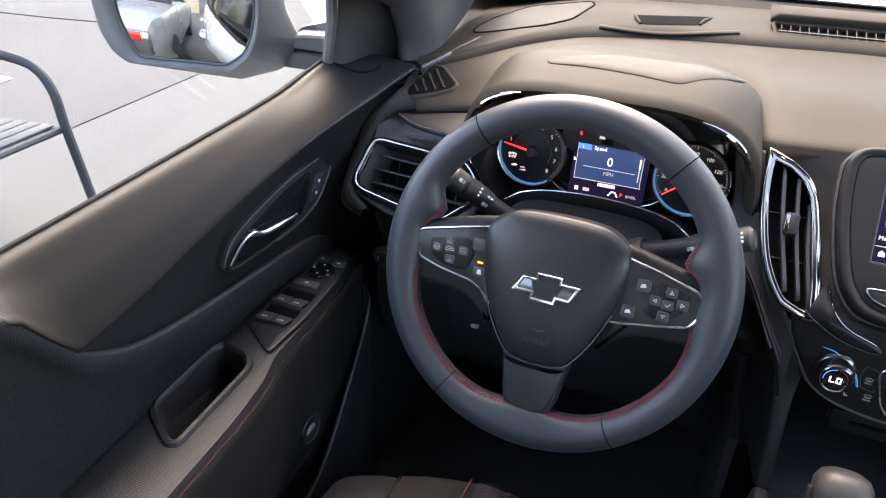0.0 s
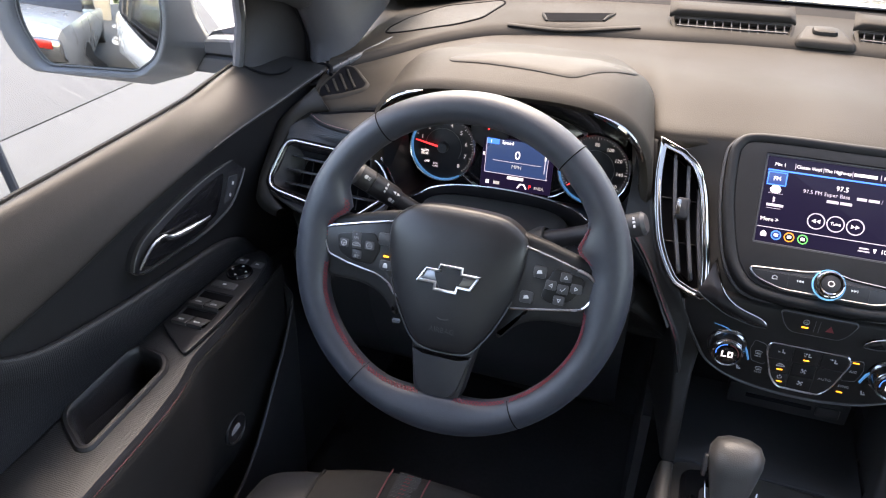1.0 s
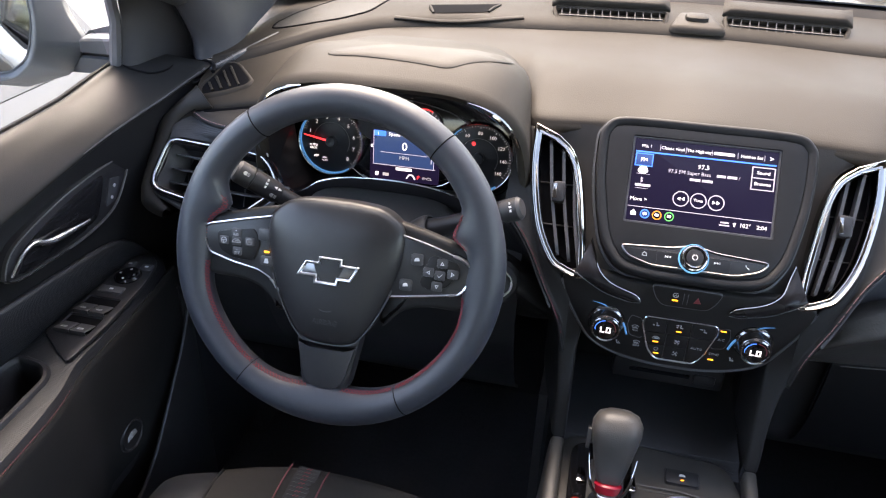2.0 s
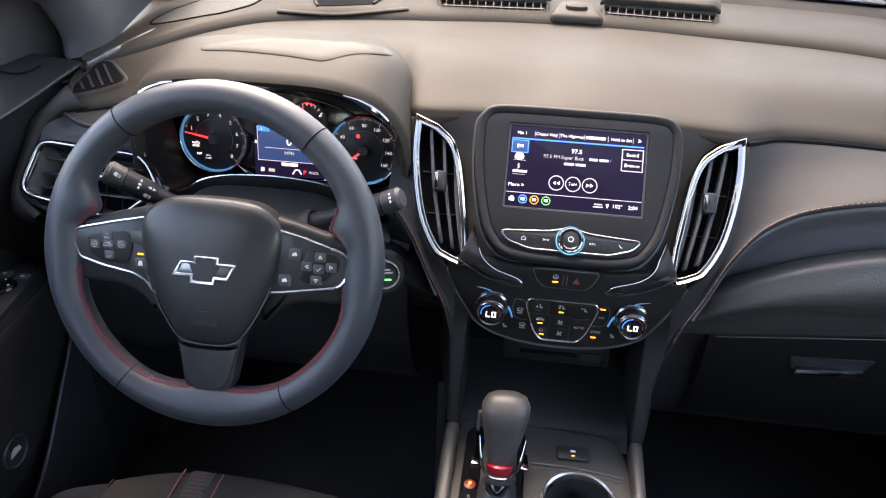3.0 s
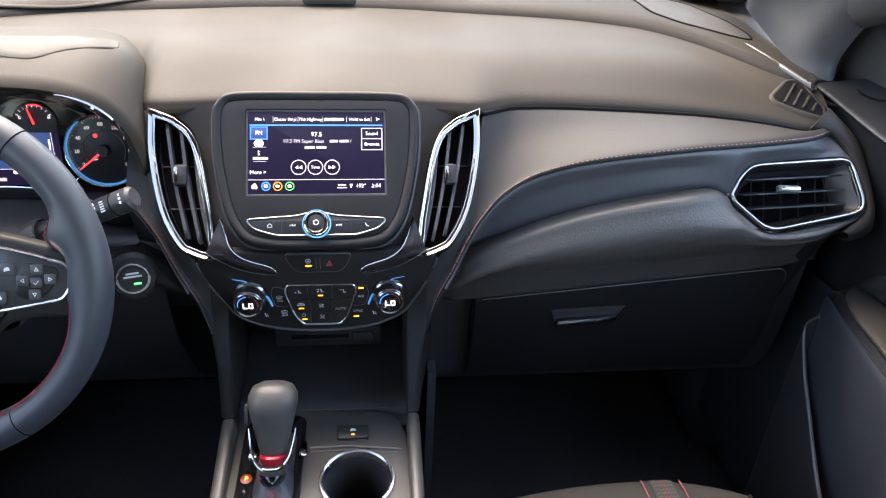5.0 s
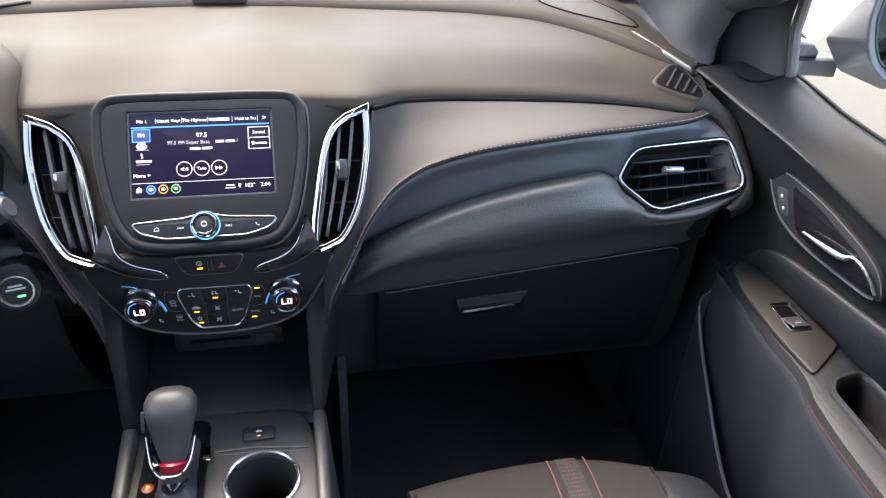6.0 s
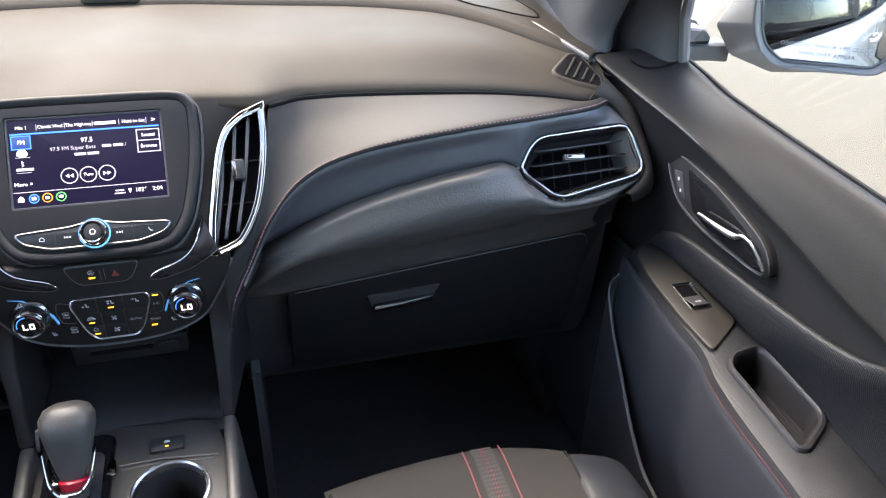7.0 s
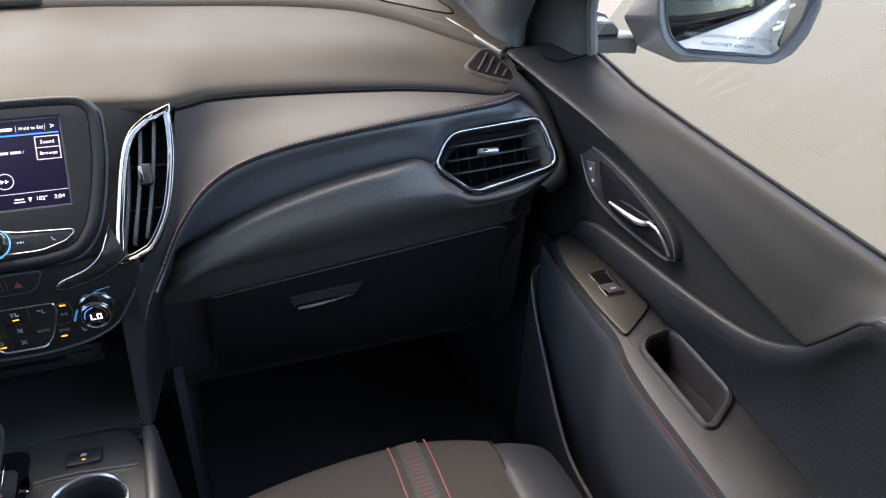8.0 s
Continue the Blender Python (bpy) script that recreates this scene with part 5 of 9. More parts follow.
def glyph(bm, kind, q, k=1.0):
    """Small printed symbols drawn with thin strokes."""
    def stroke(pts, r=0.00042):
        tube([q @ Vector((x * k, y * k, 0.0001)) for x, y in pts], r, sides=4, bm=bm)

    if kind == "fan":
        for a in range(4):
            c, d = math.cos(a * math.pi / 2 + 0.6), math.sin(a * math.pi / 2 + 0.6)
            stroke([(0.0004 * c, 0.0004 * d), (0.0026 * c - 0.0010 * d, 0.0026 * d + 0.0010 * c), (0.0030 * c + 0.0006 * d, 0.0030 * d - 0.0006 * c)], 0.0006)
    elif kind in ("face", "feet", "both"):
        stroke([(0.0008, 0.0018), (0.0014, 0.0), (0.0010, -0.0020), (0.0040, -0.0022)], 0.0007)
        if kind != "feet":
            stroke([(-0.0040, 0.0012), (-0.0008, 0.0010)])
            stroke([(-0.0020, 0.0020), (-0.0008, 0.0010), (-0.0020, 0.0002)])
        if kind != "face":
            stroke([(-0.0034, -0.0010), (-0.0016, -0.0022)])
            stroke([(-0.0030, -0.0024), (-0.0016, -0.0022), (-0.0018, -0.0010)])
    elif kind == "car":
        stroke([(-0.0042, -0.0012), (-0.0036, 0.0004), (-0.0018, 0.0018), (0.0014, 0.0018), (0.0030, 0.0004), (0.0042, -0.0002), (0.0042, -0.0012), (-0.0042, -0.0012)])
        stroke([(-0.0016, -0.0002), (0.0008, 0.0008), (0.0018, -0.0004)])
    elif kind == "power":
        stroke([(0.0022 * math.cos(a), 0.0022 * math.sin(a)) for a in np.linspace(2.2, 7.2, 12)])
        stroke([(0.0, 0.0006), (0.0, 0.0028)])
    elif kind == "screen":
        stroke([(-0.0036, 0.0010), (0.0, 0.0022), (0.0036, 0.0010), (0.0028, -0.0020), (-0.0028, -0.0020), (-0.0036, 0.0010)])
        for x in (-0.0014, 0.0, 0.0014):
            stroke([(x, -0.0030), (x + 0.0004, -0.0014), (x - 0.0003, 0.0002)], 0.0003)
    elif kind == "seat":
        stroke([(-0.0022, 0.0026), (-0.0012, -0.0016), (0.0022, -0.0014)], 0.0009)
        stroke([(0.0006, 0.0020), (0.0002, 0.0008), (0.0008, -0.0002)], 0.0003)
    elif kind == "stop":
        stroke([(0.0028 * math.cos(a), 0.0028 * math.sin(a)) for a in np.linspace(0.7, 6.6, 14)])
        stroke([(0.0014, -0.0010), (0.0, 0.0014), (-0.0014, -0.0010), (0.0010, -0.0004)], 0.0004)
    elif kind == "wheel":
        stroke([(0.0026 * math.cos(a), 0.0026 * math.sin(a)) for a in np.linspace(0, 6.28, 14)])
        stroke([(-0.0026, 0.0002), (0.0026, 0.0002)])
        stroke([(0.0, 0.0002), (0.0, -0.0026)])
    elif kind == "phone":
        stroke([(-0.0024, 0.0020), (-0.0020, -0.0002), (-0.0004, -0.0018), (0.0022, -0.0022)], 0.0008)
        stroke([(0.0006, 0.0022), (0.0024, 0.0004)], 0.0004)
        stroke([(0.0002, 0.0010), (0.0014, -0.0002)], 0.0004)
    return bm


def key(outline, kind=None, at_=(0.0, 0.0), words=None, on=None):
    kb = part("key", plate(bmesh.new(), outline, 0.0032, CLM, bevel=0.0007), PANELBLACK, climate)
    if kind:
        part("key_mark", glyph(bmesh.new(), kind, CLM @ Matrix.Translation((*at_, 0.0033))), KEYPRINT, kb)
    if words:
        lettering(words, 0.0042, CLM @ Matrix.Translation((*at_, 0.0033)), KEYPRINT, kb, "key_mark", wide=1.1)
    if on:
        part("indicator", plate(bmesh.new(), box2(0.0060, 0.0014, 0.0004, *on), 0.0006, CLM, bevel=0.0002, z=0.0030), AMBER, kb, "lit amber line")


key(rounded([(-0.0375, 0.0080), (-0.0140, 0.0080), (-0.0140, 0.0258), (-0.0365, 0.0258), (-0.0388, 0.0190)], 0.0012, 2), "feet", (-0.0257, 0.0195))
key(rounded([(-0.0134, 0.0080), (0.0134, 0.0080), (0.0134, 0.0258), (-0.0134, 0.0258)], 0.0010, 2), "both", (0.0002, 0.0205), on=(0.0002, 0.0131))
key(rounded([(0.0140, 0.0080), (0.0380, 0.0080), (0.0402, 0.0190), (0.0380, 0.0258), (0.0140, 0.0258)], 0.0012, 2), "face", (0.0259, 0.0195))
key(rounded([(-0.0315, -0.0090), (-0.0120, -0.0090), (-0.0120, 0.0072), (-0.0370, 0.0072)], 0.0012, 2), "car", (-0.0227, 0.0008), on=(-0.0226, -0.0047))
key(rounded([(-0.0114, -0.0090), (0.0124, -0.0090), (0.0124, 0.0072), (-0.0114, 0.0072)], 0.0010, 2), "fan", (0.0008, -0.0012))
key(rounded([(0.0130, -0.0270), (0.0215, -0.0270), (0.0300, -0.0165), (0.0382, 0.0072), (0.0130, 0.0072)], 0.0015, 2), words="AUTO", at_=(0.0231, -0.0062))
key(rounded([(-0.0190, -0.0270), (-0.0120, -0.0270), (-0.0120, -0.0096), (-0.0312, -0.0096), (-0.0286, -0.0165)], 0.0012, 2), "power", (-0.0205, -0.0142), on=(-0.0196, -0.0203))
key(rounded([(-0.0114, -0.0270), (0.0124, -0.0270), (0.0124, -0.0096), (-0.0114, -0.0096)], 0.0010, 2), "fan", (0.0012, -0.0172))
for u, v, words, on in ((0.0472, 0.0095, "A/C", (0.0004, 0.0115)), (0.0434, -0.0114, "SYNC", (-0.0022, -0.0078))):
    lettering(words, 0.0044, CLM @ Matrix.Translation((u, v, 0.0012)), KEYPRINT, climate, "key_mark")
    part("indicator", plate(bmesh.new(), box2(0.0062, 0.0015, 0.0004, u + on[0], v + on[1]), 0.0006, CLM, bevel=0.0002, z=0.0009), AMBER, climate, "lit amber line")
for u, v, words in ((-0.0472, 0.0102, "MAX"), (-0.0428, -0.0104, "REAR")):
    part("key_mark", glyph(bmesh.new(), "screen", CLM @ Matrix.Translation((u, v, 0.0012))), KEYPRINT, climate)
    lettering(words, 0.0032, CLM @ Matrix.Translation((u, v - 0.0052, 0.0012)), KEYPRINT, climate, "key_mark")
for s in (1, -1):
    part("key_mark", glyph(bmesh.new(), "seat", CLM @ Matrix.Translation((s * 0.0632, -0.0145, 0.0012))), KEYPRINT, climate, "printed seat symbol")
    line = rounded([(s * 0.0415, 0.0225), (s * 0.0540, 0.0250), (s * 0.0565, 0.0130), (s * 0.0525, -0.0020), (s * 0.0385, -0.0045), (s * 0.0400, 0.0100)], 0.003, 3)
    part("panel_split", tube([CLM @ Vector((p[0], p[1], 0.0010)) for p in line[:20]], 0.00035, sides=4), SPOKE, climate)

# hazard key strip
strip = thing("hazard_switch", (0, 0.716, 1.047), "black switch strip with red hazard triangle", "switch")
hz = rounded([(-0.0380, 0.0690), (-0.0310, 0.0530), (-0.0235, 0.0455), (0.0235, 0.0455), (0.0310, 0.0530), (0.0380, 0.0690)], 0.006)
part("plate", plate(bmesh.new(), hz, 0.0034, CLM, bevel=0.001), PANELBLACK, strip)
part("plate_groove", band(bmesh.new(), hz, [(-0.0008, 0.0), (-0.0008, 0.0026), (0.0002, 0.0030), (0.0002, 0.0)], CLM), SPOKE, strip)
for u in (-0.0025, 0.0020):
    part("split", plate(bmesh.new(), box2(0.0006, 0.0140, 0, u, 0.0570), 0.0003, CLM, bevel=0.0001, z=0.0033), SPOKE, strip)
part("hazard_mark", band(bmesh.new(), [(0.0085, 0.0535), (0.0165, 0.0535), (0.0125, 0.0608)], [(0, 0), (0, 0.0006), (0.0011, 0.0006), (0.0011, 0)], CLM @ Matrix.Translation((0, 0, 0.0033))), DULLRED, strip)
part("hazard_fill", plate(bmesh.new(), [(0.0100, 0.0543), (0.0150, 0.0543), (0.0125, 0.0590)], 0.0003, CLM, bevel=0.0001, z=0.0033), DULLRED, strip)
part("stop_mark", glyph(bmesh.new(), "stop", CLM @ Matrix.Translation((-0.0113, 0.0605, 0.0035))), KEYPRINT, strip)
part("indicator", plate(bmesh.new(), box2(0.0066, 0.0018, 0.0005, -0.0113, 0.0538), 0.0006, CLM, bevel=0.0002, z=0.0032), AMBER, strip, "lit amber line")

# panel that carries the screen and the vents
wide = pchip([(0.96, 0.080), (0.985, 0.098), (1.00, 0.108), (1.03, 0.124), (1.046, 0.130), (1.055, 0.1150), (1.083, 0.1180), (1.138, 0.1325), (1.162, 0.1460), (1.176, 0.168), (1.19, 0.190)])
rows = []
for z in stations(0.962, 1.187, 30):
    t_ = min(1.0, max(0.0, (z - 1.12) / 0.067))
    y = vent_y(z) + 0.006 * (1 - t_) + (seam_y(0.0) - 0.0005 - vent_y(1.187)) * t_
    rows.append([(wide(z) * k, y + 0.010 * abs(k) ** 6, z) for k in np.linspace(-1, 1, 17)])
part("stack_panel", loft(rows), STACK, dash, "grained panel between screen and vents", solid=0.004, smooth=60)

# outer vents
for s in (1, -1):
    vent = thing("air_vent", (s * 0.585, 0.78, 1.10), "wide black louvred air vent in chrome frame at dashboard end", "air vent", "dashboard air vents")
    m = VENT[s]
    k = s
    o = [(0.0085, 0.0000), (0.0130, -0.0105), (0.0250, -0.0215), (0.0480, -0.0412), (0.0640, -0.0442), (0.1640, -0.0195), (0.1752, -0.0125), (0.1778, 0.0020), (0.1690, 0.0400), (0.1630, 0.0520), (0.1525, 0.0548), (0.0480, 0.0428), (0.0360, 0.0392), (0.0225, 0.0262)]
    o = rounded([(k * x, y) for x, y in (o if k > 0 else o[::-1])], 0.009, 4)
    bm = bmesh.new()
    band(bm, o, [(-0.0002, -0.02), (-0.0002, -0.0005), (0.0008, 0.0022), (0.0024, 0.0030), (0.0040, 0.0022), (0.0050, 0.0002), (0.0054, -0.004), (0.0056, -0.02)], m)
    part("frame", bm, CHROME, vent, "polished chrome frame", smooth=70)
    part("housing", band(bmesh.new(), inset(o, -0.0042), [(0.0, -0.020), (0.0, -0.0045), (0.0012, -0.0018), (0.0034, -0.0008), (0.0046, -0.002), (0.0046, -0.02)], m), GLOSS, vent, "gloss black housing")
    inner_o = inset(o, 0.0054)
    part("inner_rim", band(bmesh.new(), inner_o, [(0.0, -0.012), (0.0, -0.0010), (0.0012, -0.0022), (0.0034, -0.0100), (0.0040, -0.012)], m), GLOSS, vent)
    part("throat", band(bmesh.new(), inset(o, 0.0085), [(0, -0.012), (0.002, -0.016), (0.008, -0.032)], m, closed=False), PLASTIC, vent)
    # smooth cheek beside the louvres, towards the door
    edge = pchip([(-0.0145, 0.160), (-0.0100, 0.1675), (0.0020, 0.1710), (0.0400, 0.1620), (0.0475, 0.1570)])
    rows = [[m @ Vector((k * (edge(v) - d), v * (1 - 3.0 * d), z)) for d, z in ((0.0, -0.0030), (0.0025, -0.0060), (0.0080, -0.0120), (0.0150, -0.0210), (0.0230, -0.0330))] for v in stations(-0.0145, 0.0475, 16)]
    part("cheek", loft(rows), PLASTIC, vent, "smooth slanted black cheek", solid=0.001, smooth=70)
    # shade deep in the vent comes from this plate's black colour
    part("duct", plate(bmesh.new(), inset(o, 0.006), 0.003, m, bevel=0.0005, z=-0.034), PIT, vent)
    tip = rounded([(k * x, y) for x, y in ([(-0.0060, -0.0006), (0.0100, -0.0225), (0.0400, -0.0450), (0.0440, -0.0400), (0.0200, -0.0200), (0.0110, -0.0080), (0.0075, 0.0010), (0.0050, 0.0035), (0.0010, 0.0020)][:: k])], 0.002, 2)
    part("tip", plate(bmesh.new(), tip, 0.010, m, bevel=0.0015, z=-0.0120), GLOSS, vent, "gloss black pointed corner")
    for j, v in enumerate((-0.0075, 0.0110, 0.0300)):
        x0, x1 = (0.0285 + 0.15 * abs(v - 0.004)), 0.156 - 0.10 * max(0, v - 0.01)
        pts = [(k * x, v + 0.10 * (x - 0.1)) for x in np.linspace(x0, x1, 8)]
        rows = [[m @ Vector((p[0], p[1] + d, z)) for p in pts] for z, d in ((-0.026, 0.005), (-0.006, -0.002))]
        part("louvre", loft(rows), PLASTIC, vent, "black louvre blade", solid=0.0018)
    rows = [[m @ Vector((k * (u - 0.03 * d * (u - 0.10)), vent_down(u) + 0.0065 + h * (0.7 + 2.2 * abs(u - 0.10)), z)) for d, h, z in ((0, 0.0, -0.0030), (1, 0.0015, -0.0055), (2, 0.0040, -0.0130), (3, 0.0060, -0.0210), (4, 0.0080, -0.0320))] for u in stations(0.0400, 0.1640, 20)]
    part("lower_ledge", loft(rows), PLASTIC, vent, "sloping floor below the blades", solid=0.001, smooth=70)
    for x in (0.044, 0.060, 0.082, 0.104, 0.126, 0.138):
        part("cross_louvre", tube([m @ Vector((k * x, -0.024, -0.024)), m @ Vector((k * (x + 0.004), 0.046, -0.024))], 0.0010, sides=5), PANELBLACK, vent)
    part("tab", plate(bmesh.new(), box2(0.028, 0.0090, 0.0025, k * 0.0830, 0.0105), 0.007, m, bevel=0.002, z=-0.004), SPOKE, vent, "grey sliding tab")
    part("tab_strip", plate(bmesh.new(), box2(0.024, 0.0042, 0.001, k * 0.0840, 0.0105), 0.002, m, bevel=0.0006, z=0.0025), CHROME, vent)


# ---- instrument cluster and its hood ----
hood = thing("cluster_hood", (-0.365, 0.85, 1.2), "black grained hood arching over the instruments", "hood")


def hood_arch(y):
    """The arch of the hood at a depth y: half width, foot height and crown height."""
    f = (y - 0.775) / 0.235
    f = min(max(f, 0.0), 1.0)
    half = 0.176 - 0.036 * f - 0.03 * max(0.0, f - 0.55) ** 2 * 4
    crown = 1.238 + 0.013 * math.sin(math.pi * min(1.0, f * 1.35)) - 0.022 * max(0.0, f - 0.35) ** 1.5
    foot = 1.070 + 0.115 * min(1.0, f * 2.2)
    return half, foot, crown


def hood_row(y, grow=0.0, n=40):
    half, foot, crown = hood_arch(y)
    out = []
    for i in range(n + 1):
        a = math.pi * i / n
        c, s_ = math.cos(a), math.sin(a)
        x = -0.366 - (half + grow) * math.copysign(abs(c) ** 0.5, c)
        z = foot + (crown + grow - foot) * abs(s_) ** 0.55
        out.append((x, y + 0.018 * abs(c) ** 3 * max(0.0, 1 - (y - 0.775) / 0.1), z))
    return out


ys = [0.790, 0.778, 0.775, 0.780, 0.79, 0.81, 0.835, 0.86, 0.89, 0.92, 0.95, 0.975, 0.995, 1.005]
rows = [hood_row(ys[0], -0.012), hood_row(ys[1], -0.009), hood_row(ys[2], -0.004)] + [hood_row(y) for y in ys[3:]]
rows.append([(x, y + 0.004, z - 0.02) for x, y, z in rows[-1]])
part("cover", loft(rows), PAD, hood, "matt grained cover", solid=0.003, smooth=60)
inner = [hood_row(0.790, -0.012), hood_row(0.83, -0.016), hood_row(0.885, -0.022)]
part("inner_lining", loft(inner), BEZELGLOSS, hood, solid=0.003, smooth=60)
# raised plate on top
pl = [(-0.4500, 0.8330), (-0.4400, 0.8268), (-0.3984, 0.8279), (-0.3446, 0.8244), (-0.3150, 0.8200), (-0.2950, 0.8215), (-0.2723, 0.8466), (-0.2550, 0.8620), (-0.2330, 0.8850), (-0.2330, 0.9080), (-0.2512, 0.9520), (-0.2850, 0.9250), (-0.3192, 0.8960), (-0.3734, 0.8887), (-0.4113, 0.8630), (-0.4448, 0.8432)]
pl = spline(pl, 4, closed=True)


def hood_z(x, y):
    r = hood_row(y, 0.0, 60)
    xs_, zs_ = [p[0] for p in r], [p[2] for p in r]
    return float(np.interp(x, xs_, zs_))


cxy = np.mean(pl, axis=0)
bm = bmesh.new()
rings = []
for k, lift in ((1.0, -0.001), (0.995, 0.0016), (0.98, 0.0024), (0.6, 0.0026), (0.25, 0.0026)):
    rings.append([bm.verts.new((*(cxy + (np.array(p) - cxy) * k), hood_z(*(cxy + (np.array(p) - cxy) * k)) + lift)) for p in pl])
for a, b in zip(rings, rings[1:]):
    bridge(bm, a, b)
bm.faces.new(rings[-1])
part("top_plate", bm, surface("hood_plate", (0.0268, 0.0228, 0.0183), 0.58, grain=0.2, scale=1200, vary=0.05, spec=0.25, kind="leather"), hood, "lighter smooth inset plate", smooth=60)
# chrome strips at both sides of the opening
arch = hood_row(0.7725, -0.006, 60)
for seg in (arch[11:25], arch[37:52]):
    n = len(seg)
    part("chrome_strip", tube(seg, [0.0008 + 0.0032 * math.sin(math.pi * (i + 0.5) / n) for i in range(n)], sides=10), CHROME, hood, "tapered chrome strip")

CL = onto((-0.3665, 0.877, 1.10), (1, 0, 0), (0, 0.174, 0.985))
cluster = thing("instrument_cluster", (-0.3665, 0.88, 1.10), "lit instrument cluster with two dials and blue display", "instrument cluster")
o = spline([(-0.158, -0.020), (-0.120, -0.040), (-0.05, -0.044), (0.05, -0.044), (0.118, -0.040), (0.156, -0.015), (0.156, 0.05), (0.13, 0.10), (0.07, 0.13), (-0.07, 0.13), (-0.135, 0.10), (-0.160, 0.05)], 4, closed=True)
part("backplate", plate(bmesh.new(), o, 0.004, CL, bevel=0.001, z=-0.008), GLOSS, cluster, "black backplate")
# gloss black bezel that funnels from its silver edge down to the dials
edge = [(-0.167, 1.175, 0.795), (-0.1645, 1.1376, 0.80), (-0.1610, 1.110, 0.80), (-0.1525, 1.0876, 0.80), (-0.1410, 1.0755, 0.80), (-0.1300, 1.0718, 0.80), (-0.1135, 1.0780, 0.80), (-0.0935, 1.0915, 0.80), (-0.0640, 1.1005, 0.80), (-0.0300, 1.1045, 0.80), (0.0, 1.1055, 0.80)]
edge = spline([(-0.366 + x, y, z) for x, z, y in edge] + [(-0.366 - x, y, z) for x, z, y in edge[-2::-1]], 5)
inner = [(-0.366 + 0.93 * (x + 0.366), 0.872, 1.064 + (0.87 * (z - 1.0718) if abs(x + 0.366) > 0.125 else 0.0)) for x, y, z in edge]
mid = [tuple(0.5 * np.array(a) + 0.5 * np.array(b) + np.array((0, 0, -0.004))) for a, b in zip(edge, inner)]
lip = [(x, y - 0.002, z - 0.006) for x, y, z in edge]
skirt = [(x, y + 0.012, z - 0.030) for x, y, z in edge]
part("bezel", loft([inner, mid, edge, lip, skirt]), BEZELGLOSS, cluster, "dark smoked bezel", solid=0.002, smooth=60)
part("bezel_edge", tube(edge, 0.0010, sides=6), EMBLEM, cluster, "thin silver edge")
part("side_trim", tube(spline([(-0.5350, 0.8060, 1.1560), (-0.5335, 0.8050, 1.1480), (-0.5295, 0.8016, 1.1259), (-0.5201, 0.7971, 1.1004), (-0.5095, 0.7943, 1.0847), (-0.4979, 0.7932, 1.0785)], 4), [0.0005] * 4 + [0.0011] * 17, sides=6), EMBLEM, cluster, "silver trim line beside the dials")
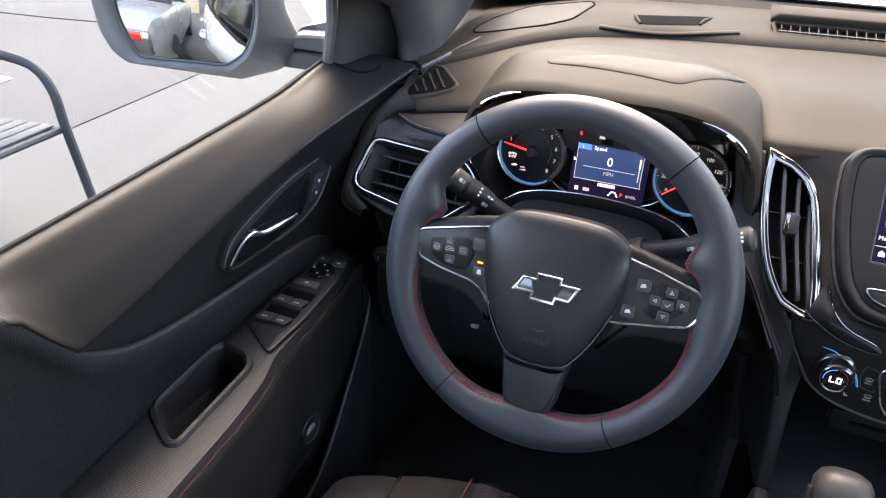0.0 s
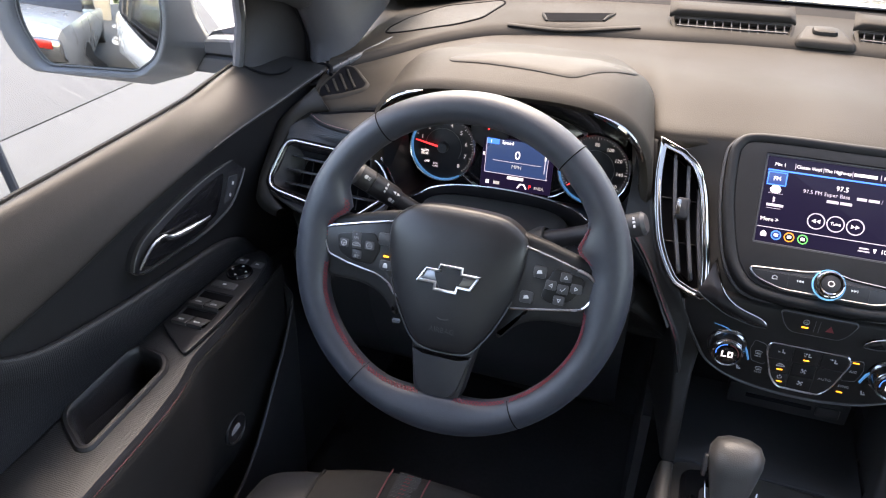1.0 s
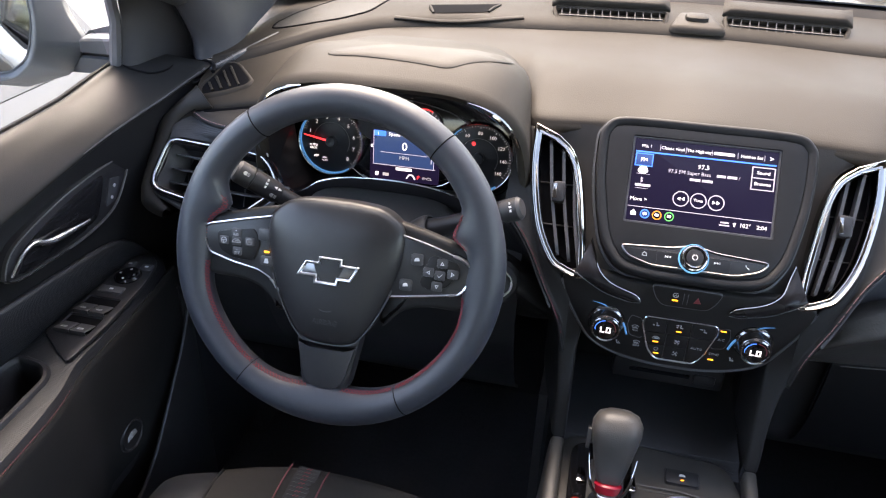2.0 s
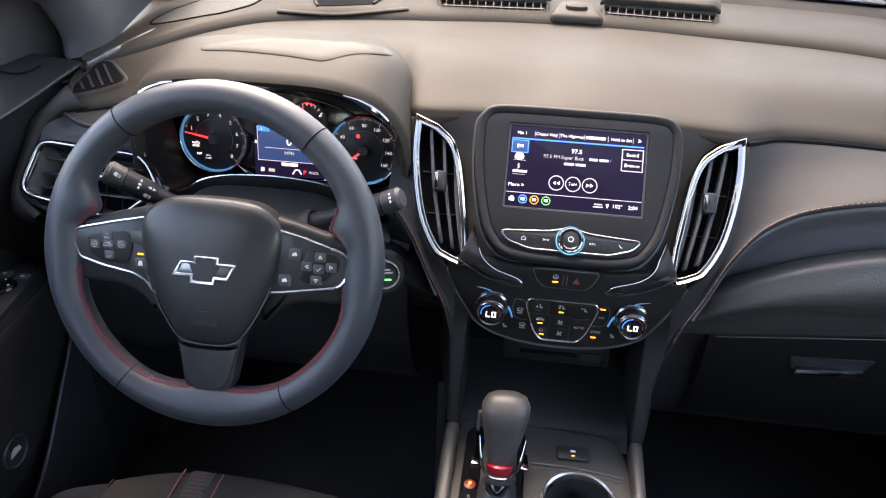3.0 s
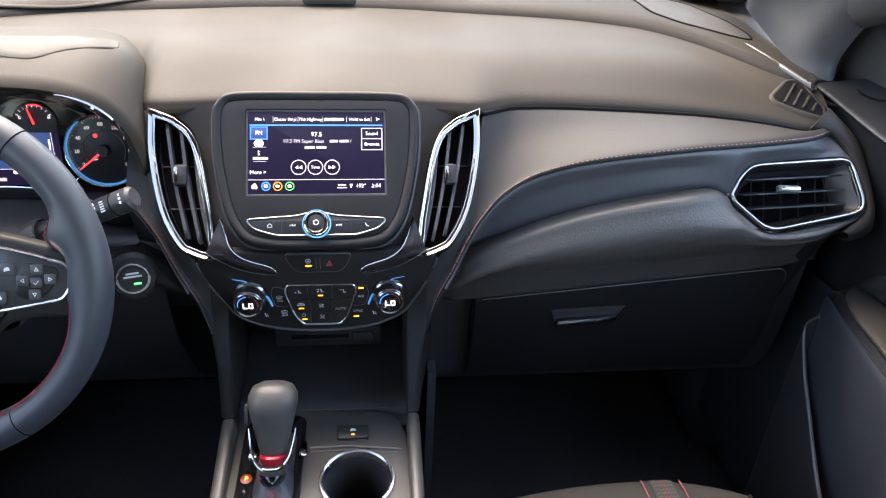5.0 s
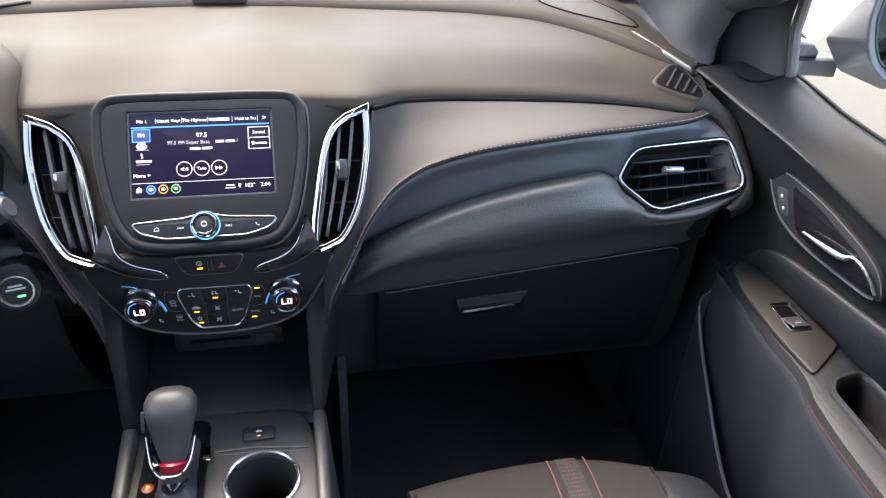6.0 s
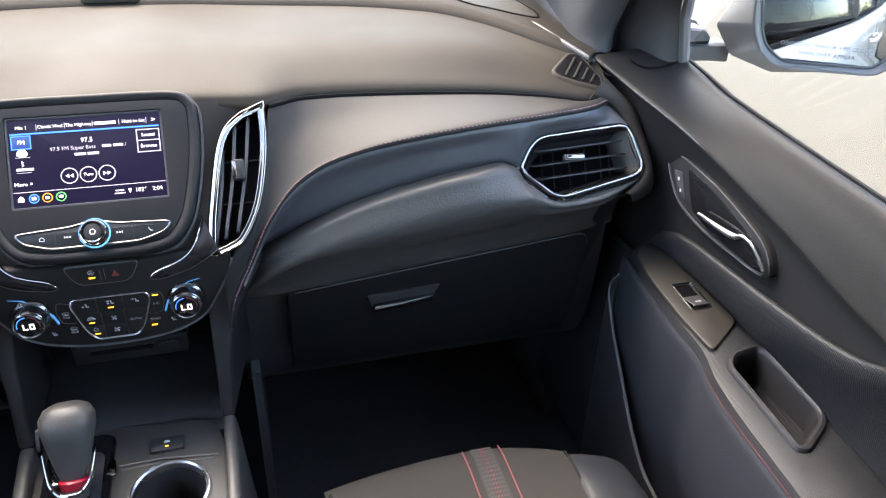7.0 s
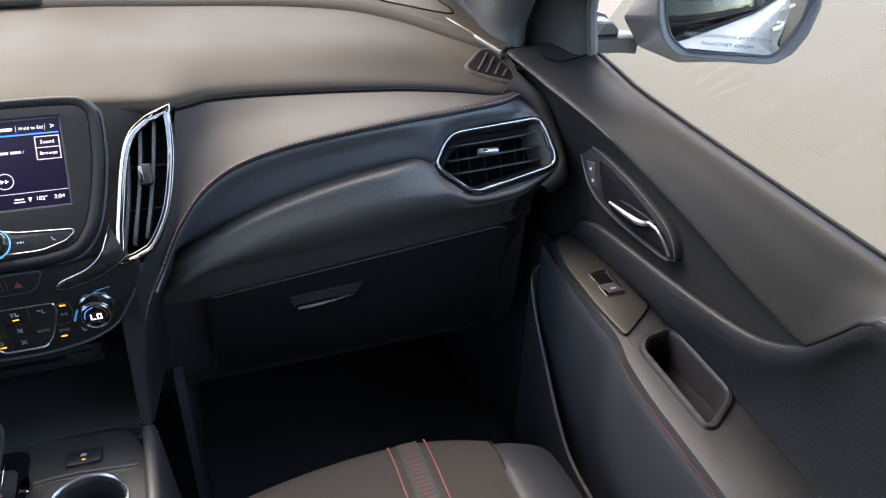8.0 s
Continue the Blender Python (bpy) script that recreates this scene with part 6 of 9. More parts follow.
for cx, numbers, hub_turn, name in ((-0.1040, ["1", "2", "3", "4", "5", "6", "7", "8"], 170, "rev_counter"), (0.0995, ["0", "20", "40", "60", "80", "100", "120", "140", "160"], 218, "speedometer")):
    q = CL @ Matrix.Translation((cx, 0.0140, 0))
    g = part(name, turned([(0.0445, -0.004), (0.0445, -0.001), (0.043, 0.0)], q, 48), DIAL, cluster, "round black dial with white figures")
    part("dial_rim", turned([(0.0466, -0.004), (0.0466, 0.005), (0.0458, 0.0068), (0.0448, 0.0060), (0.0445, 0.0)], q, 48, cap=False), EMBLEM, g, "thin silver rim")
    arc = [q @ Vector((0.0436 * math.cos(a), 0.0436 * math.sin(a), 0.0015)) for a in np.linspace(radians(125), radians(305), 40)]
    part("light_ring", tube(arc, 0.0009, sides=5), ARCBLUE, g)
    n = len(numbers)
    for i, w in enumerate(numbers):
        a = radians(160 - 205 * i / (n - 1)) if name == "rev_counter" else radians(214 - 248 * i / (n - 1))
        lettering(w, 0.0074 if name == "rev_counter" else 0.0064, q @ Matrix.Translation((0.0325 * math.cos(a), 0.0325 * math.sin(a), 0.0006)), LITDIM, g, "figure")
    bm = bmesh.new()
    for i in range(6 * (n - 1) + 1):
        a = radians(160 - 205 * i / (6 * (n - 1))) if name == "rev_counter" else radians(214 - 248 * i / (6 * (n - 1)))
        r0 = 0.0385 if i % 6 == 0 else 0.0405
        tube([q @ Vector((r0 * math.cos(a), r0 * math.sin(a), 0.0006)), q @ Vector((0.0420 * math.cos(a), 0.0420 * math.sin(a), 0.0006))], 0.00026, sides=4, bm=bm)
    tagged(part("scale_marks", bm, LITDIM, g), kind="stuff")
    arc = [q @ Vector((0.0255 * math.cos(a), 0.0255 * math.sin(a), 0.0006)) for a in np.linspace(radians(-30), radians(215), 40)]
    part("inner_ring", tube(arc, 0.00035, sides=4), FAINT, g)
    a = radians(hub_turn)
    part("needle", tube([q @ Vector((-0.004 * math.cos(a), -0.004 * math.sin(a), 0.005)), q @ Vector((0.039 * math.cos(a), 0.039 * math.sin(a), 0.005))], [0.0017, 0.0007], sides=6), LITRED, g, "glowing red needle")
    part("hub", turned([(0.0075, 0.0), (0.0075, 0.005), (0.006, 0.007)], q, 24), DARK, g)
    if name == "rev_counter":
        lettering("AUTO\nSTOP", 0.0042, q @ Matrix.Translation((-0.026, -0.010, 0.0006)), LIT, g, "figure")
        lettering("OFF", 0.0042, q @ Matrix.Translation((-0.022, -0.0225, 0.0006)), LIT, g, "figure")
        lettering("RPM\nx1000", 0.0034, q @ Matrix.Translation((-0.010, -0.026, 0.0006)), LITGREY, g, "figure")
    else:
        part("warning_lamp", plate(bmesh.new(), disc(0.0026, 14, -0.008, 0.018), 0.0004, q, bevel=0.0001), LITRED, g)
        lettering("MPH", 0.0032, q @ Matrix.Translation((-0.012, -0.012, 0.0006)), LITGREY, g, "figure")
ds = part("driver_display", plate(bmesh.new(), box2(0.0960, 0.0680, 0.002, -0.0010, 0.0035), 0.003, CL, bevel=0.0006, z=-0.003), SCREENGLASS, cluster, "small dark display")
D = CL @ Matrix.Translation((-0.0010, 0.0035, 0.0004))
part("blue_field", plate(bmesh.new(), box2(0.0850, 0.0460, 0, -0.001, 0.0095), 0.0003, D, bevel=0.0001), NAVY, ds)
part("title_bar", plate(bmesh.new(), box2(0.0165, 0.0072, 0, -0.0345, 0.0290), 0.0003, D, bevel=0.0001, z=0.0002), LITBLUE, ds)
lettering("i", 0.0066, D @ Matrix.Translation((-0.0370, 0.0288, 0.0006)), LIT, ds)
lettering("Speed", 0.0066, D @ Matrix.Translation((-0.0145, 0.0290, 0.0005)), LIT, ds)
lettering("0", 0.0160, D @ Matrix.Translation((0.0, 0.0135, 0.0006)), LIT, ds)
lettering("MPH", 0.0068, D @ Matrix.Translation((0.0, -0.0020, 0.0006)), LITDIM, ds)
for x, y, w, h, c in ((0, 0.0040, 0.066, 0.0007, LITGREY), (0.0375, 0.0095, 0.0012, 0.030, LITGREY), (0.0375, 0.0180, 0.0020, 0.0120, LIT), (-0.0430, 0.0095, 0.0007, 0.0460, LITGREY), (0.0410, 0.0095, 0.0007, 0.0460, LITGREY), (0, -0.0133, 0.086, 0.0008, LITGREY), (0.0, -0.0172, 0.022, 0.0040, LIT), (-0.0375, -0.0265, 0.0046, 0.0052, LIT), (-0.0250, -0.0265, 0.0085, 0.0042, LITDIM), (-0.0455, 0.0110, 0.0022, 0.0040, LIT)):
    part("display_line", plate(bmesh.new(), box2(w, h, 0, x, y), 0.0003, D, bevel=0.0001, z=0.0005), c, ds)
part("lane_icon", tube([D @ Vector((x, y, 0.0006)) for x, y in ((0.004, -0.0295), (0.0075, -0.0240), (0.0125, -0.0240), (0.016, -0.0295))], 0.0010, sides=5), LIT, ds)
lettering("P", 0.0078, D @ Matrix.Translation((0.0205, -0.0265, 0.0006)), LITRED, ds)
lettering("RNDL", 0.0052, D @ Matrix.Translation((0.0330, -0.0265, 0.0006)), LITDIM, ds)
part("door_icon", plate(bmesh.new(), rounded([(-0.004, -0.002), (0.004, -0.002), (0.002, 0.003), (-0.003, 0.003)], 0.001), 0.0003, CL @ Matrix.Translation((-0.016, 0.0470, 0.0)), bevel=0.0001), LITDIM, cluster)
# silver arch that spans the display between the dials, with a foot at each end
arch = spline([(-0.0660, 0.0560), (-0.0475, 0.0763), (-0.0050, 0.0800), (0.0231, 0.0775), (0.0578, 0.0698), (0.0780, 0.0610), (0.0850, 0.0575)], 6)
part("gauge_arch", tube([CL @ Vector((p[0], p[1], 0.0030)) for p in arch], [0.0006] * (len(arch) - 8) + [0.0008, 0.0011, 0.0015, 0.0020, 0.0025, 0.0028, 0.0028, 0.0015], sides=8), SPOKE, cluster, "dull silver arch over the small gauges")
for s in (1, -1):
    part("dial_foot", tube([CL @ Vector((-0.0025 + s * x, y, 0.0030)) for x, y in ((0.0700, -0.0195), (0.0590, -0.0265), (0.0480, -0.0310))], [0.0006, 0.0026, 0.0012], sides=8, flat=0.6), EMBLEM, cluster, "small silver foot between dial and display")
    part("floor_line", tube([CL @ Vector((-0.0025 + s * x, y, 0.0032)) for x, y in ((0.0, -0.0330), (0.030, -0.0328), (0.0500, -0.0310))], 0.0005, sides=5), SPOKE, cluster)
# small fuel and temperature gauges at the top
for cx in (0.0240, -0.0420):
    q = CL @ Matrix.Translation((cx, 0.0470, 0))
    g = part("small_gauge", turned([(0.026, -0.004), (0.026, -0.001), (0.025, 0.0)], q, 32), DIAL, cluster, "small black gauge")
    bm = bmesh.new()
    for i in range(9):
        a = radians(150 - 120 * i / 8)
        tube([q @ Vector((0.020 * math.cos(a), 0.020 * math.sin(a), 0.0006)), q @ Vector((0.0232 * math.cos(a), 0.0232 * math.sin(a), 0.0006))], 0.0007 if i in (0, 4, 8) else 0.0004, sides=4, bm=bm)
    tagged(part("scale_marks", bm, LITGREY, g), kind="stuff")
    arc = [q @ Vector((0.0232 * math.cos(a), 0.0232 * math.sin(a), 0.0008)) for a in np.linspace(radians(100), radians(62), 8)]
    part("red_arc", tube(arc, 0.0007, sides=5), LITRED, g)
    for x, w in ((-0.0165, "C" if cx > 0 else "E"), (0.0175, "H" if cx > 0 else "F")):
        lettering(w, 0.0046, q @ Matrix.Translation((x, 0.0075, 0.0006)), LIT, g, "figure")
    a = radians(105)
    part("needle", tube([q @ Vector((0, 0, 0.004)), q @ Vector((0.020 * math.cos(a), 0.020 * math.sin(a), 0.004))], [0.0014, 0.0006], sides=6), LITRED, g)

# ---- steering wheel ----
T = radians(23.06)
WC = Vector((-0.3706, 0.6239, 1.0958))
WH = onto(WC, (1, 0, 0), (0, math.sin(T), math.cos(T)))
wheel = thing("steering_wheel", WC, "black leather three-spoke steering wheel with red stitching", "steering wheel")
R, r = 0.1645, 0.0170


def swell(a):
    """How far the padding grows inwards where the spokes join."""
    deg = math.degrees(a) % 360
    return 0.013 * math.exp(-((deg - 270.5) / 19) ** 2) + 0.009 * (math.exp(-((deg - 182) / 13) ** 2) + math.exp(-(((deg + 180) % 360 - 178) / 13) ** 2)) + 0.018 * (math.exp(-((deg - 161.5) / 6) ** 2) + math.exp(-((deg - 18.5) / 6) ** 2))


def rim_ring(a, rad=r, big=R, n=18):
    c, s_ = math.cos(a), math.sin(a)
    out = []
    for k in range(n):
        b = 2 * math.pi * k / n
        d = big + (rad + (swell(a) if math.cos(b) < 0 else 0.0)) * math.cos(b)
        out.append(WH @ Vector((d * c, d * s_, rad * 1.12 * math.sin(b))))
    return out


bm = bmesh.new()
rings = [[bm.verts.new(p) for p in rim_ring(2 * math.pi * i / 112)] for i in range(112)]
for i in range(112):
    bridge(bm, rings[i], rings[(i + 1) % 112])
part("rim", bm, LEATHER, wheel, "padded black leather rim", smooth=60)
for deg in (126, 51.5, 237, 302):
    ring = [WH @ Vector(((R + (r + 0.00015) * math.cos(b)) * math.cos(radians(deg)), (R + (r + 0.00015) * math.cos(b)) * math.sin(radians(deg)), (r + 0.00015) * 1.12 * math.sin(b))) for b in np.linspace(0, 2 * math.pi, 28, endpoint=False)]
    part("leather_seam", tube(ring, 0.0006, closed=True, sides=5), PIT, wheel)
for a0, a1 in ((188, 236), (238, 263), (279, 301), (303, 352), (158, 176), (12, 26)):
    bm = bmesh.new()
    n = int((a1 - a0) / 1.45)
    for i in range(n):
        a, b = radians(a0 + (a1 - a0) * i / n), radians(a0 + (a1 - a0) * (i + 1) / n)
        for d in (1, -1):
            p, q_ = (radians(146), radians(163)) if d > 0 else (radians(163), radians(146))
            pa = WH @ Vector(((R + (r + swell(a) + 0.0004) * math.cos(p)) * math.cos(a), (R + (r + swell(a) + 0.0004) * math.cos(p)) * math.sin(a), r * 1.12 * math.sin(p)))
            pb = WH @ Vector(((R + (r + swell(b) + 0.0004) * math.cos(q_)) * math.cos(b), (R + (r + swell(b) + 0.0004) * math.cos(q_)) * math.sin(b), r * 1.12 * math.sin(q_)))
            tube([pa, pb], 0.00045, sides=4, bm=bm)
    tagged(part("stitching", bm, RED, wheel, "red cross stitching"), kind="stuff")
# airbag cover, domed
hub = spline([(0.0, 0.0635), (0.030, 0.0625), (0.052, 0.0580), (0.0705, 0.0430), (0.0745, 0.0230), (0.0690, -0.010), (0.0560, -0.045), (0.0400, -0.073), (0.0260, -0.0865), (0.0, -0.0895),
              (-0.0260, -0.0865), (-0.0400, -0.073), (-0.0560, -0.045), (-0.0690, -0.010), (-0.0745, 0.0230), (-0.0705, 0.0430), (-0.052, 0.0580), (-0.030, 0.0625)], 3, closed=True)[::-1]
bm = bmesh.new()
rings = [[bm.verts.new(WH @ Vector((p[0] * k + 0.002, p[1] * k, z))) for p in hub] for k, z in ((1.0, -0.012), (1.0, 0.0075), (0.985, 0.0115), (0.955, 0.0145), (0.90, 0.0172), (0.8, 0.0202), (0.6, 0.0228), (0.35, 0.0240), (0.12, 0.0244))]
for a, b in zip(rings, rings[1:]):
    bridge(bm, a, b)
bm.faces.new(rings[0][::-1]), bm.faces.new(rings[-1])
part("airbag_cover", bm, HUBVINYL, wheel, "domed black airbag cover", smooth=60)
part("hub_line", tube([WH @ Vector((p[0] * 1.004 + 0.002, p[1] * 1.004, 0.0125)) for p in hub if p[1] < -0.02], 0.0008, sides=6), SPOKE, wheel, "thin silver line")
part("hub_back", turned([(0.052, -0.055), (0.054, -0.02), (0.050, -0.004)], WH, 32), PLASTIC, wheel)
# emblem: a plain barred cross, silver edge round a dark field
em = [(-0.0320, -0.0175), (-0.0130, -0.0175), (-0.0130, -0.0245), (0.0120, -0.0245), (0.0132, -0.0185), (0.0262, -0.0185), (0.0350, -0.0020), (0.0160, -0.0020), (0.0160, 0.0040), (-0.0090, 0.0040), (-0.0100, -0.0020), (-0.0230, -0.0020)]
EM = WH @ Matrix.Translation((0.0005, 0.0015, 0.0236))
emblem = part("emblem", band(bmesh.new(), em, [(0, -0.002), (0, 0.0018), (0.0008, 0.0024), (0.0020, 0.0020), (0.0028, 0.0008), (0.0028, -0.002)], EM), EMBLEM, wheel, "silver-edged barred emblem")
part("emblem_field", plate(bmesh.new(), inset(em, 0.0024), 0.0016, EM, bevel=0.0004, z=-0.001), SATIN, emblem)
lettering("AIRBAG", 0.0080, WH @ Matrix.Translation((0.002, -0.0640, 0.0226)), DARK, wheel, "moulded_word")
part("moulded_mark", tube([WH @ Vector((0.002 + x, -0.0520 + 40 * x * x, 0.0234)) for x in np.linspace(-0.006, 0.006, 7)], 0.0006, sides=4), DARK, wheel)
# spokes with their key pods
for s in (1, -1):
    arm = [(0.050, 0.052), (0.090, 0.044), (0.130, 0.033), (0.160, 0.028), (0.160, -0.030), (0.140, -0.036), (0.100, -0.036), (0.075, -0.045), (0.055, -0.070)]
    arm = rounded([(s * x, y) for x, y in (arm[::-1] if s > 0 else arm)], 0.012)
    part("spoke", plate(bmesh.new(), arm, 0.016, WH, bevel=0.006, z=-0.012), VINYL, wheel, smooth=60)
    pod = [(0.062, 0.040), (0.100, 0.0315), (0.1400, 0.0200), (0.1490, 0.0120), (0.1480, -0.0020), (0.1390, -0.0165), (0.1250, -0.0195), (0.080, -0.0275), (0.060, -0.0300)] if s > 0 else [(0.062, 0.040), (0.100, 0.0315), (0.1420, 0.0211), (0.1490, 0.0150), (0.1465, 0.0060), (0.1400, -0.0100), (0.1140, -0.0172), (0.0810, -0.0225), (0.0660, -0.0300), (0.0590, -0.0400), (0.052, -0.0420)]
    pod = rounded([(s * x, y) for x, y in (pod[::-1] if s > 0 else pod)], 0.005, 3)
    pp = part("key_pod", plate(bmesh.new(), pod, 0.012, WH, bevel=0.002, z=-0.002), PODGREY, wheel, "satin dark grey key pod with silver edge")
    part("pod_rim", band(bmesh.new(), pod, [(-0.0004, 0.006), (-0.0004, 0.0105), (0.0008, 0.0112), (0.0022, 0.0106), (0.0022, 0.008)], WH), EMBLEM, pp, "thin silver edge")
    P = WH @ Matrix.Translation((0, 0, 0.010))
    if s < 0:
        part("key_block", plate(bmesh.new(), rounded([(-0.1310, 0.0140), (-0.1265, -0.0050), (-0.1100, -0.0125), (-0.0870, -0.0130), (-0.0800, 0.0070), (-0.0880, 0.0220)], 0.005), 0.0018, P, bevel=0.0006), PANELBLACK, pp)
        for x, y in ((-0.108, 0.0150), (-0.1215, 0.0055), (-0.1070, 0.0062), (-0.0922, 0.0072), (-0.1057, -0.0045)):
            kb = part("key", plate(bmesh.new(), box2(0.0110, 0.0088, 0.002, x, y), 0.0030, P, bevel=0.0008), SWITCH, pp)
            if (x, y) == (-0.108, 0.0150):
                lettering("+\nRES", 0.0040, P @ Matrix.Translation((x, y, 0.0031)), KEYPRINT, kb, "key_mark")
            elif (x, y) == (-0.1057, -0.0045):
                lettering("-\nSET", 0.0040, P @ Matrix.Translation((x, y, 0.0031)), KEYPRINT, kb, "key_mark")
            else:
                part("key_mark", glyph(bmesh.new(), {-0.1215: "wheel", -0.1070: "car", -0.0922: "stop"}[x], P @ Matrix.Translation((x, y, 0.0032)), 1.15), KEYPRINT, kb)
        part("key", plate(bmesh.new(), box2(0.017, 0.013, 0.002, -0.0745, 0.0170), 0.0026, P, bevel=0.0008), SWITCH, pp)
        kb = part("key", plate(bmesh.new(), box2(0.014, 0.010, 0.002, -0.0715, -0.0105), 0.0026, P, bevel=0.0008), SWITCH, pp)
        part("key_mark", plate(bmesh.new(), rounded([(-0.0745, -0.013), (-0.0690, -0.013), (-0.0700, -0.008), (-0.0735, -0.008)], 0.001), 0.0003, P, bevel=0.0001, z=0.0026), PRINT, kb)
        part("indicator", plate(bmesh.new(), box2(0.0060, 0.0020, 0.0006, -0.0725, -0.0010), 0.0008, P, bevel=0.0002, z=0.001), AMBER, pp, "lit amber line")
    else:
        part("key_block", plate(bmesh.new(), rounded([(0.0950, -0.0100), (0.1050, -0.0160), (0.1240, -0.0110), (0.1370, 0.0080), (0.1340, 0.0155), (0.1090, 0.0205), (0.1040, 0.0185)], 0.005), 0.0018, P, bevel=0.0006), PANELBLACK, pp)
        for x, y, t in ((0.1175, 0.0135, 90), (0.1040, 0.0030, 180), (0.1160, 0.0010, None), (0.1290, 0.0040, 0), (0.1140, -0.0105, 270)):
            kb = part("key", plate(bmesh.new(), box2(0.0112, 0.0095, 0.002, x, y), 0.0030, P, bevel=0.0008), SWITCH, pp)
            q = P @ Matrix.Translation((x, y, 0.003))
            if t is None:
                part("key_mark", tube([q @ Vector((-0.0022, 0.0, 0)), q @ Vector((-0.0005, -0.0018, 0)), q @ Vector((0.0026, 0.0020, 0))], 0.0004, sides=4), PRINT, kb)
            else:
                part("key_mark", band(bmesh.new(), [(-0.0016, -0.0022), (0.0022, 0), (-0.0016, 0.0022)], [(0, 0), (0, 0.0003), (0.0006, 0.0003), (0.0006, 0)], q @ Matrix.Rotation(radians(t), 4, "Z")), PRINT, kb)
        for x, y in ((0.0910, 0.0140), (0.0815, -0.0135)):
            kb = part("key", plate(bmesh.new(), box2(0.0130, 0.0120, 0.003, x, y), 0.0026, P, bevel=0.0008), SWITCH, pp)
            part("key_mark", plate(bmesh.new(), rounded([(x - 0.0030, y - 0.0020), (x + 0.0030, y - 0.0010), (x + 0.0015, y + 0.0024), (x - 0.0022, y + 0.0015)], 0.0008), 0.0003, P, bevel=0.0001, z=0.0026), PRINT, kb)
low = rounded([(-0.0345, -0.0780), (-0.0250, -0.1330), (-0.0150, -0.1500), (0.0180, -0.1500), (0.0290, -0.1330), (0.0385, -0.0780)], [0.004, 0.006, 0.006, 0.006, 0.006, 0.004])
part("lower_spoke", plate(bmesh.new(), low, 0.018, WH, bevel=0.004, z=-0.010), PLASTIC, wheel)
lowp = rounded([(-0.0305, -0.0885), (-0.0200, -0.1300), (-0.0110, -0.1385), (0.0140, -0.1385), (0.0240, -0.1300), (0.0345, -0.0885), (0.0220, -0.0940), (-0.0180, -0.0940)], [0.002, 0.006, 0.006, 0.006, 0.006, 0.002, 0.004, 0.004])
part("spoke_inlay", plate(bmesh.new(), lowp, 0.004, WH, bevel=0.0015, z=0.0075), INLAY, wheel, "dark silver inlay")

# ---- column cover and stalks ----
column = thing("steering_column", (-0.371, 0.74, 1.05), "black plastic steering column cover behind the wheel", "column cover")
rows = []
for y, w, top, bot in ((0.665, 0.066, 1.062, 1.000), (0.70, 0.080, 1.078, 1.0), (0.745, 0.092, 1.089, 1.0), (0.79, 0.095, 1.090, 1.0), (0.815, 0.092, 1.083, 1.0), (0.875, 0.080, 1.060, 1.0)):
    row = []
    for i in range(36):
        a = 2 * math.pi * i / 36
        c, s_ = math.cos(a), math.sin(a)
        row.append((-0.375 + w * math.copysign(abs(c) ** 0.5, c), y, 0.5 * (top + bot) + 0.5 * (top - bot) * math.copysign(abs(s_) ** 0.5, s_)))
    rows.append(row)
bm = loft(rows, closed=True)
part("cover", bm, COLUMN, column, solid=0.002, smooth=60)
for s in (1, -1):
    q = onto((-0.375 + s * 0.076, 0.728, 1.082), (1, 0, 0), (0, 0.75, -0.66) if s > 0 else (0, 0.75, -0.66))
    d_ = Vector((s * 0.85, -0.05, 0.42)).normalized()
    q = onto(Vector((-0.375 + s * 0.068, 0.733, 1.072)), d_.cross(Vector((0, 1, 0))), Vector((0, 1, 0)))
    q = Matrix.Translation(q.translation) @ d_.to_track_quat("Z", "Y").to_matrix().to_4x4()
    part("stalk_collar", turned([(0.020, -0.004), (0.0225, 0.010), (0.0215, 0.018), (0.0190, 0.0185), (0.0175, 0.008)], q, 28), COLUMN, column, "round collar where the stalk leaves the cover")
    # collar's inside painted black as shade
    part("stalk_well", turned([(0.0176, 0.004), (0.0176, 0.0085), (0.010, 0.0090)], q, 24), PIT, column)
